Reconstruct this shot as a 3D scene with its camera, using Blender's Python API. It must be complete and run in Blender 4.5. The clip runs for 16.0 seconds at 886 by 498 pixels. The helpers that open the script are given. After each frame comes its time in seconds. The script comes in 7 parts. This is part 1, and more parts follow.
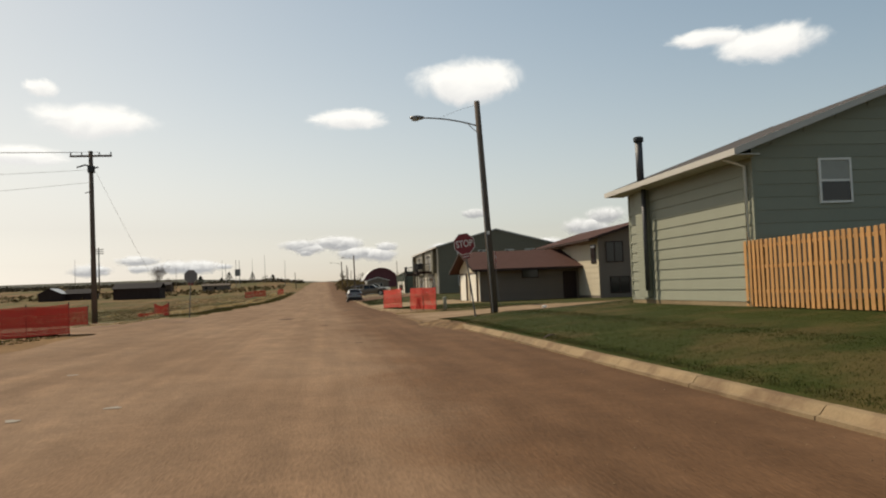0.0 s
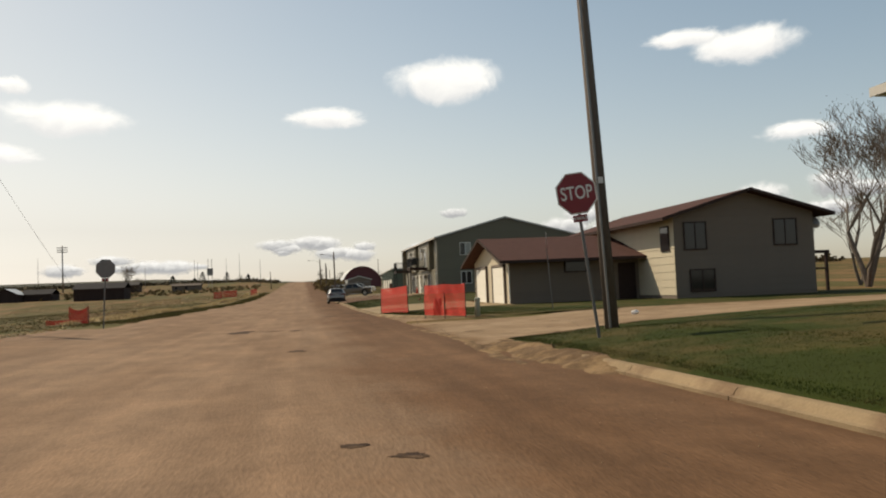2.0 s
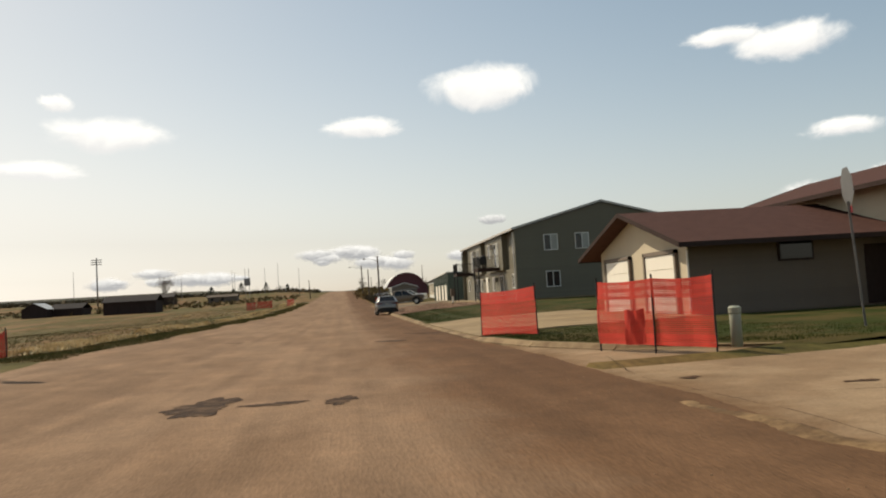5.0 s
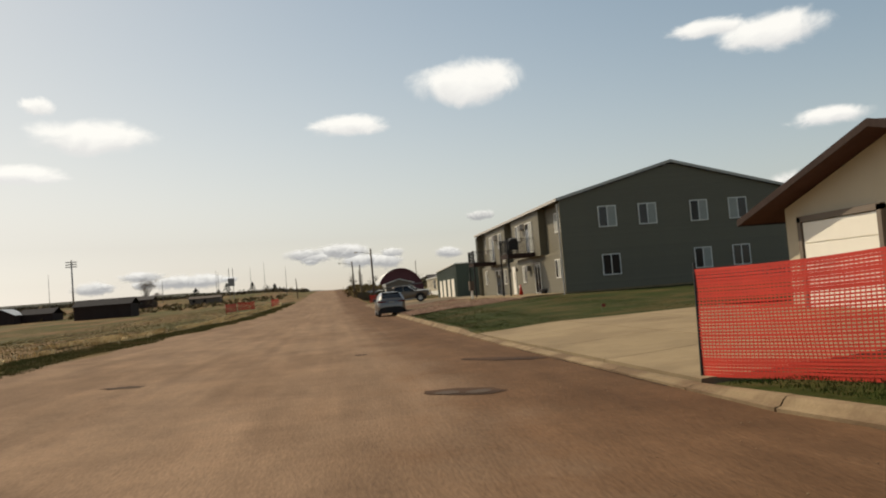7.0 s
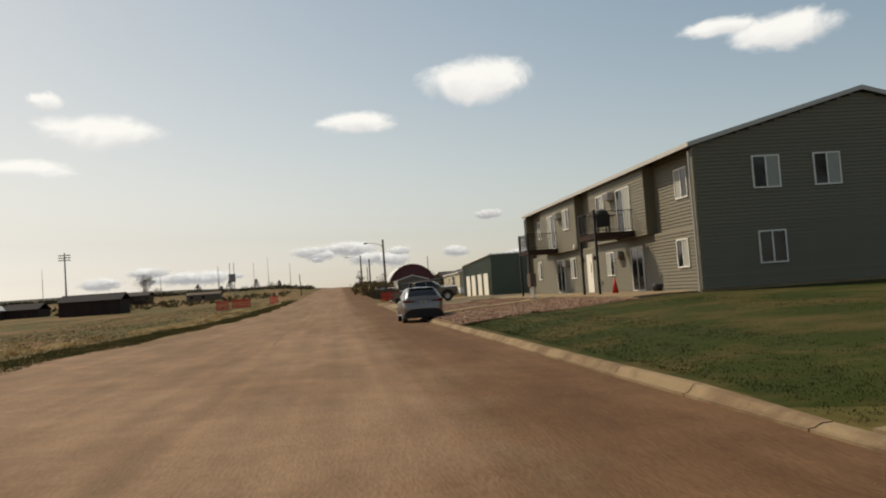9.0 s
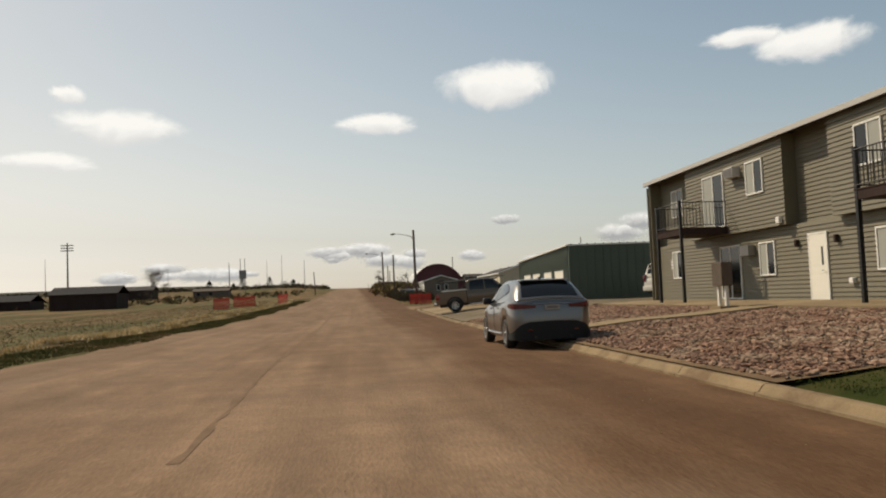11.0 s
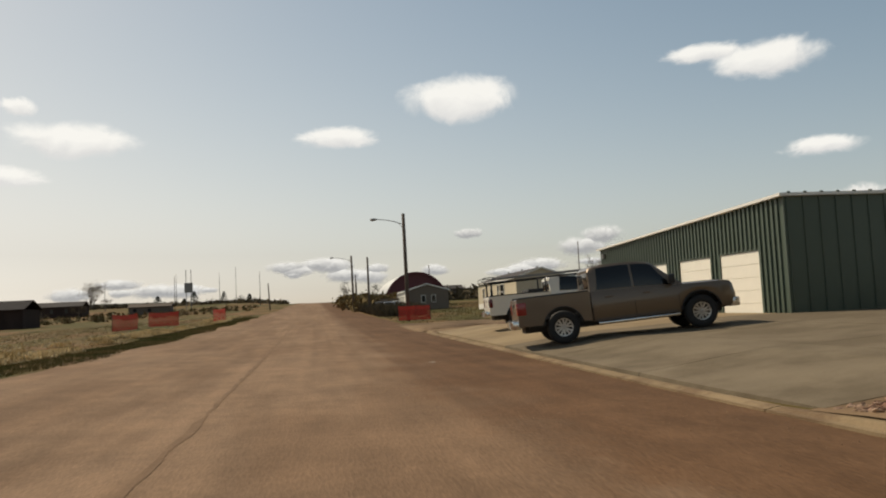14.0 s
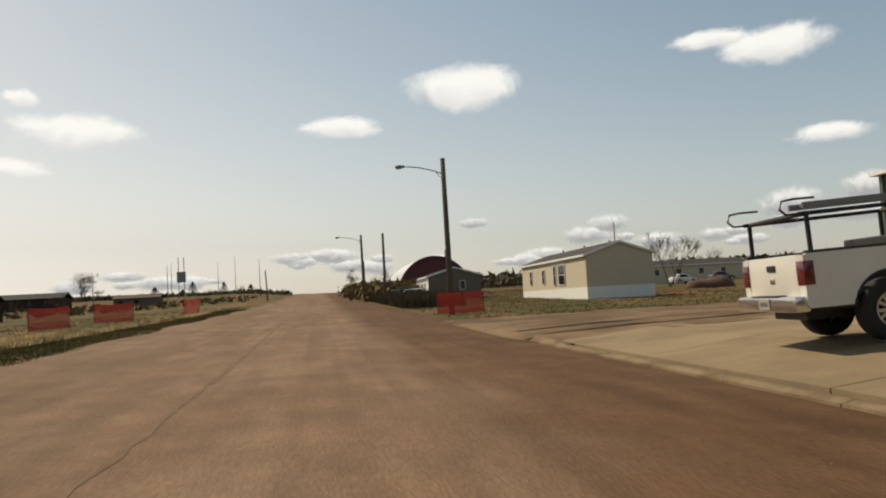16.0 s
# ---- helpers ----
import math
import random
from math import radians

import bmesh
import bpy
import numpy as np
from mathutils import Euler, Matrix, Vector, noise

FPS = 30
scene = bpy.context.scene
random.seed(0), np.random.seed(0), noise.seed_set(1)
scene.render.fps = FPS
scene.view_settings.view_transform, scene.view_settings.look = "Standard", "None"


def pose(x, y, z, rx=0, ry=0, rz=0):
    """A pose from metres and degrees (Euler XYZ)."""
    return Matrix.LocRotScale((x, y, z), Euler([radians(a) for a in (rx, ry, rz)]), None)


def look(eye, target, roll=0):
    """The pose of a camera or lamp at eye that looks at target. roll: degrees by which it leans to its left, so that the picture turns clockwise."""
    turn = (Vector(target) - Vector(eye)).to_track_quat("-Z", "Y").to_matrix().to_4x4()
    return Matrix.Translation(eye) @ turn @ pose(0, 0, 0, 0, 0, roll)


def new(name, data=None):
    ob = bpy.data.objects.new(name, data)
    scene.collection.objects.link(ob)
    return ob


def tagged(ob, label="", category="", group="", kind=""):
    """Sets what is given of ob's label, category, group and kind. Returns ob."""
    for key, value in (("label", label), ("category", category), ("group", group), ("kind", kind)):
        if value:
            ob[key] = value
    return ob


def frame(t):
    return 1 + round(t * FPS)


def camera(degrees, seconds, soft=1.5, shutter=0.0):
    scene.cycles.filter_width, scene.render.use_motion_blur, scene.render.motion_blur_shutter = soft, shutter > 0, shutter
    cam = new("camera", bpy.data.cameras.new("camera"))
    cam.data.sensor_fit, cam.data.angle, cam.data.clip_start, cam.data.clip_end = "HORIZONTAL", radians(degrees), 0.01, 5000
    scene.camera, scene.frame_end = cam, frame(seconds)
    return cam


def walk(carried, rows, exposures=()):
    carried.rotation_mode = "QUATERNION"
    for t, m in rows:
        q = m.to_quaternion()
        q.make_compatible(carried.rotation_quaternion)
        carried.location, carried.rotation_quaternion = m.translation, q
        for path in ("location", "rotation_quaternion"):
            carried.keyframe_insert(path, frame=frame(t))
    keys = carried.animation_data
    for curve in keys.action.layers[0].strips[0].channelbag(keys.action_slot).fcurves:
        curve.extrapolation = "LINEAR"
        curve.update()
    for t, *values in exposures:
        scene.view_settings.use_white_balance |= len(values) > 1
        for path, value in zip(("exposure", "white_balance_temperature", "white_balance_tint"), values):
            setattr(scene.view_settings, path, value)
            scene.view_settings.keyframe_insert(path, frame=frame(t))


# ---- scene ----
cam = camera(57.0, 16.0, soft=2.0)
PATH = [
    (0, (1.053, -14.583, 1.460), (2.485, -4.697, 1.933), -2.28),
    (0.5, (1.056, -10.013, 1.471), (2.537, -0.134, 1.927), -2.88),
    (1, (1.089, -5.649, 1.454), (2.651, 4.220, 1.865), -2.87),
    (1.5, (1.098, -1.715, 1.418), (2.711, 8.144, 1.874), -2.53),
    (2, (1.097, 1.896, 1.401), (2.796, 11.740, 1.864), -2.38),
    (2.5, (1.161, 5.181, 1.389), (2.933, 15.010, 1.891), -3.71),
    (3, (1.226, 8.360, 1.391), (3.026, 18.182, 1.933), -4.72),
    (3.5, (1.183, 11.376, 1.398), (2.934, 21.201, 2.034), -3.78),
    (4, (1.116, 14.238, 1.408), (2.638, 24.104, 1.998), -4.00),
    (4.5, (1.036, 17.384, 1.411), (2.272, 27.293, 1.941), -4.07),
    (4.7, (0.950, 18.720, 1.414), (2.188, 28.626, 1.989), -3.40),
    (6.8, (0.720, 35.800, 1.378), (2.055, 45.696, 1.916), -4.30),
    (7, (0.663, 37.414, 1.398), (2.041, 47.305, 1.926), -4.58),
    (7.5, (0.702, 41.755, 1.402), (2.230, 51.620, 1.992), -4.95),
    (8, (0.745, 46.080, 1.402), (2.260, 55.953, 1.890), -4.98),
    (8.5, (0.722, 50.741, 1.413), (2.093, 60.631, 1.970), -3.82),
    (8.7, (0.770, 52.840, 1.435), (2.080, 62.741, 1.948), -4.15),
    (10.8, (-0.080, 74.400, 1.335), (0.981, 84.325, 1.945), -2.10),
    (11, (-0.005, 76.577, 1.363), (1.103, 86.498, 1.945), -2.34),
    (11.5, (-0.159, 81.663, 1.330), (1.065, 91.570, 1.920), -3.29),
    (12, (-0.263, 86.958, 1.344), (1.065, 96.852, 1.928), -3.51),
    (12.5, (-0.356, 92.519, 1.414), (1.023, 102.400, 2.088), -3.02),
    (13, (-0.375, 97.597, 1.409), (1.128, 107.467, 1.991), -2.92),
    (13.5, (-0.292, 102.672, 1.385), (1.270, 112.527, 2.051), -2.20),
    (14, (-0.144, 108.557, 1.395), (1.435, 118.404, 2.137), -2.76),
    (14.5, (-0.027, 114.482, 1.435), (1.563, 124.333, 2.089), -2.56),
    (15, (0.036, 119.897, 1.430), (1.614, 129.752, 2.061), -2.56),
    (15.5, (0.069, 125.340, 1.434), (1.629, 135.192, 2.135), -3.32),
    (16, (0.124, 130.926, 1.434), (1.646, 140.790, 2.061), -3.06),
]
walk(cam, [(t, look(eye, target, roll)) for t, eye, target, roll in PATH], [(0, -0.03, 7300, 10), (4.5, 0.06, 7300, 10), (7, -0.1, 7300, 10), (11, -0.16, 7300, 10), (14.5, -0.2, 7300, 10), (16, -0.15, 7300, 10)])


# ---- light ----
SUN = Vector((-0.474, 0.50, 0.71)).normalized()
world = bpy.data.worlds.new("sky")
scene.world = world
world.use_nodes = True
wn, wl = world.node_tree.nodes, world.node_tree.links
sky = wn.new("ShaderNodeTexSky")
sky.sky_type = "NISHITA"
sky.sun_disc = False
sky.sun_elevation = math.asin(SUN.z)
sky.sun_rotation = math.atan2(SUN.x, SUN.y)
sky.altitude = 600
sky.air_density = 1.0
sky.dust_density = 1.4
sky.ozone_density = 1.0
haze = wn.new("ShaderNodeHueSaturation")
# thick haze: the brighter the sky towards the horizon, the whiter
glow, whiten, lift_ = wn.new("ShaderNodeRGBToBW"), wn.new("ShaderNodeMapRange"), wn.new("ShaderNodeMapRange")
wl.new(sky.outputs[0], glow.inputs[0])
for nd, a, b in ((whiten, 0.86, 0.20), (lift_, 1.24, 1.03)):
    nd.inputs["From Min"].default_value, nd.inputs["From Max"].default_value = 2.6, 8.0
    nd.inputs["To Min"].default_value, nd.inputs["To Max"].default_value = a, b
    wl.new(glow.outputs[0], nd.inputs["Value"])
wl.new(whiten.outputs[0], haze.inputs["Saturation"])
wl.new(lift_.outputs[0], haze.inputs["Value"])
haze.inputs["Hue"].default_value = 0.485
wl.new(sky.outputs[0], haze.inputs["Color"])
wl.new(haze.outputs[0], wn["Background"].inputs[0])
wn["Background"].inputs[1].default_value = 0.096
sun = new("sun", bpy.data.lights.new("sun", "SUN"))
sun.data.energy, sun.data.angle, sun.data.color = 4.4, radians(0.53), (1.0, 0.91, 0.77)
sun.matrix_world = look(SUN * 200, (0, 0, 0))

# ---- materials ----
MATS = {}
# clouds emit this much in place of sunlight scattered by them
CLOUD_GLOW = 1.12


def material(name, colour, rough=0.7, metal=0.0, vary=0.12, scale=3.0, fine=40.0, bump=0.15, second=None, second_amount=0.5,
             stretch=(1, 1, 1), coat=0.0, piece=0.0, second_scale=None, island=False):
    """A surface with large blotches, fine grain and relief; `second` mixes in a second colour in patches."""
    m = bpy.data.materials.new(name)
    m.use_nodes = True
    n, l = m.node_tree.nodes, m.node_tree.links
    b = n["Principled BSDF"]
    tc = n.new("ShaderNodeTexCoord")
    mp = n.new("ShaderNodeMapping")
    mp.inputs["Scale"].default_value = stretch
    l.new(tc.outputs["Object"], mp.inputs[0])

    def noise_tex(s, detail=4.0, rough_=0.6):
        t = n.new("ShaderNodeTexNoise")
        t.inputs["Scale"].default_value, t.inputs["Detail"].default_value, t.inputs["Roughness"].default_value = s, detail, rough_
        l.new(mp.outputs[0], t.inputs["Vector"])
        return t
    big, small = noise_tex(scale), noise_tex(fine, 3.0)
    add = n.new("ShaderNodeMath")
    add.operation = "ADD"
    l.new(big.outputs["Fac"], add.inputs[0])
    l.new(small.outputs["Fac"], add.inputs[1])
    ramp = n.new("ShaderNodeMapRange")
    ramp.inputs["From Min"].default_value, ramp.inputs["From Max"].default_value = 0.6, 1.4
    ramp.inputs["To Min"].default_value, ramp.inputs["To Max"].default_value = 1 - vary, 1 + vary
    l.new(add.outputs[0], ramp.inputs["Value"])
    last = ramp.outputs[0]
    if piece:
        info = n.new("ShaderNodeNewGeometry" if island else "ShaderNodeObjectInfo")
        pr = n.new("ShaderNodeMapRange")
        pr.inputs["To Min"].default_value, pr.inputs["To Max"].default_value = 1 - piece, 1 + piece
        l.new(info.outputs["Random Per Island" if island else "Random"], pr.inputs["Value"])
        mul = n.new("ShaderNodeMath")
        mul.operation = "MULTIPLY"
        l.new(last, mul.inputs[0])
        l.new(pr.outputs[0], mul.inputs[1])
        last = mul.outputs[0]
    col = n.new("ShaderNodeVectorMath")
    col.operation = "SCALE"
    if second:
        patch = noise_tex(second_scale or scale * 0.45, 5.0, 0.65)
        pm = n.new("ShaderNodeMapRange")
        pm.inputs["From Min"].default_value, pm.inputs["From Max"].default_value = 0.62 - 0.4 * second_amount, 0.72 - 0.3 * second_amount
        l.new(patch.outputs["Fac"], pm.inputs["Value"])
        mix = n.new("ShaderNodeMix")
        mix.data_type = "RGBA"
        mix.inputs["A"].default_value, mix.inputs["B"].default_value = (*colour, 1), (*second, 1)
        l.new(pm.outputs[0], mix.inputs["Factor"])
        l.new(mix.outputs["Result"], col.inputs[0])
    else:
        col.inputs[0].default_value = colour
    l.new(last, col.inputs["Scale"])
    l.new(col.outputs[0], b.inputs["Base Color"])
    b.inputs["Roughness"].default_value, b.inputs["Metallic"].default_value = rough, metal
    if coat:
        b.inputs["Coat Weight"].default_value, b.inputs["Coat Roughness"].default_value = coat, 0.06
    if bump:
        bp = n.new("ShaderNodeBump")
        bp.inputs["Strength"].default_value, bp.inputs["Distance"].default_value = bump, 0.02
        l.new(add.outputs[0], bp.inputs["Height"])
        l.new(bp.outputs[0], b.inputs["Normal"])
    MATS[name] = m
    return m


def glass_dark(name, colour=(0.012, 0.014, 0.016)):
    m = material(name, colour, rough=0.06, vary=0.05, bump=0.0)
    m.node_tree.nodes["Principled BSDF"].inputs["Specular IOR Level"].default_value = 0.4
    return m


ROAD = material("dusty_road", (0.228, 0.147, 0.092), 0.95, vary=0.28, scale=1.3, fine=30, bump=0.7, second=(0.190, 0.118, 0.071), second_amount=0.5, stretch=(1, 0.22, 1), second_scale=0.3)
SIDEST = material("side_street_paving", (0.218, 0.147, 0.089), 0.95, vary=0.26, scale=1.4, fine=24, bump=0.4, second=(0.275, 0.195, 0.122), second_amount=0.46, second_scale=0.42)
MUD = material("dark_road_dirt", (0.046, 0.028, 0.017), 0.95, vary=0.35, scale=3.0, fine=30, bump=0.5, second=(0.085, 0.054, 0.033), second_amount=0.45, second_scale=0.5)
PATCHM = material("asphalt_patch", (0.044, 0.026, 0.017), 0.9, vary=0.4, scale=5, fine=60, bump=0.6, second=(0.10, 0.062, 0.038), second_amount=0.4)
DAMP = material("damp_road_dirt", (0.074, 0.040, 0.023), 0.9, vary=0.3, scale=2.0, fine=26, bump=0.4, second=(0.046, 0.026, 0.016), second_amount=0.4, second_scale=0.6)
SEAM = material("tar_seam", (0.175, 0.111, 0.068), 0.95, vary=0.3, scale=2, bump=0.3)
PALE = material("pale_chip", (0.23, 0.2, 0.16), 0.9, vary=0.2, scale=4)
CONC = material("concrete", (0.275, 0.206, 0.123), 0.9, vary=0.14, scale=0.7, fine=30, bump=0.25, second=(0.215, 0.158, 0.095), second_amount=0.45, piece=0.06)
KERB = material("kerb_concrete", (0.25, 0.182, 0.108), 0.9, vary=0.18, scale=1.5, fine=30, bump=0.3, second=(0.165, 0.11, 0.066), second_amount=0.42, piece=0.10)
SAND = material("pale_sand", (0.215, 0.140, 0.074), 0.95, vary=0.3, scale=2.0, fine=14, bump=0.6, second=(0.118, 0.074, 0.041), second_amount=0.55, second_scale=1.3)
WORN = material("bare_grey_paving", (0.090, 0.066, 0.050), 0.9, vary=0.2, scale=4, fine=30, bump=0.3)
BARNROOF = material("dark_barn_roofing", (0.040, 0.037, 0.038), 0.95, vary=0.25, scale=1.0, fine=12, bump=0.3)
# far ground in dull grey-green, with distant haze put into its colour
FARLAND = material("hazed_far_pasture", (0.070, 0.066, 0.040), 0.95, vary=0.4, scale=0.02, fine=0.2, bump=0.0, second=(0.042, 0.044, 0.036), second_amount=0.5, second_scale=0.008)
DIRT = material("dry_dirt", (0.21, 0.14, 0.082), 0.95, vary=0.22, scale=0.6, fine=18, bump=0.5, second=(0.125, 0.082, 0.048), second_amount=0.5)
FIELD = material("dry_grassland", (0.074, 0.064, 0.018), 0.95, vary=0.5, scale=0.5, fine=9, bump=0.6, second=(0.160, 0.092, 0.040), second_amount=0.44, second_scale=0.09, stretch=(1, 0.4, 1))
LAWN = material("lawn_turf", (0.027, 0.036, 0.005), 0.95, vary=0.25, scale=0.8, fine=25, bump=0.6, second=(0.066, 0.052, 0.016), second_amount=0.40, second_scale=0.35)
BLADE = material("grass_blades", (0.028, 0.043, 0.006), 0.8, vary=0.3, scale=1.2, fine=14, bump=0.0, second=(0.060, 0.054, 0.016), second_amount=0.38)
STRAW = material("straw_grass", (0.66, 0.52, 0.30), 0.9, vary=0.25, scale=1.0, fine=14, bump=0.0, second=(0.42, 0.30, 0.14), second_amount=0.4)
VERGE = material("verge_grass", (0.098, 0.092, 0.028), 0.9, vary=0.3, scale=0.8, fine=14, bump=0.0, second=(0.19, 0.135, 0.052), second_amount=0.40)
ROCK = material("red_rock", (0.25, 0.146, 0.100), 0.9, vary=0.25, scale=3, fine=30, bump=0.5, second=(0.31, 0.22, 0.155), second_amount=0.4, piece=0.32)
ROCKS = material("loose_red_rock", (0.25, 0.146, 0.100), 0.9, vary=0.25, scale=3, fine=30, bump=0.5, second=(0.31, 0.22, 0.155), second_amount=0.4, piece=0.36, island=True)
SAGE = material("sage_siding", (0.150, 0.131, 0.085), 0.6, vary=0.06, scale=1.2, fine=50, bump=0.04, piece=0.04)
PALESIDE = material("pale_green_siding", (0.235, 0.243, 0.180), 0.65, vary=0.07, scale=1.0, fine=40, bump=0.06, piece=0.05)
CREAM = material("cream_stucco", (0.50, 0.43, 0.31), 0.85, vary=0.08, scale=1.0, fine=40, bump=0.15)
# tan darkened for walls facing away from the sun: shade put into the colour
TAN_SHADED = material("shade_toned_tan_siding", (0.158, 0.124, 0.095), 0.8, vary=0.08, scale=1.0, fine=40, bump=0.15, piece=0.04)
WHITE = material("white_trim", (0.74, 0.72, 0.66), 0.55, vary=0.05, scale=2, fine=40, bump=0.05)
FASCIA = material("pale_fascia", (0.47, 0.445, 0.40), 0.6, vary=0.06, scale=2, bump=0.05)
FLUE = material("dark_flue_metal", (0.075, 0.075, 0.078), 0.55, 0.3, vary=0.15, scale=3, bump=0.05)
DOORW = material("white_door_paint", (0.80, 0.76, 0.66), 0.5, vary=0.04, scale=2, bump=0.04)
SHINGLE = material("brown_shingles", (0.075, 0.037, 0.030), 0.9, vary=0.25, scale=2.5, fine=30, bump=0.5, piece=0.15)
DARKROOF = material("dark_shingles", (0.075, 0.068, 0.066), 0.9, vary=0.25, scale=2.5, fine=30, bump=0.5)
TIN = material("galvanised_tin", (0.50, 0.49, 0.46), 0.4, 0.7, vary=0.12, scale=2, bump=0.05)
GREENMETAL = material("green_ribbed_steel", (0.068, 0.093, 0.069), 0.45, 0.1, vary=0.06, scale=0.8, fine=30, bump=0.03)
WOODPOLE = material("weathered_pole_wood", (0.125, 0.098, 0.078), 0.9, vary=0.3, scale=2, fine=30, bump=0.4, stretch=(1, 1, 0.12))
CEDAR = material("cedar_pickets", (0.43, 0.215, 0.070), 0.75, vary=0.18, scale=2.5, fine=30, bump=0.25, stretch=(1, 1, 0.15), piece=0.16)
DARKWOOD = material("dark_barn_wood", (0.045, 0.030, 0.026), 0.9, vary=0.3, scale=1, fine=15, bump=0.3, stretch=(1, 1, 0.2))
BLACK = material("black_metal", (0.018, 0.018, 0.018), 0.5, 0.3, vary=0.1, bump=0.05)
BRACKET = material("grey_lamp_metal", (0.22, 0.21, 0.20), 0.45, 0.6, vary=0.1, bump=0.05)
RUBBER = material("tyre_rubber", (0.020, 0.019, 0.018), 0.85, vary=0.2, scale=6, bump=0.2)
ALLOY = material("alloy_wheel", (0.46, 0.45, 0.43), 0.3, 0.85, vary=0.06, scale=6, bump=0.0)
CHROME = material("chrome", (0.62, 0.61, 0.59), 0.14, 0.95, vary=0.05, scale=5, bump=0.0)
SILVER = material("silver_car_paint", (0.165, 0.158, 0.15), 0.30, 0.65, vary=0.04, scale=2, fine=300, bump=0.0, coat=0.7)
TANPAINT = material("tan_truck_paint", (0.135, 0.096, 0.062), 0.38, 0.4, vary=0.06, scale=2, fine=300, bump=0.0, coat=0.6)
WHITEPAINT = material("white_truck_paint", (0.66, 0.63, 0.55), 0.4, vary=0.06, scale=2, fine=100, bump=0.0, coat=0.4)
PLASTIC = material("black_plastic", (0.022, 0.021, 0.020), 0.6, vary=0.12, scale=4, bump=0.1)
GLASS = glass_dark("dark_glass")
CARGLASS = glass_dark("car_glass", (0.008, 0.009, 0.010))
CURTAIN = material("pale_blind", (0.33, 0.33, 0.29), 0.7, vary=0.1, scale=4, bump=0.05)
REDLENS = material("red_lens", (0.10, 0.004, 0.007), 0.2, vary=0.1, bump=0.0, coat=0.5)
REDLAMP = material("red_truck_lens", (0.26, 0.012, 0.010), 0.2, vary=0.15, scale=8, bump=0.0, coat=0.5)
BUMPER = material("black_bumper_plastic", (0.008, 0.008, 0.008), 0.75, vary=0.1, scale=6, bump=0.1)
REDSOIL = material("red_soil", (0.105, 0.056, 0.038), 0.95, vary=0.25, scale=2, fine=14, bump=0.5)
LOT = material("worn_lot_paving", (0.175, 0.140, 0.096), 0.92, vary=0.2, scale=0.8, fine=30, bump=0.35, second=(0.130, 0.102, 0.068), second_amount=0.48, second_scale=0.35, piece=0.05)
ORANGE = material("orange_mesh", (0.62, 0.038, 0.018), 0.6, vary=0.12, scale=3, bump=0.05)
STOPRED = material("stop_sign_red", (0.22, 0.012, 0.018), 0.45, vary=0.12, scale=3, bump=0.0)
SIGNWHITE = material("sign_white", (0.72, 0.68, 0.63), 0.45, vary=0.08, scale=4, bump=0.0)
SIGNBACK = material("sign_back_metal", (0.17, 0.165, 0.16), 0.5, 0.6, vary=0.15, scale=5, bump=0.0)
REDBARN = material("maroon_steel", (0.105, 0.020, 0.026), 0.6, vary=0.12, scale=0.6, bump=0.1)
BARK = material("grey_bark", (0.14, 0.115, 0.095), 0.95, vary=0.25, scale=4, bump=0.3)
TWIG = material("bare_twigs", (0.155, 0.115, 0.085), 0.95, vary=0.25, scale=2, bump=0.0)
NEEDLE = material("dark_needles", (0.022, 0.034, 0.020), 0.9, vary=0.35, scale=1.5, bump=0.0)
SHRUB = material("scrub_brush", (0.100, 0.078, 0.046), 0.9, vary=0.3, scale=0.8, bump=0.0)
DRYWEED = material("dry_weeds", (0.17, 0.118, 0.058), 0.9, vary=0.35, scale=0.5, bump=0.0, second=(0.085, 0.070, 0.026), second_amount=0.5, second_scale=0.2)
STRAWBRUSH = material("yellow_brush", (0.16, 0.115, 0.05), 0.9, vary=0.3, scale=0.8, bump=0.0)
CLOTH = material("red_tarp", (0.30, 0.04, 0.035), 0.8, vary=0.15, bump=0.2)
GREENPLASTIC = material("pale_green_pedestal", (0.30, 0.32, 0.25), 0.6, vary=0.1, bump=0.05)
# dry dusty ground and plants have next to no gloss
for m_ in (ROAD, SIDEST, MUD, DAMP, PATCHM, SEAM, CONC, LOT, KERB, SAND, WORN, BARNROOF, FARLAND, DIRT, FIELD, LAWN, BLADE, STRAW, DRYWEED, VERGE, ROCK, ROCKS, SHRUB, STRAWBRUSH, TWIG, NEEDLE, SHINGLE, DARKROOF, DARKWOOD, BARK, WOODPOLE):
    m_.node_tree.nodes["Principled BSDF"].inputs["Specular IOR Level"].default_value = 0.1
PLATE = material("licence_plate", (0.33, 0.31, 0.27), 0.5, vary=0.08, bump=0.0)

# dark washed-in dirt towards the kerb side of the road, with a ragged edge
rn, rl = ROAD.node_tree.nodes, ROAD.node_tree.links
rtc, sep = rn.new("ShaderNodeTexCoord"), rn.new("ShaderNodeSeparateXYZ")
rl.new(rtc.outputs["Object"], sep.inputs[0])
rag = rn.new("ShaderNodeTexNoise")
rag.inputs["Scale"].default_value, rag.inputs["Detail"].default_value, rag.inputs["Roughness"].default_value = 0.35, 11.0, 0.72
rl.new(rtc.outputs["Object"], rag.inputs["Vector"])
rsum = rn.new("ShaderNodeMath")
rsum.operation = "MULTIPLY_ADD"
rsum.inputs[1].default_value = 5.5
rl.new(rag.outputs["Fac"], rsum.inputs[0])
rl.new(sep.outputs[0], rsum.inputs[2])
rmap = rn.new("ShaderNodeMapRange")
rmap.interpolation_type = "SMOOTHSTEP"
rmap.inputs["From Min"].default_value, rmap.inputs["From Max"].default_value, rmap.inputs["To Max"].default_value = 3.9, 5.8, 0.9
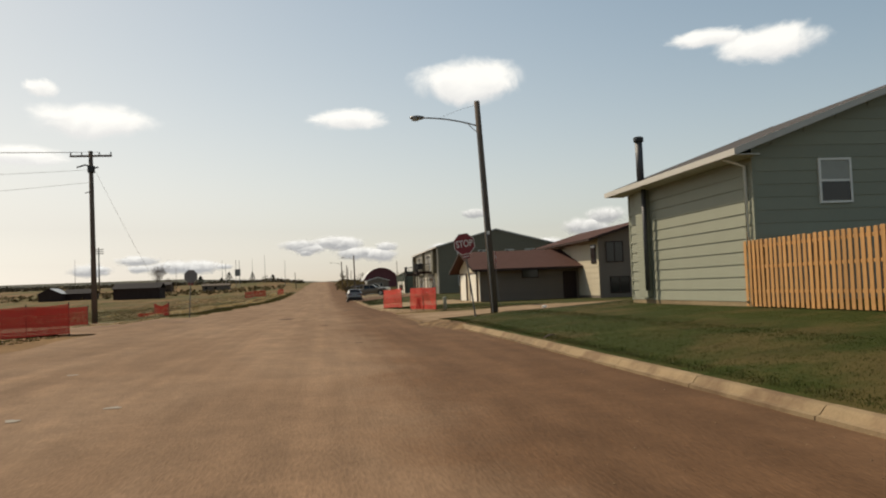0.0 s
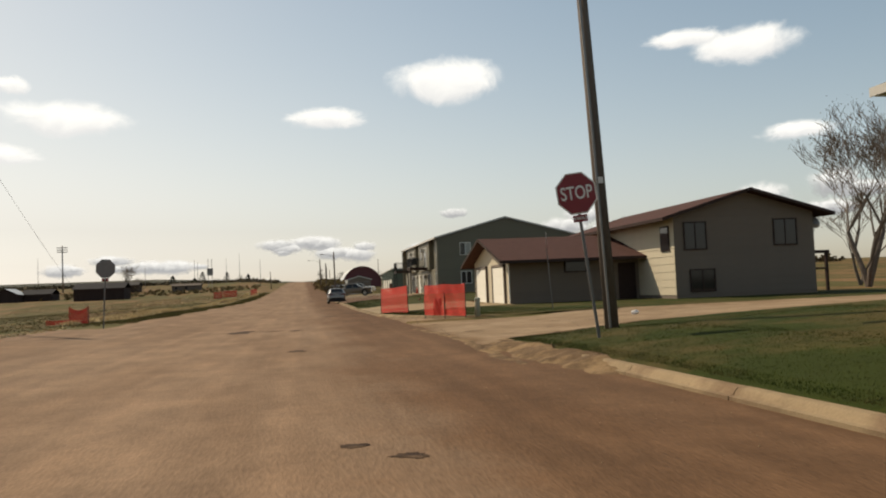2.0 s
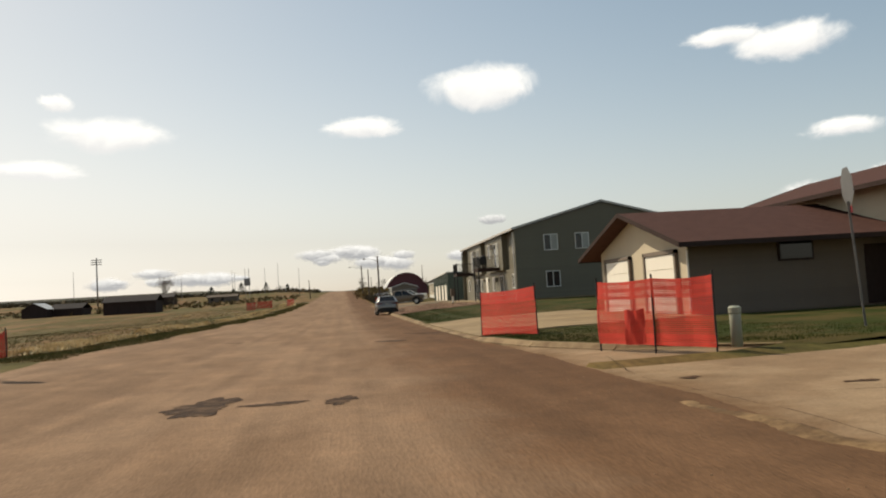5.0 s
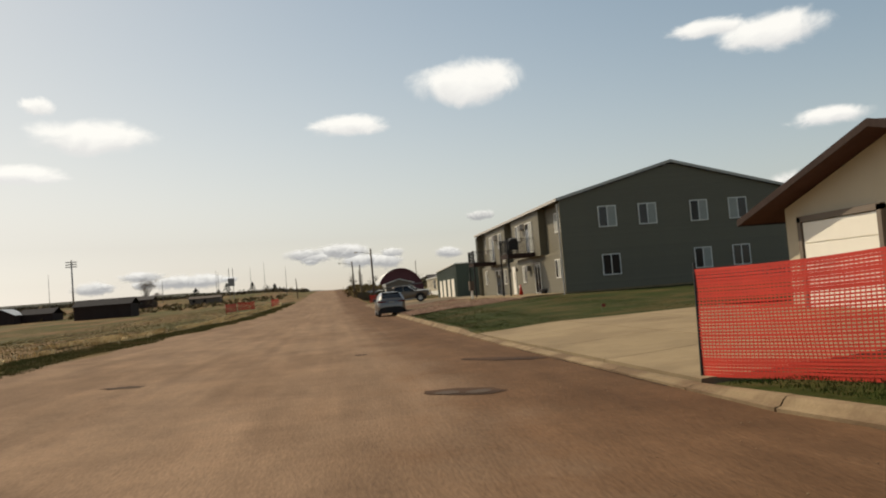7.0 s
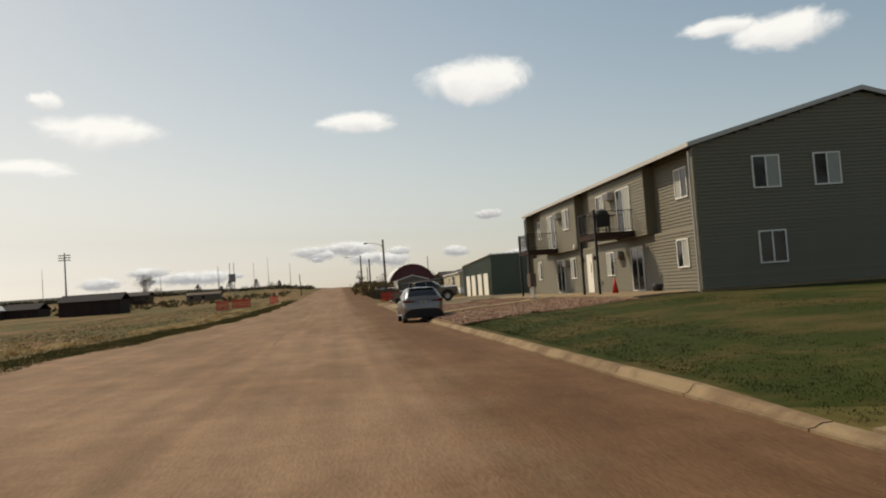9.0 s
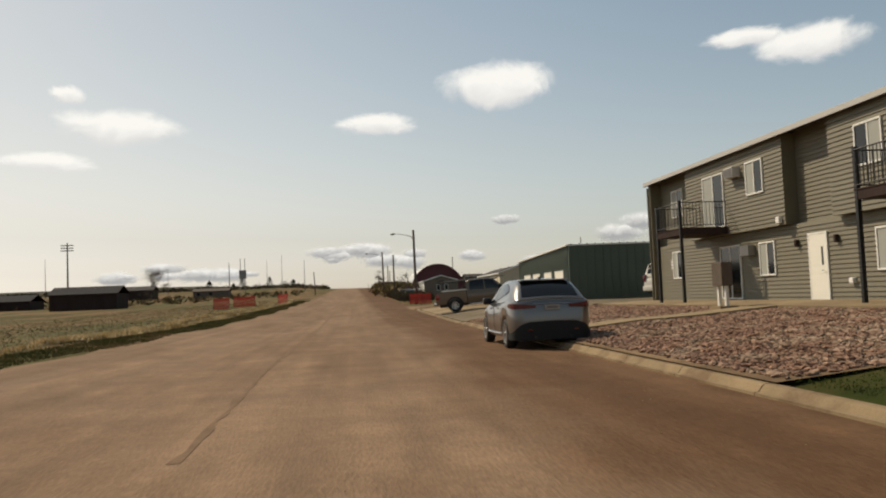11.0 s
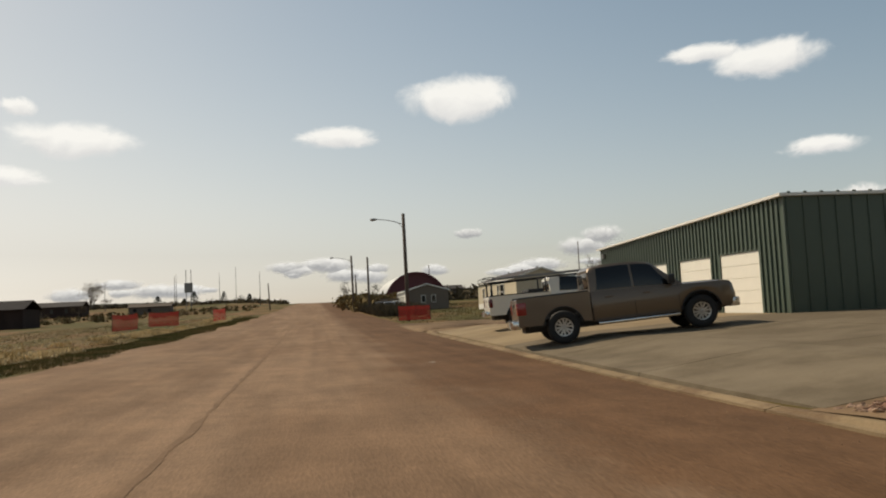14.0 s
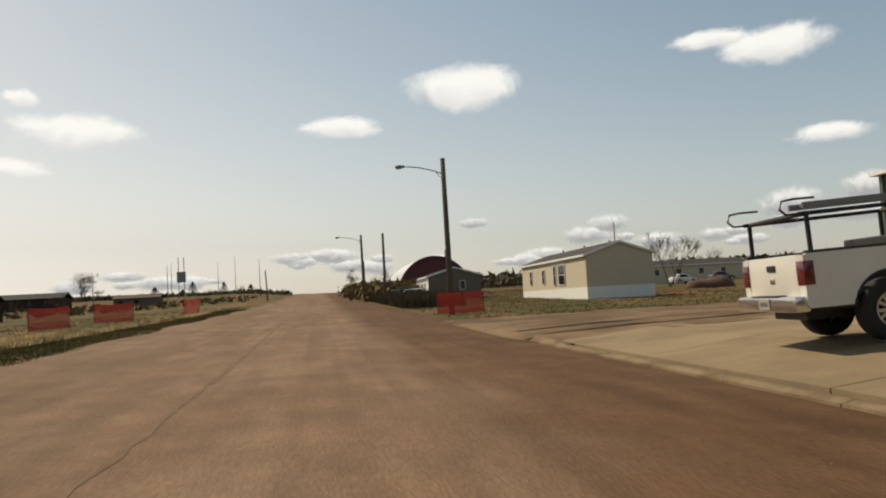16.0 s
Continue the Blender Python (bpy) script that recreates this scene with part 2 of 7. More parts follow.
rl.new(rsum.outputs[0], rmap.inputs["Value"])
rmix = rn.new("ShaderNodeMix")
rmix.data_type, rmix.blend_type = "RGBA", "MULTIPLY"
rmix.inputs["B"].default_value = (0.54, 0.45, 0.37, 1)
rb = rn["Principled BSDF"]
rl.new(rb.inputs["Base Color"].links[0].from_socket, rmix.inputs["A"])
rl.new(rmap.outputs[0], rmix.inputs["Factor"])
# the same dirt at the mouth of the side street
qn, ql = SIDEST.node_tree.nodes, SIDEST.node_tree.links
qtc, qsep, qrag, qsum, qmap, qmix = (qn.new(k) for k in ("ShaderNodeTexCoord", "ShaderNodeSeparateXYZ", "ShaderNodeTexNoise", "ShaderNodeMath", "ShaderNodeMapRange", "ShaderNodeMix"))
ql.new(qtc.outputs["Object"], qsep.inputs[0])
ql.new(qtc.outputs["Object"], qrag.inputs["Vector"])
qrag.inputs["Scale"].default_value, qrag.inputs["Detail"].default_value, qrag.inputs["Roughness"].default_value = 0.4, 7.0, 0.68
qsum.operation = "MULTIPLY_ADD"
qsum.inputs[1].default_value = 4.2
ql.new(qrag.outputs["Fac"], qsum.inputs[0])
ql.new(qsep.outputs[0], qsum.inputs[2])
qmap.interpolation_type = "SMOOTHSTEP"
qmap.inputs["From Min"].default_value, qmap.inputs["From Max"].default_value = 6.9, 8.5
qmap.inputs["To Min"].default_value, qmap.inputs["To Max"].default_value = 0.9, 0.0
ql.new(qsum.outputs[0], qmap.inputs["Value"])
qmix.data_type, qmix.blend_type = "RGBA", "MULTIPLY"
qmix.inputs["B"].default_value = (0.60, 0.50, 0.41, 1)
qb = qn["Principled BSDF"]
ql.new(qb.inputs["Base Color"].links[0].from_socket, qmix.inputs["A"])
ql.new(qmap.outputs[0], qmix.inputs["Factor"])
ql.new(qmix.outputs["Result"], qb.inputs["Base Color"])
# long paler and darker streaks where wheels run
smp = rn.new("ShaderNodeMapping")
smp.inputs["Scale"].default_value = (2.0, 0.018, 1)
rl.new(rtc.outputs["Object"], smp.inputs[0])
streak = rn.new("ShaderNodeTexNoise")
streak.inputs["Scale"].default_value, streak.inputs["Detail"].default_value, streak.inputs["Distortion"].default_value = 1.0, 6.0, 0.3
rl.new(smp.outputs[0], streak.inputs["Vector"])
smr = rn.new("ShaderNodeMapRange")
smr.inputs["From Min"].default_value, smr.inputs["From Max"].default_value = 0.3, 0.7
smr.inputs["To Min"].default_value, smr.inputs["To Max"].default_value = 0.88, 1.10
rl.new(streak.outputs["Fac"], smr.inputs["Value"])
sml = rn.new("ShaderNodeVectorMath")
sml.operation = "SCALE"
rl.new(rmix.outputs["Result"], sml.inputs[0])
rl.new(smr.outputs[0], sml.inputs["Scale"])
# ragged mottling of dust over the worn surface
mot, mom, mos = rn.new("ShaderNodeTexNoise"), rn.new("ShaderNodeMapRange"), rn.new("ShaderNodeVectorMath")
mot.inputs["Scale"].default_value, mot.inputs["Detail"].default_value, mot.inputs["Roughness"].default_value = 0.7, 10.0, 0.72
mom.inputs["From Min"].default_value, mom.inputs["From Max"].default_value = 0.36, 0.64
mom.inputs["To Min"].default_value, mom.inputs["To Max"].default_value = 0.84, 1.13
mos.operation = "SCALE"
rl.new(rtc.outputs["Object"], mot.inputs["Vector"])
rl.new(mot.outputs["Fac"], mom.inputs["Value"])
rl.new(sml.outputs[0], mos.inputs[0])
rl.new(mom.outputs[0], mos.inputs["Scale"])
rl.new(mos.outputs[0], rb.inputs["Base Color"])

# ---- building helpers ----


def box(bm, x0, x1, y0, y1, z0, z1, bevel=0.0):
    v = [bm.verts.new(p) for p in ((x0, y0, z0), (x1, y0, z0), (x1, y1, z0), (x0, y1, z0), (x0, y0, z1), (x1, y0, z1), (x1, y1, z1), (x0, y1, z1))]
    fs = [bm.faces.new([v[i] for i in q]) for q in ((3, 2, 1, 0), (4, 5, 6, 7), (0, 1, 5, 4), (1, 2, 6, 5), (2, 3, 7, 6), (3, 0, 4, 7))]
    if bevel:
        es = list({e for f in fs for e in f.edges})
        bmesh.ops.bevel(bm, geom=es, offset=bevel, segments=2, affect="EDGES", profile=0.6)
    return v


def boxes(*args, bevel=0.0):
    bm = bmesh.new()
    for a in args:
        box(bm, *a, bevel=bevel)
    return bm


def tube(bm, points, radii, sides=8, cap=True):
    """A tapered tube along points."""
    rings, pts = [], [Vector(p) for p in points]
    if not hasattr(radii, "__len__"):
        radii = [radii] * len(pts)
    for i, p in enumerate(pts):
        d = (pts[min(i + 1, len(pts) - 1)] - pts[max(i - 1, 0)]).normalized()
        a = d.cross(Vector((0, 0, 1)) if abs(d.z) < 0.9 else Vector((1, 0, 0))).normalized()
        b = d.cross(a)
        rings.append([bm.verts.new(p + radii[i] * (math.cos(2 * math.pi * k / sides) * a + math.sin(2 * math.pi * k / sides) * b)) for k in range(sides)])
    for r, s in zip(rings, rings[1:]):
        for k in range(sides):
            bm.faces.new((r[k], r[(k + 1) % sides], s[(k + 1) % sides], s[k]))
    if cap:
        bm.faces.new(rings[0][::-1])
        bm.faces.new(rings[-1])
    return bm


def tubed(points, radii, sides=8):
    return tube(bmesh.new(), points, radii, sides)


def prism(outline, axis, a, b, bm=None):
    """Extrudes a 2D outline between a and b along an axis; the outline is in the other two axes, in order."""
    bm = bm or bmesh.new()

    def put(p, v):
        return {"x": (v, p[0], p[1]), "y": (p[0], v, p[1]), "z": (p[0], p[1], v)}[axis]
    lo, hi = [bm.verts.new(put(p, a)) for p in outline], [bm.verts.new(put(p, b)) for p in outline]
    n = len(outline)
    bm.faces.new(lo[::-1])
    bm.faces.new(hi)
    for k in range(n):
        bm.faces.new((lo[k], lo[(k + 1) % n], hi[(k + 1) % n], hi[k]))
    return bm


def finish(bm, name, smooth=False):
    bmesh.ops.recalc_face_normals(bm, faces=bm.faces)
    me = bpy.data.meshes.new(name)
    bm.to_mesh(me)
    bm.free()
    if smooth:
        me.shade_smooth()
    return me


def thing(name, at, label, category, group="", turn=0.0, kind=""):
    ob = new(name)
    ob.empty_display_size = 0.3
    ob.matrix_basis = pose(*at, 0, 0, turn)
    return tagged(ob, label, category, group, kind)


def base(ob):
    while ob.parent:
        ob = ob.parent
    return ob


def part(name, bm, mat, parent, label="", smooth=False, local=False):
    """One mesh under a thing or part; given in world places unless local."""
    if not local:
        bmesh.ops.transform(bm, matrix=base(parent).matrix_basis.inverted(), verts=bm.verts)
    me = finish(bm, name, smooth)
    me.materials.append(mat)
    ob = new(name, me)
    ob.parent = parent
    return tagged(ob, label)


def single(name, bm, mat, label, category, kind="", smooth=False, group="", at=None):
    """A thing or a piece of the setting that is one mesh, with its origin at its base."""
    at = Vector(at) if at else Vector((0, 0, 0))
    bmesh.ops.translate(bm, verts=bm.verts, vec=-at)
    me = finish(bm, name, smooth)
    me.materials.append(mat)
    ob = new(name, me)
    ob.location = at
    return tagged(ob, label, category, group, kind)


def piece(name, mesh, parent, m):
    """One of many alike pieces that share a mesh; m is its place in the parent's own space."""
    ob = new(name, mesh)
    ob.parent = parent
    ob.matrix_basis = m
    return ob


def from_lists(name, verts, faces, mat):
    me = bpy.data.meshes.new(name)
    me.from_pydata(verts, [], faces)
    me.update()
    me.materials.append(mat)
    return me


# ---- the lie of the land ----
RISE = ((-400, 0), (120, 0), (150, 0.2), (170, 0.5), (210, 1.2), (290, 2.8), (350, 4.4), (518, 7.8), (700, 10.2), (1200, 17), (2000, 28), (4300, 50))
KERBLINE = ((-60, 6.0), (13, 6.0), (20, 5.65), (45, 4.95), (62, 4.75), (85, 5.0), (110, 5.2), (135, 5.5), (165, 6.0), (400, 6.0))
BANK = ((-60, 0.55), (16, 0.55), (24, 0.42), (34, 0.10), (60, 0.12), (80, 0.5), (92, 0.6), (140, 0.5), (172, 0.02), (400, 0.02))


def along(table, v):
    return float(np.interp(v, [a for a, _ in table], [b for _, b in table]))


def ease(a, b, v):
    t = min(1.0, max(0.0, (v - a) / (b - a)))
    return t * t * (3 - 2 * t)


STEP = ((-60, 0.12), (150, 0.12), (160, 0.015), (400, 0.015))


def tilt_left(x):
    """The road leans up a little towards its field side."""
    return 0.04 * max(0.0, -x - 3.0) if x > -9 else 0.24


def street(y):
    """1 within the cross street, 0 outside."""
    return ease(18.2, 23.5, y) * (1 - ease(33.5, 36, y))


def road_z(y):
    return along(RISE, y)


def kerb_x(y):
    return along(KERBLINE, y)


def apron(y):
    """1 where the kerb is dropped for a drive, 0 elsewhere."""
    return ease(45.8, 47.2, y) * (1 - ease(62.4, 63.6, y)) + ease(115.6, 117.1, y) * (1 - ease(150.8, 152.2, y))


def land(x, y):
    """Height of the ground."""
    z, k = road_z(y), kerb_x(y)
    if x > k:
        up = along(STEP, y) * (1 - 0.8 * apron(y) * (1 - ease(k + 0.3, k + 3, x))) + along(BANK, y) * (0.5 * min(1, (x - k) / 3) + 0.5 * ease(k + 3, k + 9, x))
        z += up * (1 - street(y) * (1 - ease(7, 30, x))) - 0.0007 * (k + 1.5) ** 2 * street(y) * (1 - ease(k, k + 6, x))
    z += tilt_left(x)
    if x < -9:
        z += -0.12 * ease(9, 12, -x) - 1.0 * ease(14, 50, -x) * ease(60, 150, y) + 2.5 * ease(300, 480, y) * ease(12, 40, -x)
    if x < -20:
        z += 10 * ease(20, 220, -x) * ease(480, 1100, y)
    if x > 40:
        z += 2.0 * ease(40, 120, x) * ease(150, 400, y)
    return z


CORNER = ((19.5, 5.7), (21.3, 5.95), (22, 6.4), (23, 7.4), (24, 8.5), (25.2, 10), (26.2, 11.5), (27.0, 15), (27.5, 22))


def lawn_edge(y):
    """Near edge of the first lawn, rounding the corner into the side street."""
    return max(kerb_x(y) + 0.13, along(CORNER, y) if y > 19.5 else 0)


def road_surface(x, y):
    return road_z(y) - 0.0007 * (x + 1.5) ** 2 * (x > -1.5) + tilt_left(x)


def sheet(name, xs, ys, mat, label, category, lift=0.0, kind="structure", shape=None):
    verts, faces, idx = [], [], {}
    for i, x in enumerate(xs):
        for j, y in enumerate(ys):
            px, py = shape(x, y) if shape else (x, y)
            idx[i, j] = len(verts)
            verts.append((px, py, (land(px, py) if px < -7 or px > kerb_x(py) else road_surface(px, py)) + lift))
    for i in range(len(xs) - 1):
        for j in range(len(ys) - 1):
            faces.append((idx[i, j], idx[i + 1, j], idx[i + 1, j + 1], idx[i, j + 1]))
    ob = new(name, from_lists(name, verts, faces, mat))
    return tagged(ob, label, category, kind=kind)


def steps(a, b, s):
    n = max(1, round((b - a) / s))
    return [a + (b - a) * k / n for k in range(n + 1)]


# ground: one sheet to the horizon, sunk under the road
gx = [-4200, -2500, -1400, -800, -500, -300, -200, -140, -100, -75, -55, -40, -30, -22, -16, -12, -10.5, -9.2, -7.4, -6.9, 4, 6, 7, 8, 9.5, 11, 13, 16, 20, 26, 34, 44, 60, 85, 120, 180, 280, 450, 800, 1400, 2500, 4200]
gy = [-300, -120, -60] + steps(-40, 16, 4) + steps(17, 25, 0.5) + [28, 32] + steps(33, 40, 0.5) + steps(44, 180, 4) + steps(190, 360, 10) + [400, 450, 518, 600, 700, 900, 1200, 1600, 2000, 2800, 4200]
ground = sheet("ground", gx, gy, FIELD, "dry brown and green prairie grassland beside the road", "grassland", lift=-0.07)
for v in ground.data.vertices:
    if v.co.x == 4:
        v.co.x = kerb_x(v.co.y) - 0.25
    elif v.co.x == 6:
        v.co.x = kerb_x(v.co.y) + 0.05
        v.co.z = land(v.co.x, v.co.y) - 0.07
    if -7 < v.co.x < kerb_x(v.co.y) - 0.2:
        v.co.z = road_z(v.co.y) - 0.3
    elif 35.5 < v.co.y < 46 and 0 < v.co.x < along(((36, 9.2), (38.5, 6.8), (41.5, 5.6), (45, 4.95)), v.co.y) + 0.3:
        v.co.z = road_z(v.co.y) - 0.3

# ground beyond 500 m takes the colour with haze painted in
ground.data.materials.append(FARLAND)
for f in ground.data.polygons:
    f.material_index = 1 if f.center.y > 500 else 0

# road and its dark dirt margin
def road_sheet(name, lo, hi, ys, mat, label, lift, nx=14):
    verts, faces = [], []
    for y in ys:
        for k in range(nx + 1):
            a, b = lo(y), hi(y)
            x = a + (b - a) * k / nx
            verts.append((x, y, road_surface(x, y) + lift))
    for j in range(len(ys) - 1):
        for k in range(nx):
            i = j * (nx + 1) + k
            faces.append((i, i + 1, i + nx + 2, i + nx + 1))
    return tagged(new(name, from_lists(name, verts, faces, mat)), label, "road", kind="structure")


road_ys = [-300, -120, -60] + steps(-40, 200, 2) + steps(205, 400, 8) + [450, 518, 600, 700, 900, 1200]
road = road_sheet("road", lambda y: -7.75 + 0.25 * math.sin(y * 0.21) + 0.15 * math.sin(y * 0.77), lambda y: kerb_x(y) + (0.1 if y < 170 else 0.4), road_ys, ROAD, "wide dusty brown asphalt road with worn wheel tracks", 0.0)
# cross streets
mouth = sheet("side_street", steps(4.9, 9, 0.4) + steps(10, 60, 2.5), steps(0, 1, 0.02), SIDEST, "pale dusty side street with worn paving", "road", lift=0.004,
      shape=lambda x, v: (x + (0.3 * math.sin(v * 17) + 0.15 * math.sin(v * 41 + 1)) * (x < 4.95), (lambda a, b: a + (b - a) * v)(along(((4.9, 19.8), (6.0, 21.0), (7.2, 22.2), (9, 23.8), (11, 25.2), (15, 26.2), (60, 26.6)), x), along(((5.0, 44.0), (5.6, 41.6), (6.8, 38.6), (9.2, 36.1), (14, 35.3), (60, 35.3)), x))))
for k in range(0, len(mouth.data.vertices), 51):
    mouth.data.vertices[k].co.z -= 0.15
for v in mouth.data.vertices:
    if v.co.x < 5.25:
        v.co.z -= 0.015
    turn_in = ease(32.5, 34.5, v.co.y) * (1 - ease(10, 14, v.co.x))
    v.co.z += turn_in * (road_surface(5, v.co.y) + 0.012 * (v.co.x - 5) - 0.02 * (v.co.x < 5.2) - v.co.z)
sheet("side_street", steps(-60, -7.2, 2.5), steps(19, 40, 1.3), ROAD, "dusty side street running into the field", "road", lift=0.004, shape=lambda x, y: (x, 30 + (y - 30) * (0.45 + 0.55 * ease(-18, -8, x))))


def blot(name, x, y, rx, ry, mat, label, lift=0.02, seed=1, category="road patch", n=56, turn=0.0, rough=1.0):
    rnd = random.Random(seed)
    bm = bmesh.new()
    ph = [rnd.uniform(0, 6.28) for _ in range(4)]
    ring = []
    for k in range(n):
        a = 2 * math.pi * k / n
        r = 1 + rough * (0.25 * math.sin(2 * a + ph[0]) + 0.16 * math.sin(3 * a + ph[1]) + 0.12 * math.sin(7 * a + ph[2]) + 0.08 * math.sin(13 * a + ph[3]) + rnd.uniform(-0.14, 0.14))
        u, w = rx * r * math.cos(a), ry * r * math.sin(a)
        px, py = x + u * math.cos(turn) - w * math.sin(turn), y + u * math.sin(turn) + w * math.cos(turn)
        z = road_surface(px, py) + lift if -9 < px < kerb_x(py) else land(px, py) + lift
        ring.append(bm.verts.new((px, py, z)))
    bm.faces.new(ring)
    return single(name, bm, mat, label, category, at=(x, y, road_z(y)))


# kerb: a run of cast concrete lengths with joints
def kerb_run(points, label):
    root = thing("kerb", (points[0][0], points[0][1], 0), label, "kerb", kind="structure")
    profile = ((-0.08, -0.10), (-0.08, 0.008), (-0.02, 0.02), (0.03, 0.085), (0.06, 0.108), (0.16, 0.115), (0.17, -0.10))
    pts = [Vector((x, y, 0)) for x, y in points]
    for a, b in zip(pts, pts[1:]):
        length = (b - a).length
        n = max(1, round(length / 3.0))
        d = (b - a) / length
        side = Vector((d.y, -d.x, 0))
        for k in range(n):
            p, q = a + (b - a) * (k / n) + d * 0.012, a + (b - a) * ((k + 1) / n) - d * 0.012
            bm = bmesh.new()
            ends = []
            for e in (p, q):
                z = road_z(e.y) + random.uniform(-0.003, 0.003)
                drop = 1 - 0.75 * apron(e.y) - 0.75 * ease(17, 21, e.y) * (e.y < 25)
                ends.append([bm.verts.new(e + side * s + Vector((0, 0, (h * drop if h > 0 else h) + z))) for s, h in profile])
            for i in range(len(profile)):
                j = (i + 1) % len(profile)
                bm.faces.new((ends[0][i], ends[0][j], ends[1][j], ends[1][i]))
            bm.faces.new(ends[0][::-1])
            bm.faces.new(ends[1])
            part("kerb_stone", bm, KERB, root)
    return root


def kerb_pts(a, b, s):
    return [(kerb_x(y), y) for y in steps(a, b, s)]


kerb_run(kerb_pts(-36, 16.5, 9) + [(5.66, 19.3)], "worn tan concrete kerb along the lawn")
kerb_run([(34, 35.2), (14, 35.2), (9.2, 36.0), (6.8, 38.5), (5.6, 41.5), (4.95, 45)] + kerb_pts(47, 152, 10.5), "worn tan concrete kerb along the lots")

# lawns, slabs and beds
sheet("lawn", steps(0, 1, 0.05), steps(-36, 17, 1.2) + steps(17.4, 27.2, 0.35), LAWN, "short green lawn with dry brown patches", "lawn", lift=0.03,
      shape=lambda u, y: (lawn_edge(y) + (u ** 1.5) * (46 - lawn_edge(y)), y))
sheet("lawn", steps(0, 1, 0.06), steps(35.4, 47.2, 0.6), LAWN, "strip of green lawn round the tan garage", "lawn", lift=0.0,
      shape=lambda u, y: (along(((35.3, 9.6), (36.1, 9.1), (38.55, 6.78), (41.5, 5.68), (45, 5.06), (46.6, 5.02)), y) + u * 30, y))
sheet("lawn", steps(0, 1, 0.06), steps(62.5, 87, 1.2), LAWN, "green lawn in front of the apartment house", "lawn", lift=0.0, shape=lambda u, y: (kerb_x(y) + 0.12 + u * 36, y))
for ob in bpy.data.objects:
    if ob.name.startswith("lawn"):
        for v in ob.data.vertices:
            if v.co.y < 28:
                v.co.z += 0.02 * ease(18.5, 20.5, v.co.y)
        near = [v for v in ob.data.vertices][:len({round(v.co.y, 3) for v in ob.data.vertices})]
        for v in near:
            v.co.z -= 0.075
corner_ys = steps(13.0, 26.0, 0.1)
corner = sheet("dirt_verge", steps(0, 1, 0.04), corner_ys, SAND, "sandy dirt washed over the kerb and round the lawn corner", "dirt", lift=0.06,
               shape=lambda u, y: (lawn_edge(y) - 1.05 + 0.10 * math.sin(y * 2.1) + 0.06 * math.sin(y * 5.3 + 1) + u * 1.15, y))
for k, v in enumerate(corner.data.vertices):
    u, w_ = (k // len(corner_ys)) / 25, (k % len(corner_ys)) / (len(corner_ys) - 1)
    p = Vector((v.co.x, v.co.y, 0))
    low_ = road_surface(5.5, v.co.y) - 0.06
    rise_ = ease(0, 0.5, u) * 0.10 + ease(0.35, 0.9, u) * (land(lawn_edge(v.co.y) + 0.1, v.co.y) - low_ - 0.10)
    v.co.z = low_ + rise_ * ease(0, 0.18, w_) * (1 - ease(0.88, 1, w_)) + 0.045 * noise.noise(p * 1.6) + 0.025 * noise.noise(p * 4.5 + Vector((0, 0, 7))) + 0.010 * noise.noise(p * 11)
# low ridge of washed sand along the gutter line across the street mouth
drift_ys = steps(15.0, 33.0, 0.12)
drift = sheet("sand_drift", steps(0, 1, 0.1), drift_ys, SAND, "low ragged ridge of pale sand along the gutter", "dirt",
              shape=lambda u, y: (along(((15, 5.0), (17.3, 4.9), (19.8, 4.98), (22.4, 5.2), (25.8, 5.2), (30.4, 4.9), (33, 4.8)), y) - 0.24 + 0.48 * u + 0.05 * math.sin(y * 3.1), y))
for k, v in enumerate(drift.data.vertices):
    u, y = (k // len(drift_ys)) / 10, v.co.y
    p = Vector((v.co.x, y, 3))
    v.co.z = road_surface(5.0, y) - 0.035 + (0.062 * math.sin(math.pi * u) + 0.03 * noise.noise(p * 1.3) + 0.022 * noise.noise(p * 5.0)) * ease(15, 17, y) * (1 - ease(29, 33, y))
driveway = thing("driveway", (9, 54, 0), "pale concrete driveway slabs with dark joints", "driveway", kind="structure")


def slab(root, x0, x1, y0, y1, lift=0.02, nx=4, ny=4, mat=None, name="slab"):
    bm = bmesh.new()
    grid = {}
    for i in range(nx + 1):
        for j in range(ny + 1):
            y = y0 + (y1 - y0) * j / ny
            xa = x0 or kerb_x(y) + 0.275
            x = xa + (x1 - xa) * i / nx
            z = land(x, y)
            for s, h in ((0, lift), (1, lift - 0.12)):
                grid[i, j, s] = bm.verts.new((x, y, z + h))
    for i in range(nx):
        for j in range(ny):
            bm.faces.new([grid[a, b, 0] for a, b in ((i, j), (i + 1, j), (i + 1, j + 1), (i, j + 1))])
    edge = [(i, 0) for i in range(nx)] + [(nx, j) for j in range(ny)] + [(i, ny) for i in range(nx, 0, -1)] + [(0, j) for j in range(ny, 0, -1)]
    for a, b in zip(edge, edge[1:] + edge[:1]):
        bm.faces.new((grid[(*a, 0)], grid[(*a, 1)], grid[(*b, 1)], grid[(*b, 0)]))
    return part(name, bm, mat or CONC, root)


for x0, x1 in ((None, 7.7), (7.73, 10.3), (10.33, 13.0)):
    for y0, y1 in ((47.3, 50.9), (50.93, 54.6), (54.63, 58.5), (58.53, 62.3)):
        slab(driveway, x0, x1, y0, y1)
path = thing("footpath", (12, 100, 0), "pale concrete footpath along the apartment house", "footpath", kind="structure")
for k in range(9):
    slab(path, 12.3, 15.0, 87.3 + 3.3 * k, 87.3 + 3.3 * k + 3.27, lift=0.07)
for k in range(4):
    slab(path, 5.4 + 1.72 * k, 5.4 + 1.72 * k + 1.69, 99.2, 100.7, lift=0.075, nx=2, ny=2)
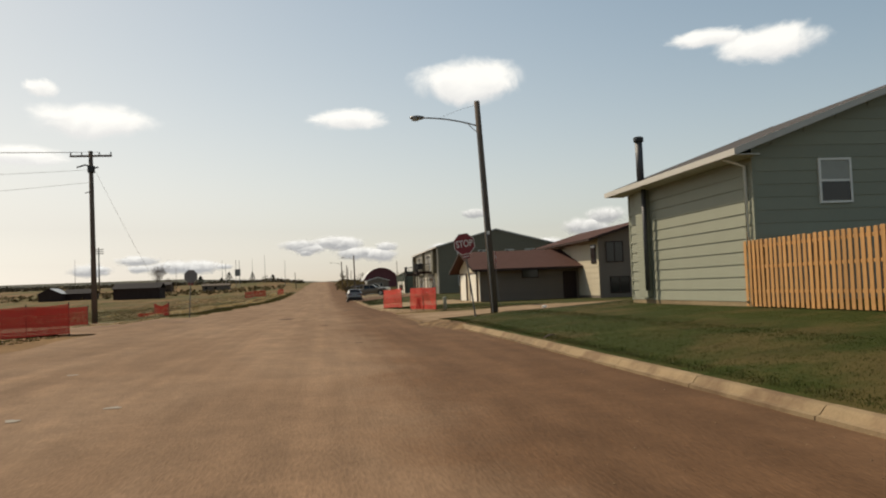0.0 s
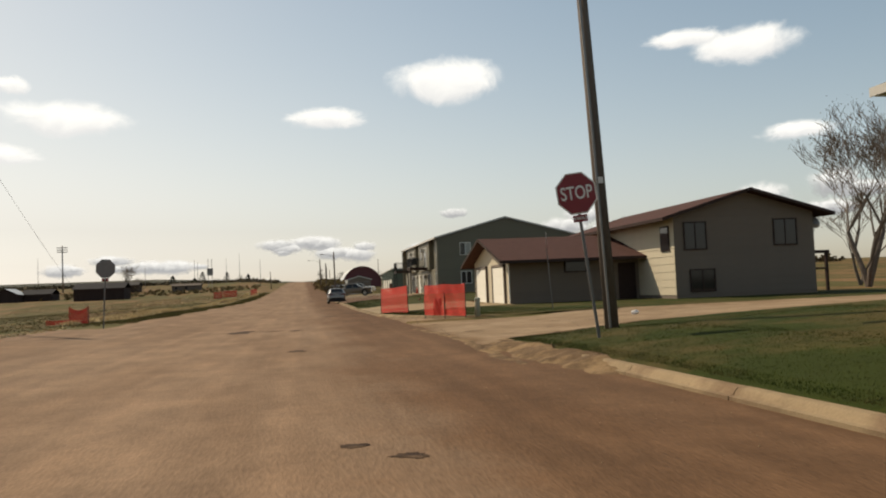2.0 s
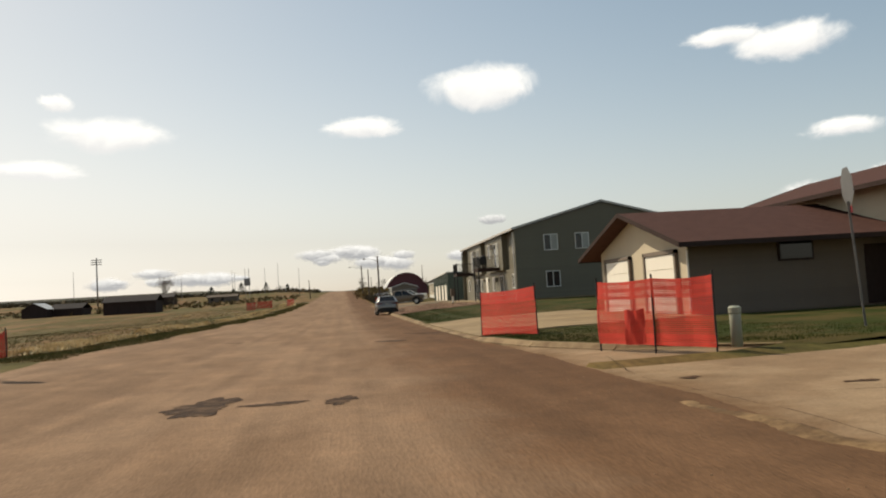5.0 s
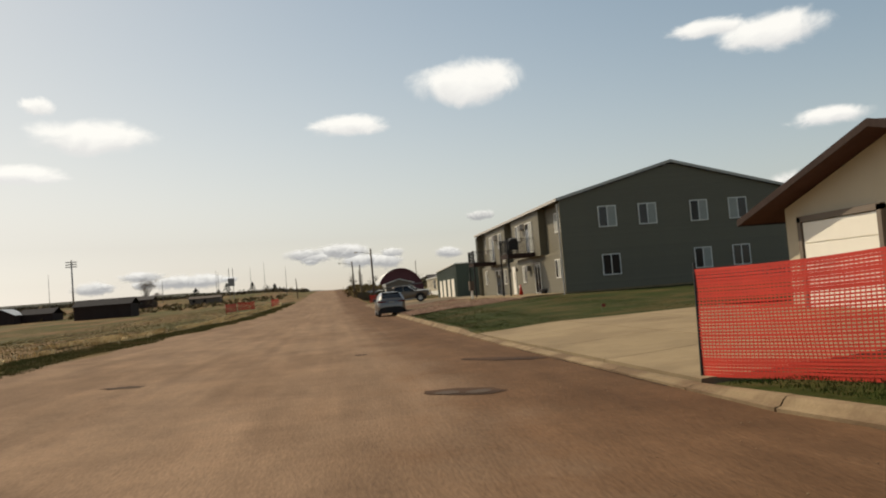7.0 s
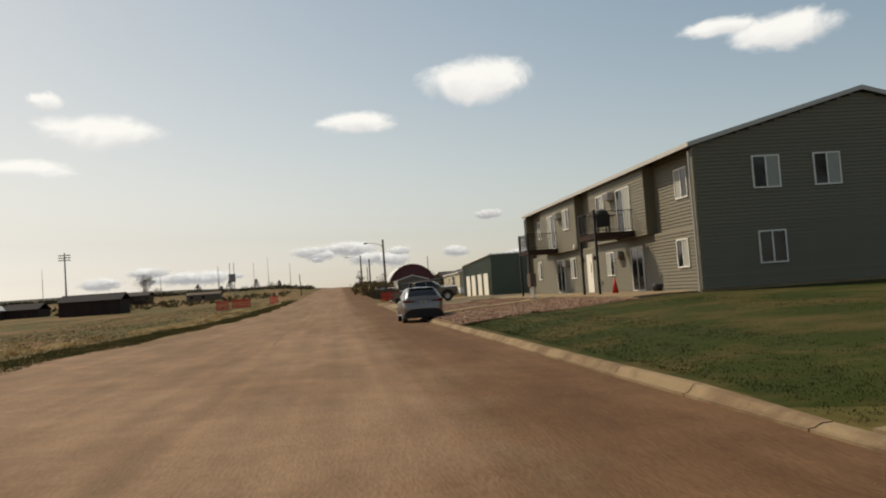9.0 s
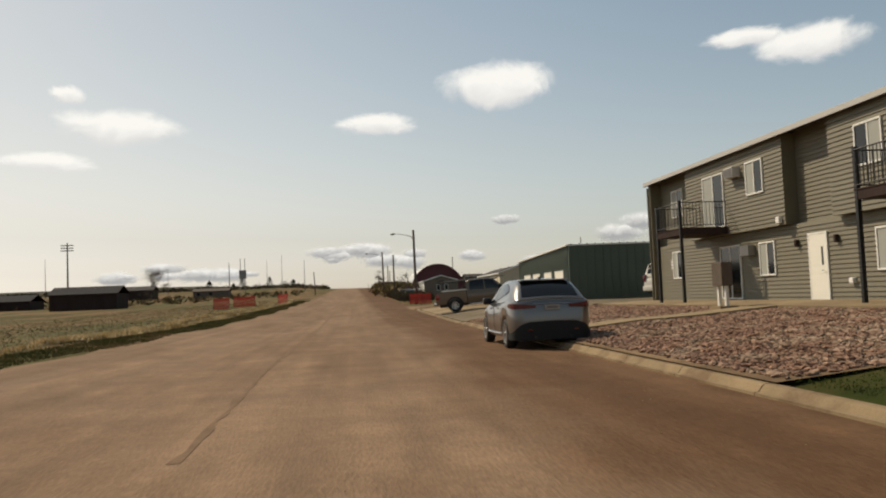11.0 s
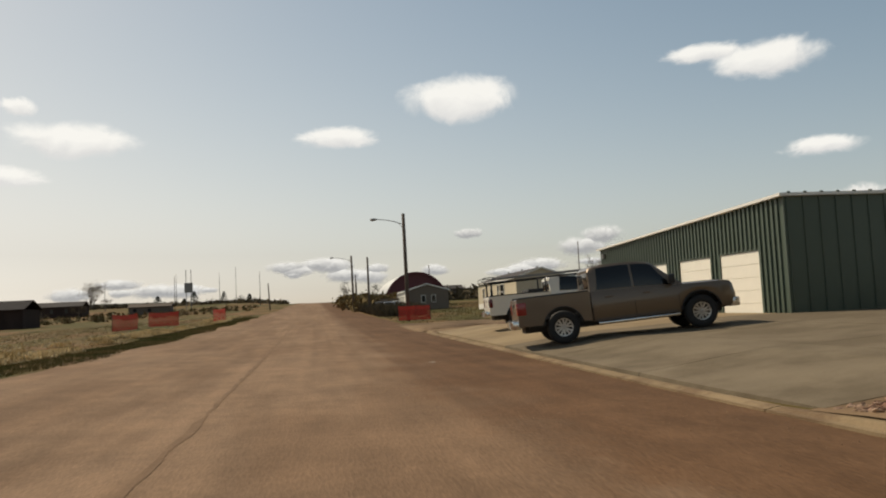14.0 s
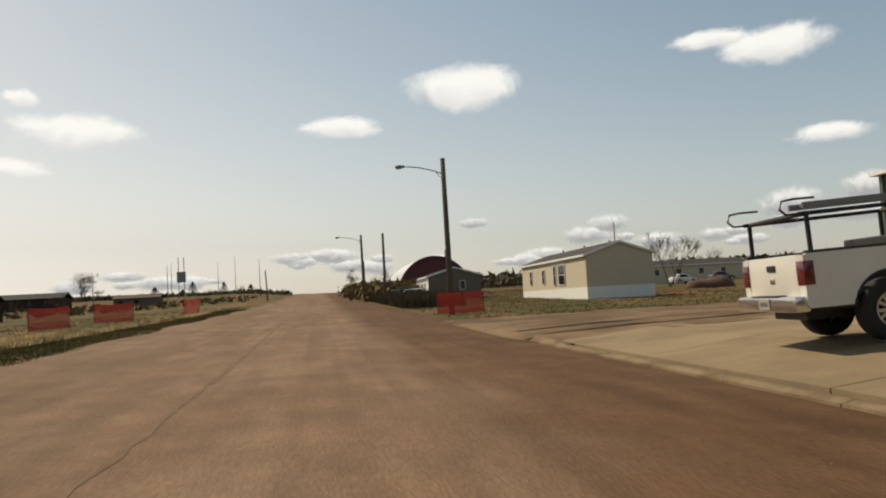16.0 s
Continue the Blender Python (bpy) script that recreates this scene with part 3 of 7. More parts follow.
lot = thing("parking_lot", (10, 132, 0), "dusty concrete parking lot in front of the green shed", "parking lot", kind="structure")
for i, x0 in enumerate((None, 9.0, 12.2)):
    x1 = (8.97, 12.17, 15.3)[i]
    for k in range(6):
        slab(lot, x0, x1, 117.2 + 5.6 * k, 117.2 + 5.6 * k + 5.57, mat=LOT if k < 3 else CONC)
for i, x0 in enumerate((15.33, 21.4)):
    slab(lot, x0, x0 + 6.0, 117.5, 133.4, mat=LOT)
sheet("dirt_lot", [0, 0.006, 0.012, 0.03] + steps(0.07, 1, 0.07), steps(149.6, 168, 1.15), DIRT, "bare brown dirt yard with ruts", "dirt", lift=0.015, shape=lambda u, y: (kerb_x(y) + 0.1 - 0.55 * ease(150.5, 154, y) + u * 40, y))
edge_ = thing("edging", (13, 117.1, land(13, 117.1)), "low concrete edging between rocks and lot", "edging", kind="structure")
for k in range(3):
    xk = 10.6 + 1.45 * k
    part("edging_block", boxes((xk, xk + 1.43, 117.02, 117.18, land(xk, 117.1) - 0.05, land(xk + 0.7, 117.1) + 0.08), bevel=0.015), CONC, edge_)
sheet("rock_bed_floor", steps(0, 1, 0.1), steps(86.2, 99.1, 1), DIRT, "brown earth under the rock bed", "rock bed", lift=0.01, shape=lambda u, y: (kerb_x(y) + 0.12 + u * (12.25 - kerb_x(y) - 0.12), y))
sheet("rock_bed_floor", steps(0, 1, 0.1), steps(100.8, 117.3, 1), DIRT, "brown earth under the rock bed", "rock bed", lift=0.01, shape=lambda u, y: (kerb_x(y) + 0.12 + u * (12.25 - kerb_x(y) - 0.12), y))

# ---- buildings ----


def siding(root, name, mat, axis, at, a, b, z0, z1, exposure, out, clip=None, lap=0.024):
    """Lapped boards on a wall: axis is the way they run, at the wall's face, out the side they face."""
    n = round((z1 - z0) / exposure)
    e = (z1 - z0) / n
    made = {}
    org = base(root).matrix_basis.translation
    for k in range(n):
        lo, hi = a, b
        if clip:
            lo, hi = clip(z0 + (k + 0.5) * e, a, b)
            if hi - lo < 0.2:
                continue
        key = round(hi - lo, 2)
        if key not in made:
            bm = bmesh.new()
            L = hi - lo
            sec = ((0, 0), (lap * out, 0), (0.006 * out, e), (0, e))
            if axis == "y":
                prism([(p[0], p[1]) for p in sec], "y", 0, L, bm)
            else:
                prism([(p[0], p[1]) for p in sec], "x", 0, L, bm)
            me = finish(bm, name)
            me.materials.append(mat)
            made[key] = me
        place = (at, lo, z0 + k * e) if axis == "y" else (lo, at, z0 + k * e)
        piece(name, made[key], root, Matrix.Translation(Vector(place) - org))


def window(root, axis, at, a, b, z0, z1, out, sash="slide", blind=False, depth=0.076):
    """A window on a wall face: frame, panes and a dark room or blind behind the glass."""
    w = 0.06

    def bx(lo, hi, zl, zh, d0, d1):
        d0, d1 = sorted((at + out * d0, at + out * d1))
        return (d0, d1, lo, hi, zl, zh) if axis == "y" else (lo, hi, d0, d1, zl, zh)
    frame_ = part("window", boxes(bx(a, b, z0, z0 + w, 0, depth), bx(a, b, z1 - w, z1, 0, depth), bx(a, a + w, z0 + w, z1 - w, 0, depth), bx(b - w, b, z0 + w, z1 - w, 0, depth)), WHITE, root, "white-framed window")
    m = (a + b) / 2
    if sash == "slide":
        part("mullion", boxes(bx(m - w / 2, m + w / 2, z0 + w, z1 - w, 0.0, depth * 0.9)), WHITE, frame_)
        panes = ((a + w, m - w / 2, z0 + w, z1 - w), (m + w / 2, b - w, z0 + w, z1 - w))
    elif sash == "hung":
        zm = (z0 + z1) / 2
        part("mullion", boxes(bx(a + w, b - w, zm - w / 2, zm + w / 2, 0.0, depth * 0.9)), WHITE, frame_)
        panes = ((a + w, b - w, z0 + w, zm - w / 2), (a + w, b - w, zm + w / 2, z1 - w))
    else:
        panes = ((a + w, b - w, z0 + w, z1 - w),)
    for k, p in enumerate(panes):
        part("pane", boxes(bx(p[0], p[1], p[2], p[3], depth - 0.034, depth - 0.026)), CURTAIN if (blind and k == blind - 1) else GLASS, frame_, "drawn pale blind behind the glass" if (blind and k == blind - 1) else "")
    return frame_


def gable_roof(root, axis, x0, x1, y0, y1, z_eave, z_ridge, over_e, over_g, thick, mat, trim, name="roof", ridge_at=None):
    """Two roof slabs with fascia boards; axis is the ridge's way."""
    if axis == "y":
        m = ridge_at or (x0 + x1) / 2
        run = (m - x0)
        slope = (z_ridge - z_eave) / run
        lo, hi = (x0 - over_e, z_eave - slope * over_e), (x1 + over_e, z_ridge - (x1 + over_e - m) * slope)
        a, b = y0 - over_g, y1 + over_g
    else:
        m = ridge_at or (y0 + y1) / 2
        run = (m - y0)
        slope = (z_ridge - z_eave) / run
        lo, hi = (y0 - over_e, z_eave - slope * over_e), (y1 + over_e, z_ridge - (y1 + over_e - m) * slope)
        a, b = x0 - over_g, x1 + over_g
    out = [lo, (m, z_ridge), hi, (hi[0], hi[1] + thick), (m, z_ridge + thick), (lo[0], lo[1] + thick)]
    roof = part(name, prism(out, axis, a, b), mat, root, "low-pitched roof")
    f = 0.16
    for e, s in ((a - 0.03, 1), (b, 1)):
        tri = [(lo[0], lo[1] - f + thick), (m, z_ridge - f + thick), (hi[0], hi[1] - f + thick), (hi[0], hi[1] + thick + 0.02), (m, z_ridge + thick + 0.02), (lo[0], lo[1] + thick + 0.02)]
        part("fascia", prism(tri, axis, e, e + 0.03), trim, roof, "pale painted fascia board")
    for p, s in ((lo, -1), (hi, 1)):
        q = sorted((p[0] + s * 0.002, p[0] + s * 0.035))
        rng = (q[0], q[1], a, b, p[1] - f + thick, p[1] + thick + 0.015) if axis == "y" else (a, b, q[0], q[1], p[1] - f + thick, p[1] + thick + 0.015)
        part("gutter", boxes(rng), trim, roof, "pale eaves gutter")
    return roof


# pale green house by the lawn
hz0 = 0.62
house = thing("house", (16, 10, hz0), "pale green lap-sided house with low roof and dark gable", "house")
part("wall", prism([(12.6, hz0 - 0.4), (12.6, 4.95), (19.0, 7.25), (25.4, 4.95), (25.4, hz0 - 0.4)], "y", 6.0, 15.1), PALESIDE, house, "wall body behind the boards")
siding(house, "siding_board", PALESIDE, "y", 12.6, 6.0, 15.1, hz0 + 0.12, 4.92, 0.345, -1, lap=0.034)
siding(house, "siding_board", PALESIDE, "x", 6.0, 12.6, 25.4, hz0 + 0.12, 7.1, 0.345, -1, clip=lambda z, a, b: (a, b) if z < 4.95 else (a + (z - 4.95) / 0.3594, b - (z - 4.95) / 0.3594))
part("foundation", boxes((12.58, 25.42, 5.98, 15.12, hz0 - 0.5, hz0 + 0.12)), CONC, house, "concrete footing")
for y_ in (5.965, 15.04):
    part("corner_board", boxes((12.555, 12.66, y_, y_ + 0.095, hz0 + 0.1, 4.9)), PALESIDE, house)
gable_roof(house, "y", 12.6, 25.4, 6.0, 15.1, 4.95, 7.25, 0.75, 0.55, 0.14, DARKROOF, FASCIA)
part("soffit", boxes((11.88, 12.56, 5.5, 15.6, 4.66, 4.69)), FASCIA, house, "boarded eaves soffit")
window(house, "x", 6.0, 14.5, 15.48, 3.36, 4.6, -1, sash="hung", blind=2)
ds = part("downspout", tubed([(11.9, 6.35, 4.78), (11.95, 6.35, 4.66), (12.5, 6.25, 4.45), (12.5, 6.25, hz0 + 0.2), (12.38, 6.25, hz0 + 0.1)], 0.045, 8), WHITE, house, "white downspout", smooth=True)
part("flue_chase", boxes((12.36, 12.57, 13.15, 13.95, hz0 + 0.2, 4.66), bevel=0.02), PALESIDE, house, "sheet-metal chase up the wall")
part("flue_chase", tubed([(12.3, 12.95, hz0 + 0.45), (12.3, 12.95, 4.75)], 0.085, 10), FLUE, house, "grey vent pipe", smooth=True)
fl = part("chimney", tubed([(12.2, 12.9, 4.7), (12.2, 12.9, 6.35)], 0.13, 14), FLUE, house, "round sheet-metal chimney flue", smooth=True)
part("chimney_cap", tubed([(12.2, 12.9, 6.33), (12.2, 12.9, 6.37), (12.2, 12.9, 6.5), (12.2, 12.9, 6.53)], [0.14, 0.18, 0.18, 0.12], 14), BLACK, fl, "dark flue cap")

# cedar picket fence
fence = thing("picket_fence", (12.6, 5.6, 0), "new orange cedar picket fence beside the house", "fence")
bm = boxes((0, 0.135, -0.011, 0.011, 0, 1.78))
bmesh.ops.bevel(bm, geom=[e for e in bm.edges], offset=0.004, segments=1, affect="EDGES")
pick = finish(bm, "picket")
pick.materials.append(CEDAR)
F0, F1 = Vector((12.5, 6.45, 0)), Vector((12.5, -10.0, 0))
fd = (F1 - F0).normalized()
for k in range(int((F1 - F0).length / 0.108)):
    p = F0 + fd * (0.108 * k) + Vector((0.034 if k % 2 else -0.034, 0, 0))
    z = land(p.x, p.y) + 0.06 + random.uniform(-0.012, 0.012)
    piece("picket", pick, fence, Matrix.Translation(p - Vector((12.6, 5.6, 0)) + Vector((0, 0, z))) @ pose(0, 0, 0, 0, random.uniform(-0.6, 0.6), -90 + random.uniform(-1, 1)))
for z in (0.45, 1.1, 1.65):
    zz = land(12.75, 0) + z
    part("rail", boxes((12.478, 12.522, -9.9, 6.4, zz - 0.045, zz + 0.045)), CEDAR, fence)
for k in range(7):
    y = 5.75 - 2.4 * k
    part("post", boxes((12.56, 12.66, y - 0.05, y + 0.05, land(12.75, y) - 0.3, land(12.75, y) + 1.72)), CEDAR, fence)

# tan house and its garage
tz = 0.42
tan = thing("house", (25, 48, tz), "two-storey tan house with brown roof and dark windows", "house")
# south wall in the shade-darkened tan, sunward west boards in paler cream
part("wall", prism([(21.1, tz - 0.4), (21.1, 4.75), (25.5, 6.0), (29.5, 4.85), (29.5, tz - 0.4)], "y", 43.6, 60.0), TAN_SHADED, tan)
siding(tan, "siding_board", TAN_SHADED, "x", 43.6, 21.1, 29.5, tz, 5.9, 0.42, -1, clip=lambda z, a, b: (a, b) if z < 4.75 else (a + (z - 4.75) / 0.284, b - (z - 4.75) / 0.284))
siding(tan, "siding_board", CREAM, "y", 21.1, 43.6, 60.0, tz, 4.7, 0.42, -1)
gable_roof(tan, "y", 21.1, 29.5, 43.6, 60.0, 4.75, 6.0, 0.9, 0.7, 0.14, SHINGLE, DARKWOOD, ridge_at=25.4)
for a, b, z0, z1 in ((21.65, 23.0, 2.85, 4.4), (21.9, 23.4, 0.55, 1.8), (27.0, 28.45, 2.95, 4.45)):
    w = part("window", boxes((a, b, 43.52, 43.57, z0, z0 + 0.07), (a, b, 43.52, 43.57, z1 - 0.07, z1), (a, a + 0.07, 43.52, 43.57, z0 + 0.07, z1 - 0.07), (b - 0.07, b, 43.52, 43.57, z0 + 0.07, z1 - 0.07), ((a + b) / 2 - 0.03, (a + b) / 2 + 0.03, 43.53, 43.57, z0 + 0.07, z1 - 0.07)), DARKWOOD, tan, "dark-framed window")
    part("pane", boxes((a + 0.07, b - 0.07, 43.548, 43.56, z0 + 0.07, z1 - 0.07)), GLASS, w)
w = part("window", boxes((21.02, 21.075, 44.1, 45.2, 2.85, 4.25)), DARKWOOD, tan, "dark-framed window")
part("pane", boxes((21.005, 21.02, 44.18, 45.12, 2.93, 4.17)), GLASS, w)

gz = 0.24
garage = thing("garage", (17, 53, gz), "cream garage with brown shingle roof and two doors", "garage")
# sunward front in cream; the side walls' tan has their shade painted in
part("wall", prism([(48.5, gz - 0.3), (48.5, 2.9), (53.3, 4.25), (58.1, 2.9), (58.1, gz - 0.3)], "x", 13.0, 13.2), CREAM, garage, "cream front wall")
part("wall", boxes((13.2, 21.05, 48.5, 48.7, gz - 0.3, 2.9), (13.2, 21.05, 57.9, 58.1, gz - 0.3, 2.9), (20.9, 21.05, 48.7, 57.9, gz - 0.3, 2.9)), TAN_SHADED, garage, "tan side walls with shade put into the colour")
siding(garage, "siding_board", TAN_SHADED, "x", 48.5, 13.0, 19.8, gz, 2.88, 0.33, -1)
gable_roof(garage, "x", 13.0, 21.3, 48.5, 58.1, 2.95, 4.25, 1.2, 0.75, 0.12, SHINGLE, DARKWOOD)
for k, (a, b) in enumerate(((49.4, 52.3), (54.2, 57.2))):
    d = part("garage_door", boxes((12.93, 12.97, a, b, gz, 2.45)), DOORW, garage, "cream sectional garage door")
    for q in range(4):
        zz = gz + 0.03 + q * 0.55
        part("panel", boxes((12.905, 12.93, a + 0.03, b - 0.03, zz, zz + 0.52), bevel=0.008), DOORW, d)
    part("door_frame", boxes((12.86, 12.995, a - 0.16, a - 0.01, gz, 2.6), (12.86, 12.995, b + 0.01, b + 0.16, gz, 2.6), (12.86, 12.995, a - 0.16, b + 0.16, 2.47, 2.62)), TAN_SHADED, garage)
w = part("window", boxes((16.4, 17.75, 48.41, 48.47, 1.95, 2.85)), DARKWOOD, garage, "dark side window")
part("pane", boxes((16.47, 17.68, 48.395, 48.41, 2.02, 2.78)), GLASS, w)
# flat dark panel painted as the shadow between garage and house
part("doorway", boxes((19.75, 20.85, 48.46, 48.52, gz, 2.4)), DARKWOOD, garage, "flat dark panel standing in for shade at the side entry")
part("downspout", tubed([(12.6, 47.6, 2.7), (12.98, 48.42, 2.55), (12.98, 48.42, gz + 0.1)], 0.04, 6), WHITE, garage, "pale downspout")

# green apartment house
az = 0.66
AX, AY0, AY1, AE, AXE, APK = 15.1, 86.9, 116.4, 6.55, 30.3, 8.52
ARX = 22.6
APITCH = (APK - AE) / (ARX - AX)
apt = thing("apartment_house", (23, 101, az), "two-storey sage green apartment house with white-trimmed windows", "apartment house")
RC = 1.5
part("wall", prism([(AX + RC, az - 0.4), (AX + RC, AE + RC * APITCH - 0.05), (ARX, APK - 0.05), (AXE, AE), (AXE, az - 0.4)], "y", AY0 + 0.02, AY1 - 0.02), SAGE, apt, "wall core")
siding(apt, "siding_board", SAGE, "x", AY0, AX, AXE, az + 0.14, APK - 0.1, 0.15, -1, lap=0.038, clip=lambda z, a, b: (a, b) if z < AE - 0.05 else (a + (z - AE + 0.05) / APITCH, b - (z - AE + 0.05) / APITCH))
part("wall", prism([(AX, az - 0.3), (AX, AE - 0.02), (AX + RC, AE + RC * APITCH - 0.03), (AX + RC, az - 0.3)], "y", AY0, AY0 + 0.25), SAGE, apt, "end fin wall")
part("wall", prism([(AX - 0.05, az - 0.3), (AX - 0.05, AE - 0.02), (AX + RC, AE + RC * APITCH - 0.03), (AX + RC, az - 0.3)], "y", AY1 - 0.25, AY1), SAGE, apt, "end fin wall")
part("foundation", boxes((AX - 0.02, AXE + 0.02, AY0 - 0.01, AY0 + 0.3, az - 0.4, az + 0.13)), CONC, apt, "concrete footing")
gable_roof(apt, "y", AX, AXE, AY0, AY1, AE, APK, 0.22, 0.18, 0.18, DARKROOF, FASCIA, ridge_at=ARX)
# ground-floor face and projecting upper bays
GF = AX + 0.25
part("wall", boxes((GF, AX + RC, AY0 + 0.25, AY1 - 0.25, az - 0.3, 3.35)), SAGE, apt, "ground-floor wall")
siding(apt, "siding_board", SAGE, "y", GF, AY0 + 0.25, AY1 - 0.25, az + 0.05, 3.38, 0.15, -1, lap=0.038)
BAYS = ((103.5, 111.85), (92.3, 100.7))
for b0, b1 in BAYS:
    part("wall", boxes((AX, AX + RC, b0, b1, 3.4, 6.6)), SAGE, apt, "projecting upper-floor bay")
    siding(apt, "siding_board", SAGE, "y", AX, b0, b1, 3.4, 6.6, 0.15, -1, lap=0.038)
for r0, r1 in ((111.85, AY1 - 0.25), (100.7, 103.5), (AY0 + 0.25, 92.3)):
    part("wall", boxes((AX + 0.5, AX + RC + 0.1, r0, r1, 3.35, 6.75)), SAGE, apt, "recessed upper-floor wall")
    siding(apt, "siding_board", SAGE, "y", AX + 0.5, r0, r1, 3.4, 6.7, 0.15, -1, lap=0.038)
for a, b, z0, z1, at, bl in ((104.85, 106.15, 4.72, 6.0, AX, 2), (98.0, 99.3, 4.72, 6.0, AX, 1), (113.4, 114.7, 4.7, 6.0, AX + 0.5, 2), (88.6, 89.9, 4.7, 6.0, AX + 0.5, 2),
                             (113.2, 114.3, 1.75, 3.05, GF, 2), (104.75, 105.9, 1.65, 2.92, GF, 2), (97.75, 98.95, 1.62, 2.9, GF, 2), (88.4, 89.6, 1.72, 2.95, GF, 1)):
    window(apt, "y", at, a, b, z0, z1, -1, blind=bl)
for a, b in ((108.05, 110.0), (94.1, 96.05)):
    window(apt, "y", AX, a, b, 3.72, 5.95, -1, blind=2 if a > 100 else 1)
for a, b in ((107.4, 109.2), (93.6, 95.2)):
    window(apt, "y", GF, a, b, az + 0.12, 2.95, -1, blind=0)
for a, b, z0, z1, bl in ((17.55, 18.75, 4.69, 6.03, 2), (20.22, 21.42, 4.69, 6.03, 2), (23.68, 24.86, 4.67, 6.02, 2), (26.3, 27.55, 4.66, 6.02, 1), (17.57, 18.77, 1.65, 2.98, 0), (23.7, 24.87, 1.64, 2.97, 2), (26.3, 27.5, 1.64, 2.97, 0)):
    window(apt, "x", AY0 - 0.01, a, b, z0, z1, -1, blind=bl)
for a, b in ((101.5, 102.48),):
    d = part("door", boxes((GF - 0.07, GF - 0.02, a, b, az + 0.08, 2.92), bevel=0.008), DOORW, apt, "white entrance door")
    part("light_pane", boxes((GF - 0.078, GF - 0.068, a + 0.18, a + 0.28, 1.9, 2.5)), GLASS, d)
    part("handle", tubed([(GF - 0.12, a + 0.1, 1.72), (GF - 0.12, a + 0.22, 1.72)], 0.02, 6), CHROME, d)
    part("door_frame", boxes((GF - 0.075, GF - 0.01, a - 0.07, a - 0.005, az, 2.99), (GF - 0.075, GF - 0.01, b + 0.005, b + 0.07, az, 2.99), (GF - 0.075, GF - 0.01, a - 0.005, b + 0.005, 2.925, 2.99)), WHITE, apt)


bar_mesh = finish(boxes((-0.009, 0.009, -0.009, 0.009, 0, 0.92)), "baluster")
bar_mesh.materials.append(BLACK)


def balcony(y0, y1, xo, zf):
    deck = part("balcony", boxes((xo, AX - 0.01, y0, y1, zf - 0.28, zf - 0.03)), DARKWOOD, apt, "timber balcony with black railing")
    part("deck", boxes((xo - 0.02, AX - 0.01, y0 - 0.02, y1 + 0.02, zf - 0.03, zf)), DARKWOOD, deck)
    for a, b in (((xo, y0), (xo, y1)), ((xo, y0), (AX - 0.05, y0)), ((xo, y1), (AX - 0.05, y1))):
        part("rail", tubed([(*a, zf + 1.02), (*b, zf + 1.02)], 0.022, 6), BLACK, deck)
        part("rail", tubed([(*a, zf + 0.1), (*b, zf + 0.1)], 0.018, 6), BLACK, deck)
        n = max(3, int((Vector(b) - Vector(a)).length / 0.14))
        for k in range(1, n):
            p = Vector(a).lerp(Vector(b), k / n)
            piece("baluster", bar_mesh, deck, Matrix.Translation(Vector((p.x, p.y, zf + 0.1)) - base(deck).matrix_basis.translation))
    for p in ((xo + 0.04, y0 + 0.06), (xo + 0.04, y1 - 0.06)):
        part("post", boxes((p[0] - 0.055, p[0] + 0.055, p[1] - 0.055, p[1] + 0.055, land(*p), zf + 1.1)), BLACK, deck, "dark square post")


balcony(107.9, 110.5, 13.08, 3.72)
balcony(93.85, 96.45, 13.08, 3.72)
for a in (107.0, 96.9):
    ac = part("air_conditioner", boxes((AX - 0.35, AX, a - 0.38, a + 0.38, 5.55, 5.95), bevel=0.015), FASCIA, apt, "through-wall air conditioner")
    for k in range(7):
        part("grille_slat", boxes((AX - 0.365, AX - 0.35, a - 0.34, a + 0.34, 5.59 + k * 0.047, 5.61 + k * 0.047)), BRACKET, ac)
for a in (106.6, 96.7):
    part("air_conditioner", boxes((GF - 0.33, GF - 0.02, a - 0.36, a + 0.36, 2.45, 2.85), bevel=0.015), BRACKET, apt, "through-wall air conditioner")
part("dryer_vent", boxes((AX - 0.16, AX - 0.02, 103.72, 103.95, 3.46, 3.69), bevel=0.03), WHITE, apt, "white vent hood")
part("dryer_vent", boxes((GF - 0.16, GF - 0.02, 100.05, 100.27, 1.26, 1.44), bevel=0.03), WHITE, apt, "white vent hood")
for a in (100.87, 103.2):
    part("wall_lamp", boxes((GF - 0.16, GF - 0.02, a - 0.06, a + 0.06, 2.58, 2.83), bevel=0.02), DARKWOOD, apt, "small dark wall lamp")
part("notice", boxes((GF - 0.03, GF - 0.022, 114.2, 114.6, 2.2, 2.7)), SIGNWHITE, apt, "white notice plate")
part("downspout", tubed([(AX - 0.12, AY1 - 0.05, 6.4), (AX - 0.09, AY1 - 0.05, az)], 0.05, 8), SAGE, apt)
part("downspout", tubed([(AX - 0.12, AY0 + 0.12, 6.35), (AX - 0.09, AY0 + 0.12, az)], 0.05, 8), FASCIA, apt, "pale downspout")

# green steel shed with roller doors
sz = 0.62
shed = thing("storage_shed", (25, 142, sz), "long green ribbed-steel storage building with white doors", "storage shed")
SX, SXE, SY0, SY1 = 15.35, 40.0, 133.6, 151.0
SD = ((135.1, 137.9), (138.65, 141.45), (142.75, 145.5), (146.3, 149.1))
DT = 2.95
for a, b in ((SY0, SD[0][0]), (SD[0][1], SD[1][0]), (SD[1][1], SD[2][0]), (SD[2][1], SD[3][0]), (SD[3][1], SY1)):
    part("wall", boxes((SX, SX + 0.2, a, b, sz - 0.3, DT)), GREENMETAL, shed, "green steel pier between doors")
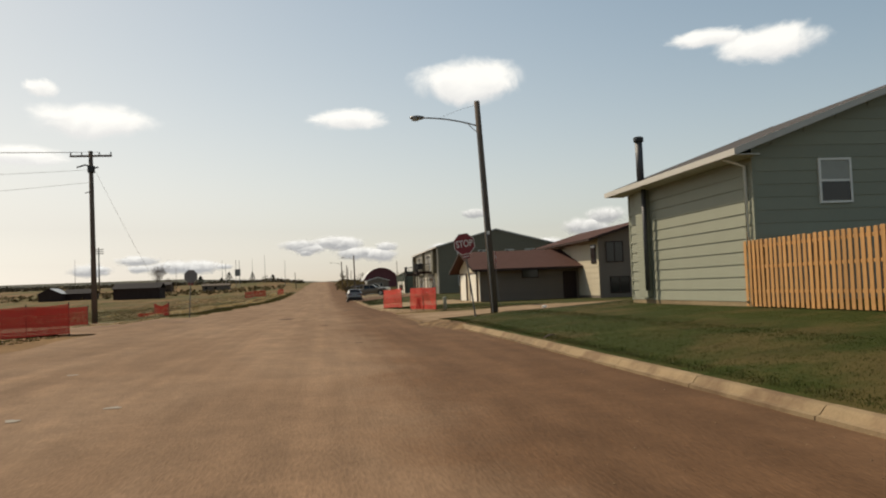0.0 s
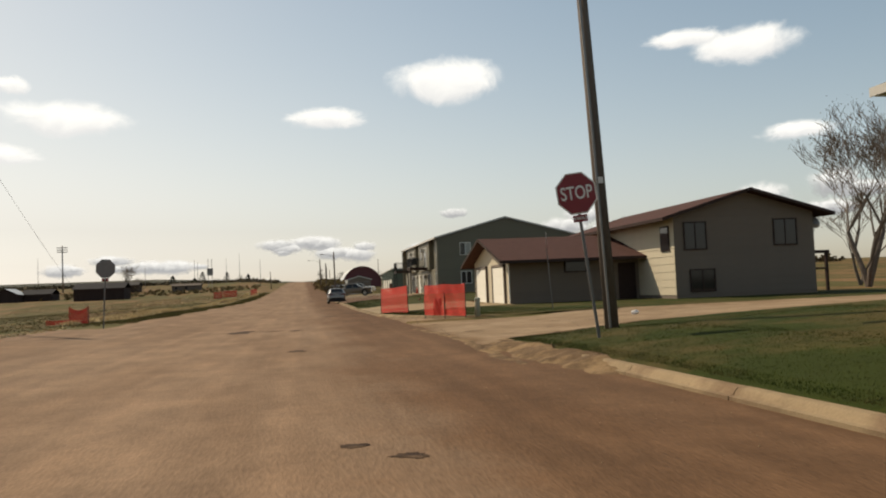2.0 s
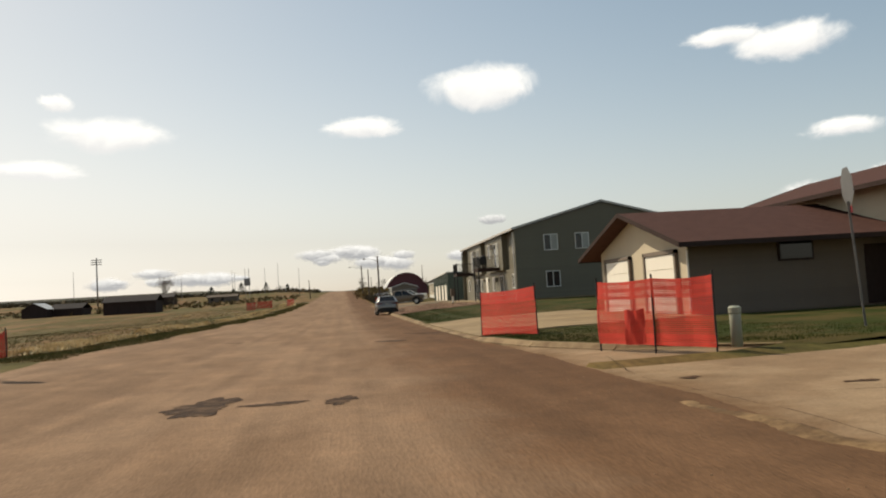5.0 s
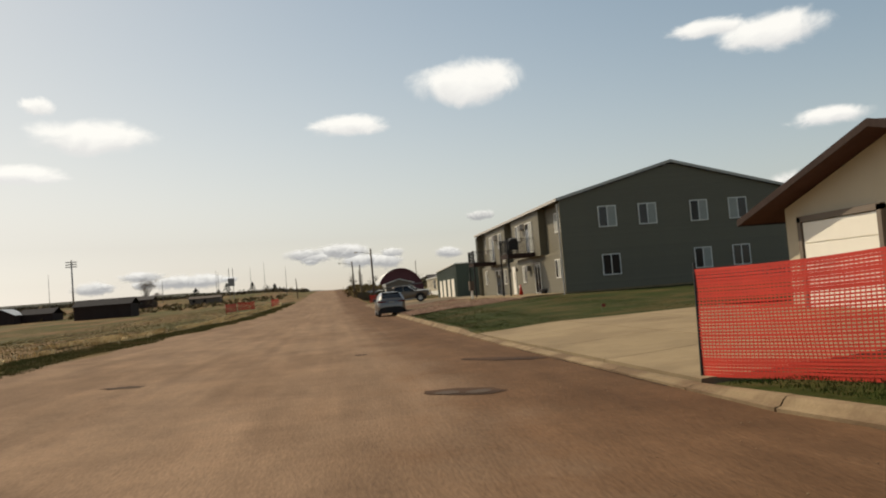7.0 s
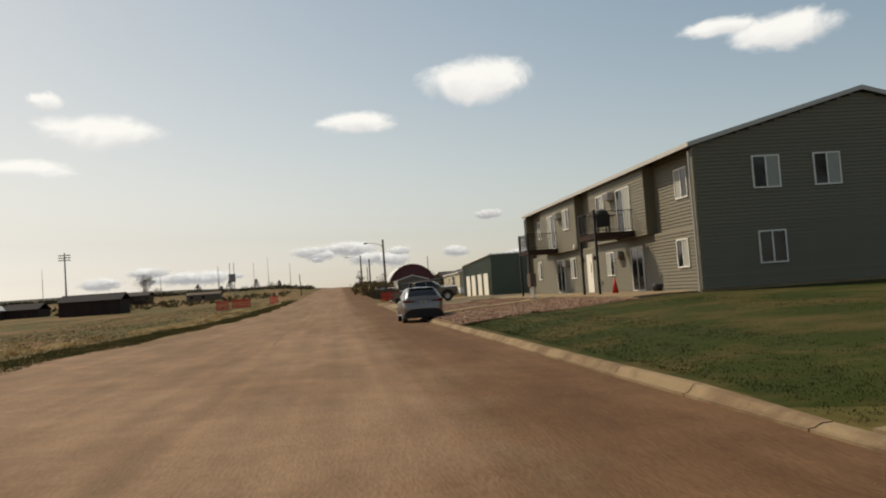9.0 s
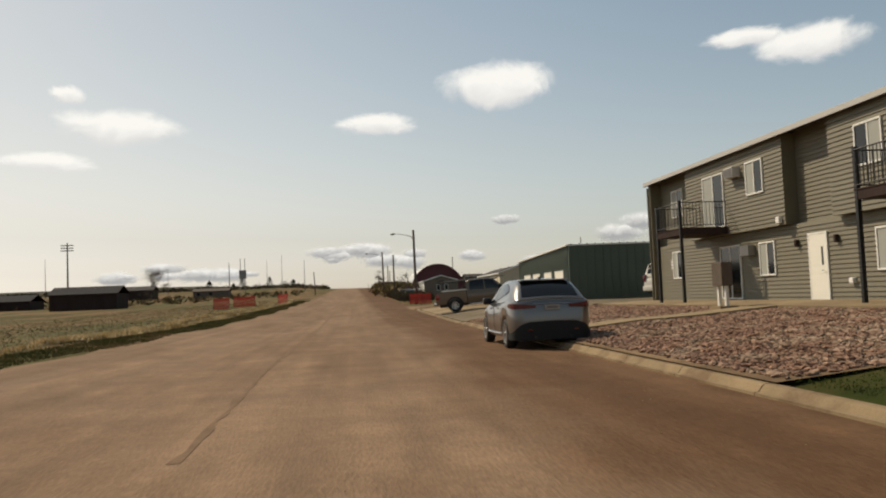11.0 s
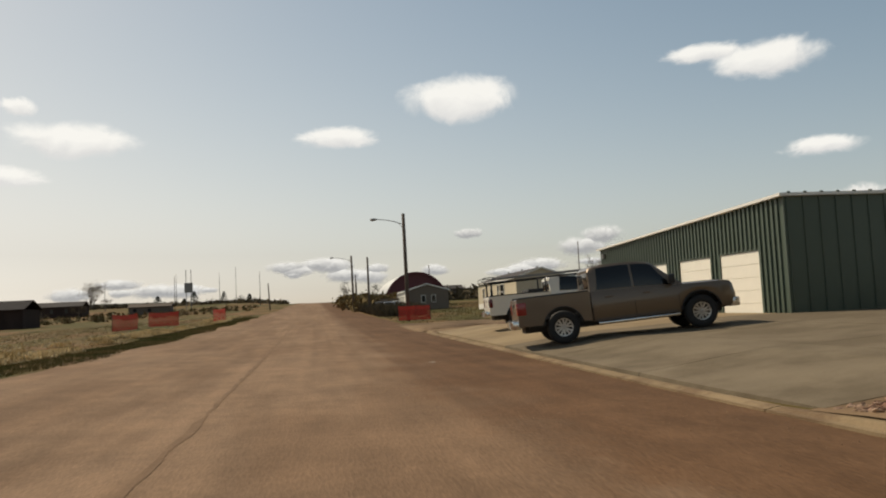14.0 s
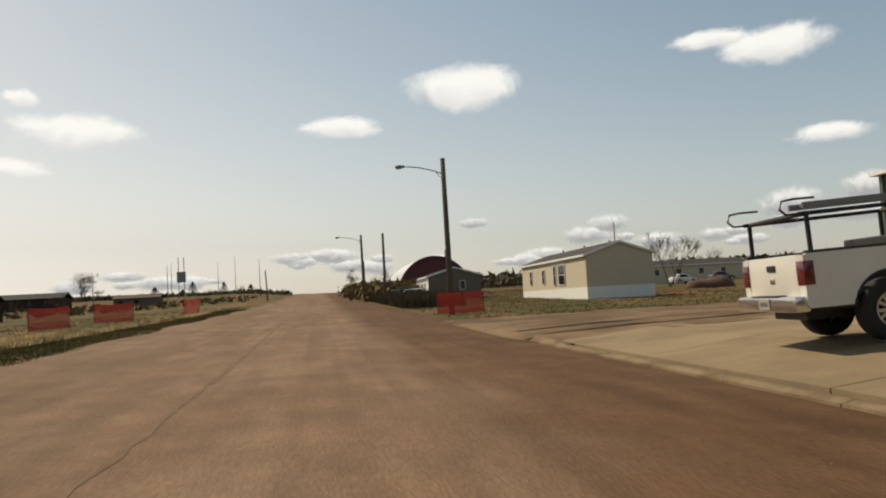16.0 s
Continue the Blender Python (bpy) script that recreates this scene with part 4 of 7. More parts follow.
part("wall", prism([(SY0, DT), (SY1, DT), (SY1, 4.2), (SY0, 4.62)], "x", SX, SX + 0.2), GREENMETAL, shed)
for wb in ((SX, SXE, SY0 - 0.2, SY0, sz - 0.3, 4.62), (SXE - 0.2, SXE, SY0, SY1, sz - 0.3, 4.3), (SX + 0.2, SXE - 0.2, SY1 - 0.2, SY1, sz - 0.3, 4.15)):
    part("wall", boxes(wb), GREENMETAL, shed, "green ribbed steel wall")
part("roof", prism([(SY0 - 0.35, 4.62), (SY1 + 0.15, 4.18), (SY1 + 0.15, 4.26), (SY0 - 0.35, 4.72)], "x", SX - 0.2, SXE), WHITE, shed, "pale steel roof with white edge trim")
bm = boxes((0, 0.035, 0, 0.05, 0, 1.0))
rib = finish(bm, "rib")
rib.materials.append(GREENMETAL)
so = base(shed).matrix_basis.translation
y = SY0 + 0.1
while y < SY1 - 0.1:
    inside = any(a - 0.06 < y < b + 0.02 for a, b in SD)
    z0 = DT + 0.05 if inside else sz
    top = 4.62 - (y - SY0) * 0.0242 - 0.02
    piece("rib", rib, shed, Matrix.Translation(Vector((SX - 0.058, y, z0)) - so) @ Matrix.Diagonal((1.75, 2.2, top - z0, 1)))
    y += 0.3
x = SX + 0.1
while x < SXE - 0.2:
    piece("rib", rib, shed, Matrix.Translation(Vector((x, SY0 - 0.233, sz)) - so) @ Matrix.Diagonal((1.4, 0.7, 4.0, 1)))
    piece("roof_rib", rib, shed, Matrix.Translation(Vector((x, SY0 - 0.36, 4.70)) - so) @ Matrix.Diagonal((2.5, 1.6, 0.06, 1)))
    x += 0.6
for a, b in SD:
    d = part("roller_door", boxes((SX + 0.04, SX + 0.08, a, b, sz - 0.05, DT)), DOORW, shed, "white sectional garage door")
    for k in range(5):
        part("panel", boxes((SX + 0.02, SX + 0.04, a + 0.01, b - 0.01, sz + 0.01 + k * 0.465, sz + 0.46 + k * 0.465), bevel=0.006), DOORW, d)
    part("door_frame", boxes((SX - 0.02, SX + 0.1, a - 0.1, a - 0.005, sz, DT + 0.1), (SX - 0.02, SX + 0.1, b + 0.005, b + 0.1, sz, DT + 0.1), (SX - 0.02, SX + 0.1, a - 0.005, b + 0.005, DT + 0.005, DT + 0.1)), GREENMETAL, shed)
part("wall_lamp", boxes((SX - 0.2, SX - 0.02, 150.2, 150.4, 3.7, 3.95), bevel=0.03), BRACKET, shed, "small wall lamp")

# ---- street furniture ----


def pole(name, x, y, top, lean, r0, r1, label, z=None, mat=None, category="utility pole"):
    z = land(x, y) if z is None else z
    root = thing(name, (x, y, z), label, category)
    part("pole", tubed([(x, y, z - 0.3), (x + lean * 0.4, y, z + (top - z) * 0.4), (x + lean, y, top)], [r0, (r0 + r1) / 2, r1], 12), mat or WOODPOLE, root, smooth=True)
    return root


def street_lamp(x, y, top, lean, arm, drop, rise, r=0.15):
    root = pole("street_lamp", x, y, top, lean, r, r * 0.72, "wooden street lamp pole with a curved metal arm", category="street lamp")
    za = top - drop
    xt = x + lean
    pts = [(xt - arm * u, y, za + rise * (1 - (1 - u) ** 2)) for u in (0, 0.15, 0.35, 0.6, 0.85, 1.0)]
    a = part("arm", tubed(pts, 0.032, 8), BRACKET, root, "curved metal lamp arm", smooth=True)
    part("brace", tubed([(xt, y, za - 0.3), (xt - 0.25, y, za - 0.1), (xt - 0.5, y, za + rise * 0.45)], 0.018, 6), BRACKET, a)
    hx_, hz_ = pts[-1][0], pts[-1][2]
    bm = bmesh.new()
    bmesh.ops.create_uvsphere(bm, u_segments=14, v_segments=8, radius=1, matrix=Matrix.Translation((hx_ - 0.22, y, hz_ + 0.01)) @ Matrix.Diagonal((0.34, 0.15, 0.10, 1)))
    head = part("lamp_head", bm, BRACKET, root, "grey cobra-head lamp", smooth=True)
    bm = bmesh.new()
    bmesh.ops.create_uvsphere(bm, u_segments=12, v_segments=6, radius=1, matrix=Matrix.Translation((hx_ - 0.30, y, hz_ - 0.06)) @ Matrix.Diagonal((0.19, 0.12, 0.085, 1)))
    part("lens", bm, CURTAIN, head, "pale glass lens", smooth=True)
    return root


l1 = street_lamp(8.30, 20.4, 9.6, -0.42, 2.45, 1.1, 0.38, 0.17)
part("conduit", tubed([(8.18, 20.22, 0.2), (8.0, 20.24, 4.5), (7.83, 20.27, 8.2)], 0.03, 6), BRACKET, l1, "grey cable conduit")
part("tie_rod", tubed([(7.89, 20.4, 9.45), (7.0, 20.4, 9.2), (6.17, 20.4, 8.85)], 0.006, 5), BRACKET, l1, "thin tie rod to the lamp arm")
part("pole_tag", boxes((8.05, 8.17, 20.2, 20.23, 3.7, 3.85)), SIGNWHITE, l1)
street_lamp(7.78, 178.4, 9.85, -0.08, 2.35, 0.95, 0.5, 0.19)
street_lamp(6.08, 240.8, 10.8, -0.1, 2.9, 0.9, 0.65, 0.2)
pole("utility_pole", 6.94, 215.8, 8.76, -0.02, 0.17, 0.12, "plain wooden pole beside the road")
pole("utility_pole", -4.6 - 5.6, 300, 9.4, -0.3, 0.16, 0.12, "leaning wooden pole beside the road")
for x, y, h in ((9.5, 300, 8.5), (12.0, 345, 10.5), (30.5, 325, 13.5), (64, 300, 16.5)):
    pole("utility_pole", x, y, h + (0 if h > 10 else 2.0), 0.0, 0.16, 0.11, "distant wooden utility pole")
up = pole("utility_pole", -13.22, 38.8, 10.88, -0.06, 0.19, 0.13, "weathered utility pole with a crossarm and insulators")
arm = part("crossarm", boxes((-14.5, -12.0, 38.68, 38.78, 10.5, 10.62)), WOODPOLE, up)
for x in (-14.45, -13.8, -12.75, -12.05):
    part("insulator", tubed([(x, 38.73, 10.62), (x, 38.73, 10.72), (x, 38.73, 10.8)], [0.03, 0.05, 0.03], 8), SIGNBACK, arm)
part("bracket", tubed([(-14.1, 38.7, 9.85), (-13.6, 38.7, 10.0), (-13.0, 38.7, 9.8), (-12.8, 38.7, 9.85)], 0.05, 6), BLACK, up, "dark wire bracket")
part("transformer_clamp", boxes((-13.45, -13.05, 38.6, 38.9, 9.5, 9.95), bevel=0.04), BLACK, up, "dark clamp and fuse")
part("guy_insulator", tubed([(-13.25, 38.6, 8.3), (-13.55, 38.4, 8.2)], 0.03, 6), BLACK, up)


def cable(a, b, sag, label="thin dark overhead wire", r=0.008):
    a, b = Vector(a), Vector(b)
    pts = []
    for k in range(25):
        u = k / 24
        p = a.lerp(b, u)
        p.z -= sag * 4 * u * (1 - u)
        pts.append(p)
    single("overhead_wire", tubed(pts, r, 4), BLACK, label, "overhead wire", at=a)


cable((-14.45, 38.73, 10.8), (-75, 8, 12.0), 1.6)
cable((-13.8, 38.73, 10.8), (-75, 5, 12.0), 1.7)
cable((-12.75, 38.73, 10.8), (-75, 2, 12.0), 1.8)
cable((-13.3, 38.73, 9.7), (-75, 12, 8.5), 1.5)
cable((-13.3, 38.73, 8.9), (-75, 20, 6.5), 1.5)
cable((-13.0, 38.8, 9.6), (-11.2, 52.0, 1.0), 0.25)


def text_mesh(body, size):
    cu = bpy.data.curves.new("lettering", "FONT")
    cu.body, cu.size, cu.align_x, cu.align_y, cu.extrude, cu.offset = body, size, "CENTER", "CENTER", 0.002, 0.012 * size
    tmp = new("lettering", cu)
    me = bpy.data.meshes.new_from_object(tmp.evaluated_get(bpy.context.evaluated_depsgraph_get()))
    bpy.data.objects.remove(tmp)
    return me


def octagon(r, t, at_y, bm=None):
    pts = [(r / math.cos(math.pi / 8) * math.cos(math.pi / 8 + k * math.pi / 4), r / math.cos(math.pi / 8) * math.sin(math.pi / 8 + k * math.pi / 4)) for k in range(8)]
    return prism(pts, "y", at_y, at_y + t, bm)


def stop_sign(x, y, zc, lean, turn, label):
    """lean: degrees towards +x; turn: 0 faces down the road, 90 faces up the side street."""
    z = land(x, y)
    h = zc - z
    root = thing("stop_sign", (x, y, z), label, "stop sign")
    root.matrix_basis = pose(x, y, z, 0, lean, 0) @ pose(0, 0, 0, 0, 0, turn)
    part("post", boxes((-0.03, 0.03, -0.012, 0.012, -0.3, h - 0.33), (-0.012, 0.012, 0.012, 0.03, -0.3, h - 0.33)), SIGNBACK, root, "galvanised channel post", local=True)
    mz = Matrix.Translation((0, 0, h))
    bm = octagon(0.42, 0.004, -0.02)
    bmesh.ops.transform(bm, matrix=mz, verts=bm.verts)
    plate = part("sign_plate", bm, SIGNBACK, root, "octagonal metal plate", local=True)
    bm = octagon(0.42, 0.003, -0.024)
    bmesh.ops.transform(bm, matrix=mz, verts=bm.verts)
    part("border", bm, SIGNWHITE, plate, "white border", local=True)
    bm = octagon(0.395, 0.003, -0.028)
    bmesh.ops.transform(bm, matrix=mz, verts=bm.verts)
    part("sign_face", bm, STOPRED, plate, "dark red sign face", local=True)
    me = text_mesh("STOP", 0.33)
    me.materials.append(SIGNWHITE)
    ob = new("lettering", me)
    ob.parent = plate
    ob.matrix_basis = pose(0, -0.030, h, 90, 0, 0) @ Matrix.Diagonal((0.86, 1.15, 1, 1))
    bm = boxes((-0.15, 0.15, -0.026, -0.022, h - 0.58, h - 0.44))
    pl = part("plate", bm, STOPRED, root, "small red plate under the sign", local=True)
    me = text_mesh("4-WAY", 0.095)
    me.materials.append(SIGNWHITE)
    ob = new("lettering", me)
    ob.parent = pl
    ob.matrix_basis = pose(0, -0.0285, h - 0.51, 90, 0, 0)
    return root


stop_sign(6.92, 17.6, 3.19, -6.6, 0, "red stop sign on a leaning metal post")
stop_sign(-7.9, 41.1, 2.87, 3.0, 180, "grey back of a stop sign on a metal post")
stop_sign(12.2, 37.6, 3.3, -3.4, 72, "stop sign turned to the side street on a leaning post")


def net_fence(points, height, label, cell=(0.06, 0.042), strand=0.025, sagging=0.04, seed=1, posts=True, mat=None):
    """Orange plastic safety netting on thin posts: real strands with gaps."""
    rnd = random.Random(seed)
    pts = [Vector((x, y, land(x, y))) for x, y in points]
    root = thing("safety_fence", pts[0], label, "safety fence", group="orange safety fences")
    rel = [p - pts[0] for p in pts]
    for a, b in zip(rel, rel[1:]):
        d = b - a
        n = max(2, int(d.length / cell[0]))
        m = max(4, int(height / cell[1]))
        side = Vector((d.y, -d.x, 0)).normalized()
        ph = rnd.uniform(0, 6)

        def at(u, v):
            p = a + d * u
            bulge = 0.05 * math.sin(3.1 * u + ph) * math.sin(math.pi * v) + 0.02 * math.sin(11 * u + 5 * v + ph)
            drop = sagging * math.sin(math.pi * u) * v
            return p + side * bulge + Vector((0, 0, 0.03 + (height - 0.03) * v - drop))
        verts, faces = [], []

        def ribbon(line, w):
            i0 = len(verts)
            for p in line:
                verts.append(p - w)
                verts.append(p + w)
            for k in range(len(line) - 1):
                i = i0 + 2 * k
                faces.append((i, i + 1, i + 3, i + 2))
        seg = max(6, n // 3)
        for j in range(m + 1):
            thick = strand * (1.0 if j % 4 else 1.35) * (1.3 if j > 0.74 * m or j < 0.16 * m else 0.9)
            ribbon([at(k / seg, j / m) for k in range(seg + 1)], Vector((0, 0, thick / 2)))
        dn = d.normalized()
        for i in range(n + 1):
            ribbon([at(i / n, k / 10) for k in range(11)], dn * (strand * 0.35))
        net = new("netting", from_lists("netting", [tuple(v) for v in verts], faces, mat or ORANGE))
        net.parent = root
        tagged(net, "orange plastic netting")
    if posts:
        for p in rel:
            bm = tubed([p + Vector((0, 0, -0.2)), p + Vector((rnd.uniform(-0.04, 0.04), 0, height * 1.08))], 0.02, 6)
            part("stake", bm, BLACK, root, "dark steel stake", local=True)
    return root


net_fence([(5.33, 47.55), (6.45, 44.3)], 1.38, "bright orange safety netting on steel stakes by the kerb", seed=2)
net_fence([(6.5, 38.6), (7.1, 36.9), (7.75, 35.5)], 1.35, "bright orange safety netting on steel stakes at the street corner", seed=3)
net_fence([(6.75, 37.6), (7.0, 37.2)], 0.75, "folded scrap of orange safety netting", seed=4, cell=(0.05, 0.03), posts=False)
net_fence([(-12.6, 35.0), (-15.0, 35.0), (-18.5, 35.0)], 1.05, "orange safety netting along the field", seed=5)
net_fence([(-9.0, 19.4), (-10.3, 18.6), (-13.5, 17.4)], 1.15, "orange safety netting with dark stakes at the side street", seed=6)
net_fence([(-11.2, 52.0), (-12.4, 52.6)], 1.0, "slumped orange safety netting in the grass", seed=7, sagging=0.25)
net_fence([(-12.4, 52.6), (-13.6, 52.3)], 0.25, "orange safety netting lying in the grass", seed=17, posts=False)
for k, q in enumerate((((-18.3, 186.5), (-16.8, 190.0)), ((-17.5, 199.0), (-14.2, 197.5)), ((-11.6, 205.0), (-10.0, 203.0)))):
    net_fence(list(q), 1.45, "orange safety netting in the field", cell=(0.09, 0.06), strand=0.034, seed=20 + k, sagging=0.1)
net_fence([(6.9, 178.0), (8.3, 177.6), (9.65, 178.0)], 1.2, "orange safety netting round a lamp pole", cell=(0.08, 0.05), strand=0.03, seed=30)

# utility pedestal, meter stand, cone, litter
ped = thing("utility_pedestal", (8.35, 35.9, land(8.35, 35.9)), "pale green plastic utility pedestal in the grass", "utility pedestal")
part("body", tubed([(8.35, 35.9, 0.1), (8.35, 35.9, 0.78), (8.35, 35.9, 0.83)], [0.11, 0.11, 0.08], 14), GREENPLASTIC, ped, smooth=True)
part("cap", tubed([(8.35, 35.9, 0.74), (8.35, 35.9, 0.76), (8.35, 35.9, 0.86), (8.35, 35.9, 0.89)], [0.115, 0.125, 0.125, 0.085], 14), GREENPLASTIC, ped)
mz_ = land(11.6, 101.3)
mail = thing("cluster_mailbox", (11.6, 101.3, mz_), "brown cluster mailbox on white posts by the path", "mailbox")
part("box", boxes((11.42, 11.78, 100.95, 101.65, mz_ + 0.75, mz_ + 1.5), bevel=0.03), WOODPOLE, mail)
for y in (101.05, 101.55):
    part("post", boxes((11.55, 11.65, y - 0.05, y + 0.05, mz_, mz_ + 0.95)), WHITE, mail)
part("foot", boxes((11.3, 11.9, 100.9, 101.7, mz_ + 0.02, mz_ + 0.12)), CONC, mail)
cz = land(13.75, 93.5) + 0.03
cone = thing("traffic_cone", (13.75, 93.5, cz), "orange traffic cone by the entrance path", "traffic cone")
part("cone", tubed([(13.75, 93.5, cz + 0.04), (13.75, 93.5, cz + 0.75)], [0.16, 0.03], 12), ORANGE, cone, smooth=True)
part("foot", boxes((13.53, 13.97, 93.28, 93.72, cz, cz + 0.04), bevel=0.01), ORANGE, cone)
gr = thing("barbecue_grill", (13.6, 94.25, 3.72), "black covered barbecue grill on the balcony", "grill")
bm = bmesh.new()
bmesh.ops.create_uvsphere(bm, u_segments=12, v_segments=8, radius=1, matrix=Matrix.Translation((13.6, 94.25, 4.62)) @ Matrix.Diagonal((0.38, 0.32, 0.26, 1)))
part("lid", bm, PLASTIC, gr, "black domed lid", smooth=True)
part("cart", boxes((13.26, 13.94, 93.97, 94.53, 4.02, 4.62), bevel=0.05), PLASTIC, gr)
part("side_shelf", boxes((13.02 + 0.12, 13.26, 94.0, 94.5, 4.5, 4.55), (13.94, 14.2, 94.0, 94.5, 4.5, 4.55)), PLASTIC, gr)
for x in (13.32, 13.88):
    for y in (94.02, 94.48):
        part("leg", boxes((x - 0.025, x + 0.025, y - 0.025, y + 0.025, 3.72, 4.03)), BLACK, gr)
for k, (x, y, rx, ry, m, nm) in enumerate(((-1.25, 33.2, 0.5, 0.85, PATCHM, "pothole"), (-0.2, 33.0, 0.4, 0.2, PATCHM, "pothole"), (0.75, 32.9, 0.22, 0.4, PATCHM, "pothole"), (0.9, 21.9, 0.17, 0.35, PATCHM, "pothole"), (1.5, 9.4, 0.11, 0.11, PATCHM, "pothole"), (1.94, 8.8, 0.16, 0.1, PATCHM, "pothole"),
                                          (-3.5, 54.3, 0.5, 0.2, PATCHM, "tar_patch"), (1.24, 58.0, 0.13, 0.28, PATCHM, "tar_patch"))):
    blot(nm, x, y, rx, ry, m, "dark broken patch in the road surface", lift=0.006, seed=k)
blot("wet_patch", 2.39, 48.8, 0.58, 0.40, DAMP, "dark damp oval patch in the road", lift=0.007, seed=71, turn=radians(-33), rough=0.3)
blot("wet_patch", 3.95, 53.55, 0.95, 0.36, DAMP, "long dark damp streak beside the gutter", lift=0.007, seed=72, turn=radians(-48), rough=0.35)
for x, y, seed in ((2.15, 48.8, 73), (2.57, 48.64, 74)):
    blot("worn_spot", x, y, 0.17, 0.19, WORN, "grey worn paving inside the damp patch", lift=0.012, seed=seed, turn=radians(-33), rough=0.3)
for k, (x, y) in enumerate(((-2.9, -3.6), (-1.87, -2.86), (-3.9, 2.3), (2.82, 129.7))):
    blot("road_chip", x, y, 0.10, 0.13, PALE, "pale worn chip of road marking", lift=0.008, seed=50 + k, category="debris", n=10)
bm = bmesh.new()
bmesh.ops.create_icosphere(bm, subdivisions=2, radius=1, matrix=Matrix.Translation((13.45, 31.27, land(13.45, 31.27) + 0.085)) @ Matrix.Diagonal((0.15, 0.11, 0.085, 1)))
for v in bm.verts:
    v.co += Vector((random.uniform(-1, 1), random.uniform(-1, 1), random.uniform(-1, 1))) * 0.035
single("litter_bag", bm, SIGNWHITE, "crumpled white litter on the side street", "litter", at=(13.45, 31.27, land(13.45, 31.27) + 0.015))

for k in range(5):
    rs = random.Random(300 + k)
    x = 5.9 + 5.5 * rs.random() ** 1.3
    y = rs.uniform(max(22.6, 20.2 + 0.9 * (x - 4.9)), 33.0)
    blot("road_scar", x, y, rs.uniform(0.12, 0.3), rs.uniform(0.05, 0.14), DAMP, "ragged dark scar in the worn paving", lift=0.013, seed=300 + k, n=40)

tz_ = land(6.3, 4.3) + 0.05
single("fallen_twig", tubed([(6.05, 4.05, tz_), (6.25, 4.3, tz_ + 0.05), (6.5, 4.6, tz_ + 0.04)], [0.015, 0.02, 0.008], 6), BARK, "short brown fallen branch at the lawn edge", "twig", at=(6.05, 4.05, tz_))

def seam(points, w, label, seed, rag=0.6, mat=None):
    rnd = random.Random(seed)
    verts, faces = [], []
    for (xa, ya), (xb, yb) in zip(points, points[1:]):
        run = math.hypot(xb - xa, yb - ya)
        n = max(2, int(run / rag))
        px, py = (yb - ya) / run, -(xb - xa) / run
        for k in range(n):
            u = k / n
            j = rnd.uniform(-0.05, 0.05) * rag
            x, y = xa + (xb - xa) * u + px * j, ya + (yb - ya) * u + py * j
            ww = w * rnd.uniform(0.25, 1.4)
            for e in (-ww, ww):
                qx, qy = x + px * e, y + py * e
                verts.append((qx, qy, (road_surface(qx, qy) if qx < kerb_x(qy) else land(qx, qy)) + 0.005))
    for k in range(len(verts) // 2 - 1):
        faces.append((2 * k, 2 * k + 1, 2 * k + 3, 2 * k + 2))
    return tagged(new("road_seam", from_lists("road_seam", verts, faces, mat or SEAM)), label, "road seam", kind="structure")


seam([(-1.6, 84), (-1.85, 95), (-1.75, 110), (-1.8, 133), (-1.95, 160), (-1.9, 185)], 0.055, "dark worn seam along the road", 1)
seam([(kerb_x(y) - 0.1, y) for y in (47.5, 50.0, 52.5, 54.5, 56.2)], 0.028, "dark dirt washed into the gutter", 3, rag=0.3, mat=MUD)

for k, pts in enumerate((((5.3, 25.5), (5.6, 29), (5.4, 33), (5.7, 36)), ((6.2, 25.2), (8.5, 26.3), (11, 26.0)), ((6.4, 30.5), (9, 29.7), (12, 30.6), (17, 30.1)), ((9.6, 26.6), (10.2, 29), (9.8, 32), (10.6, 34.2)))):
    seam(pts, 0.010, "thin ragged crack in the side street", 10 + k, rag=0.3, mat=MUD)

# ---- vehicles ----


def table(t, x):
    return float(np.interp(x, [a for a, _ in t], [b for _, b in t]))


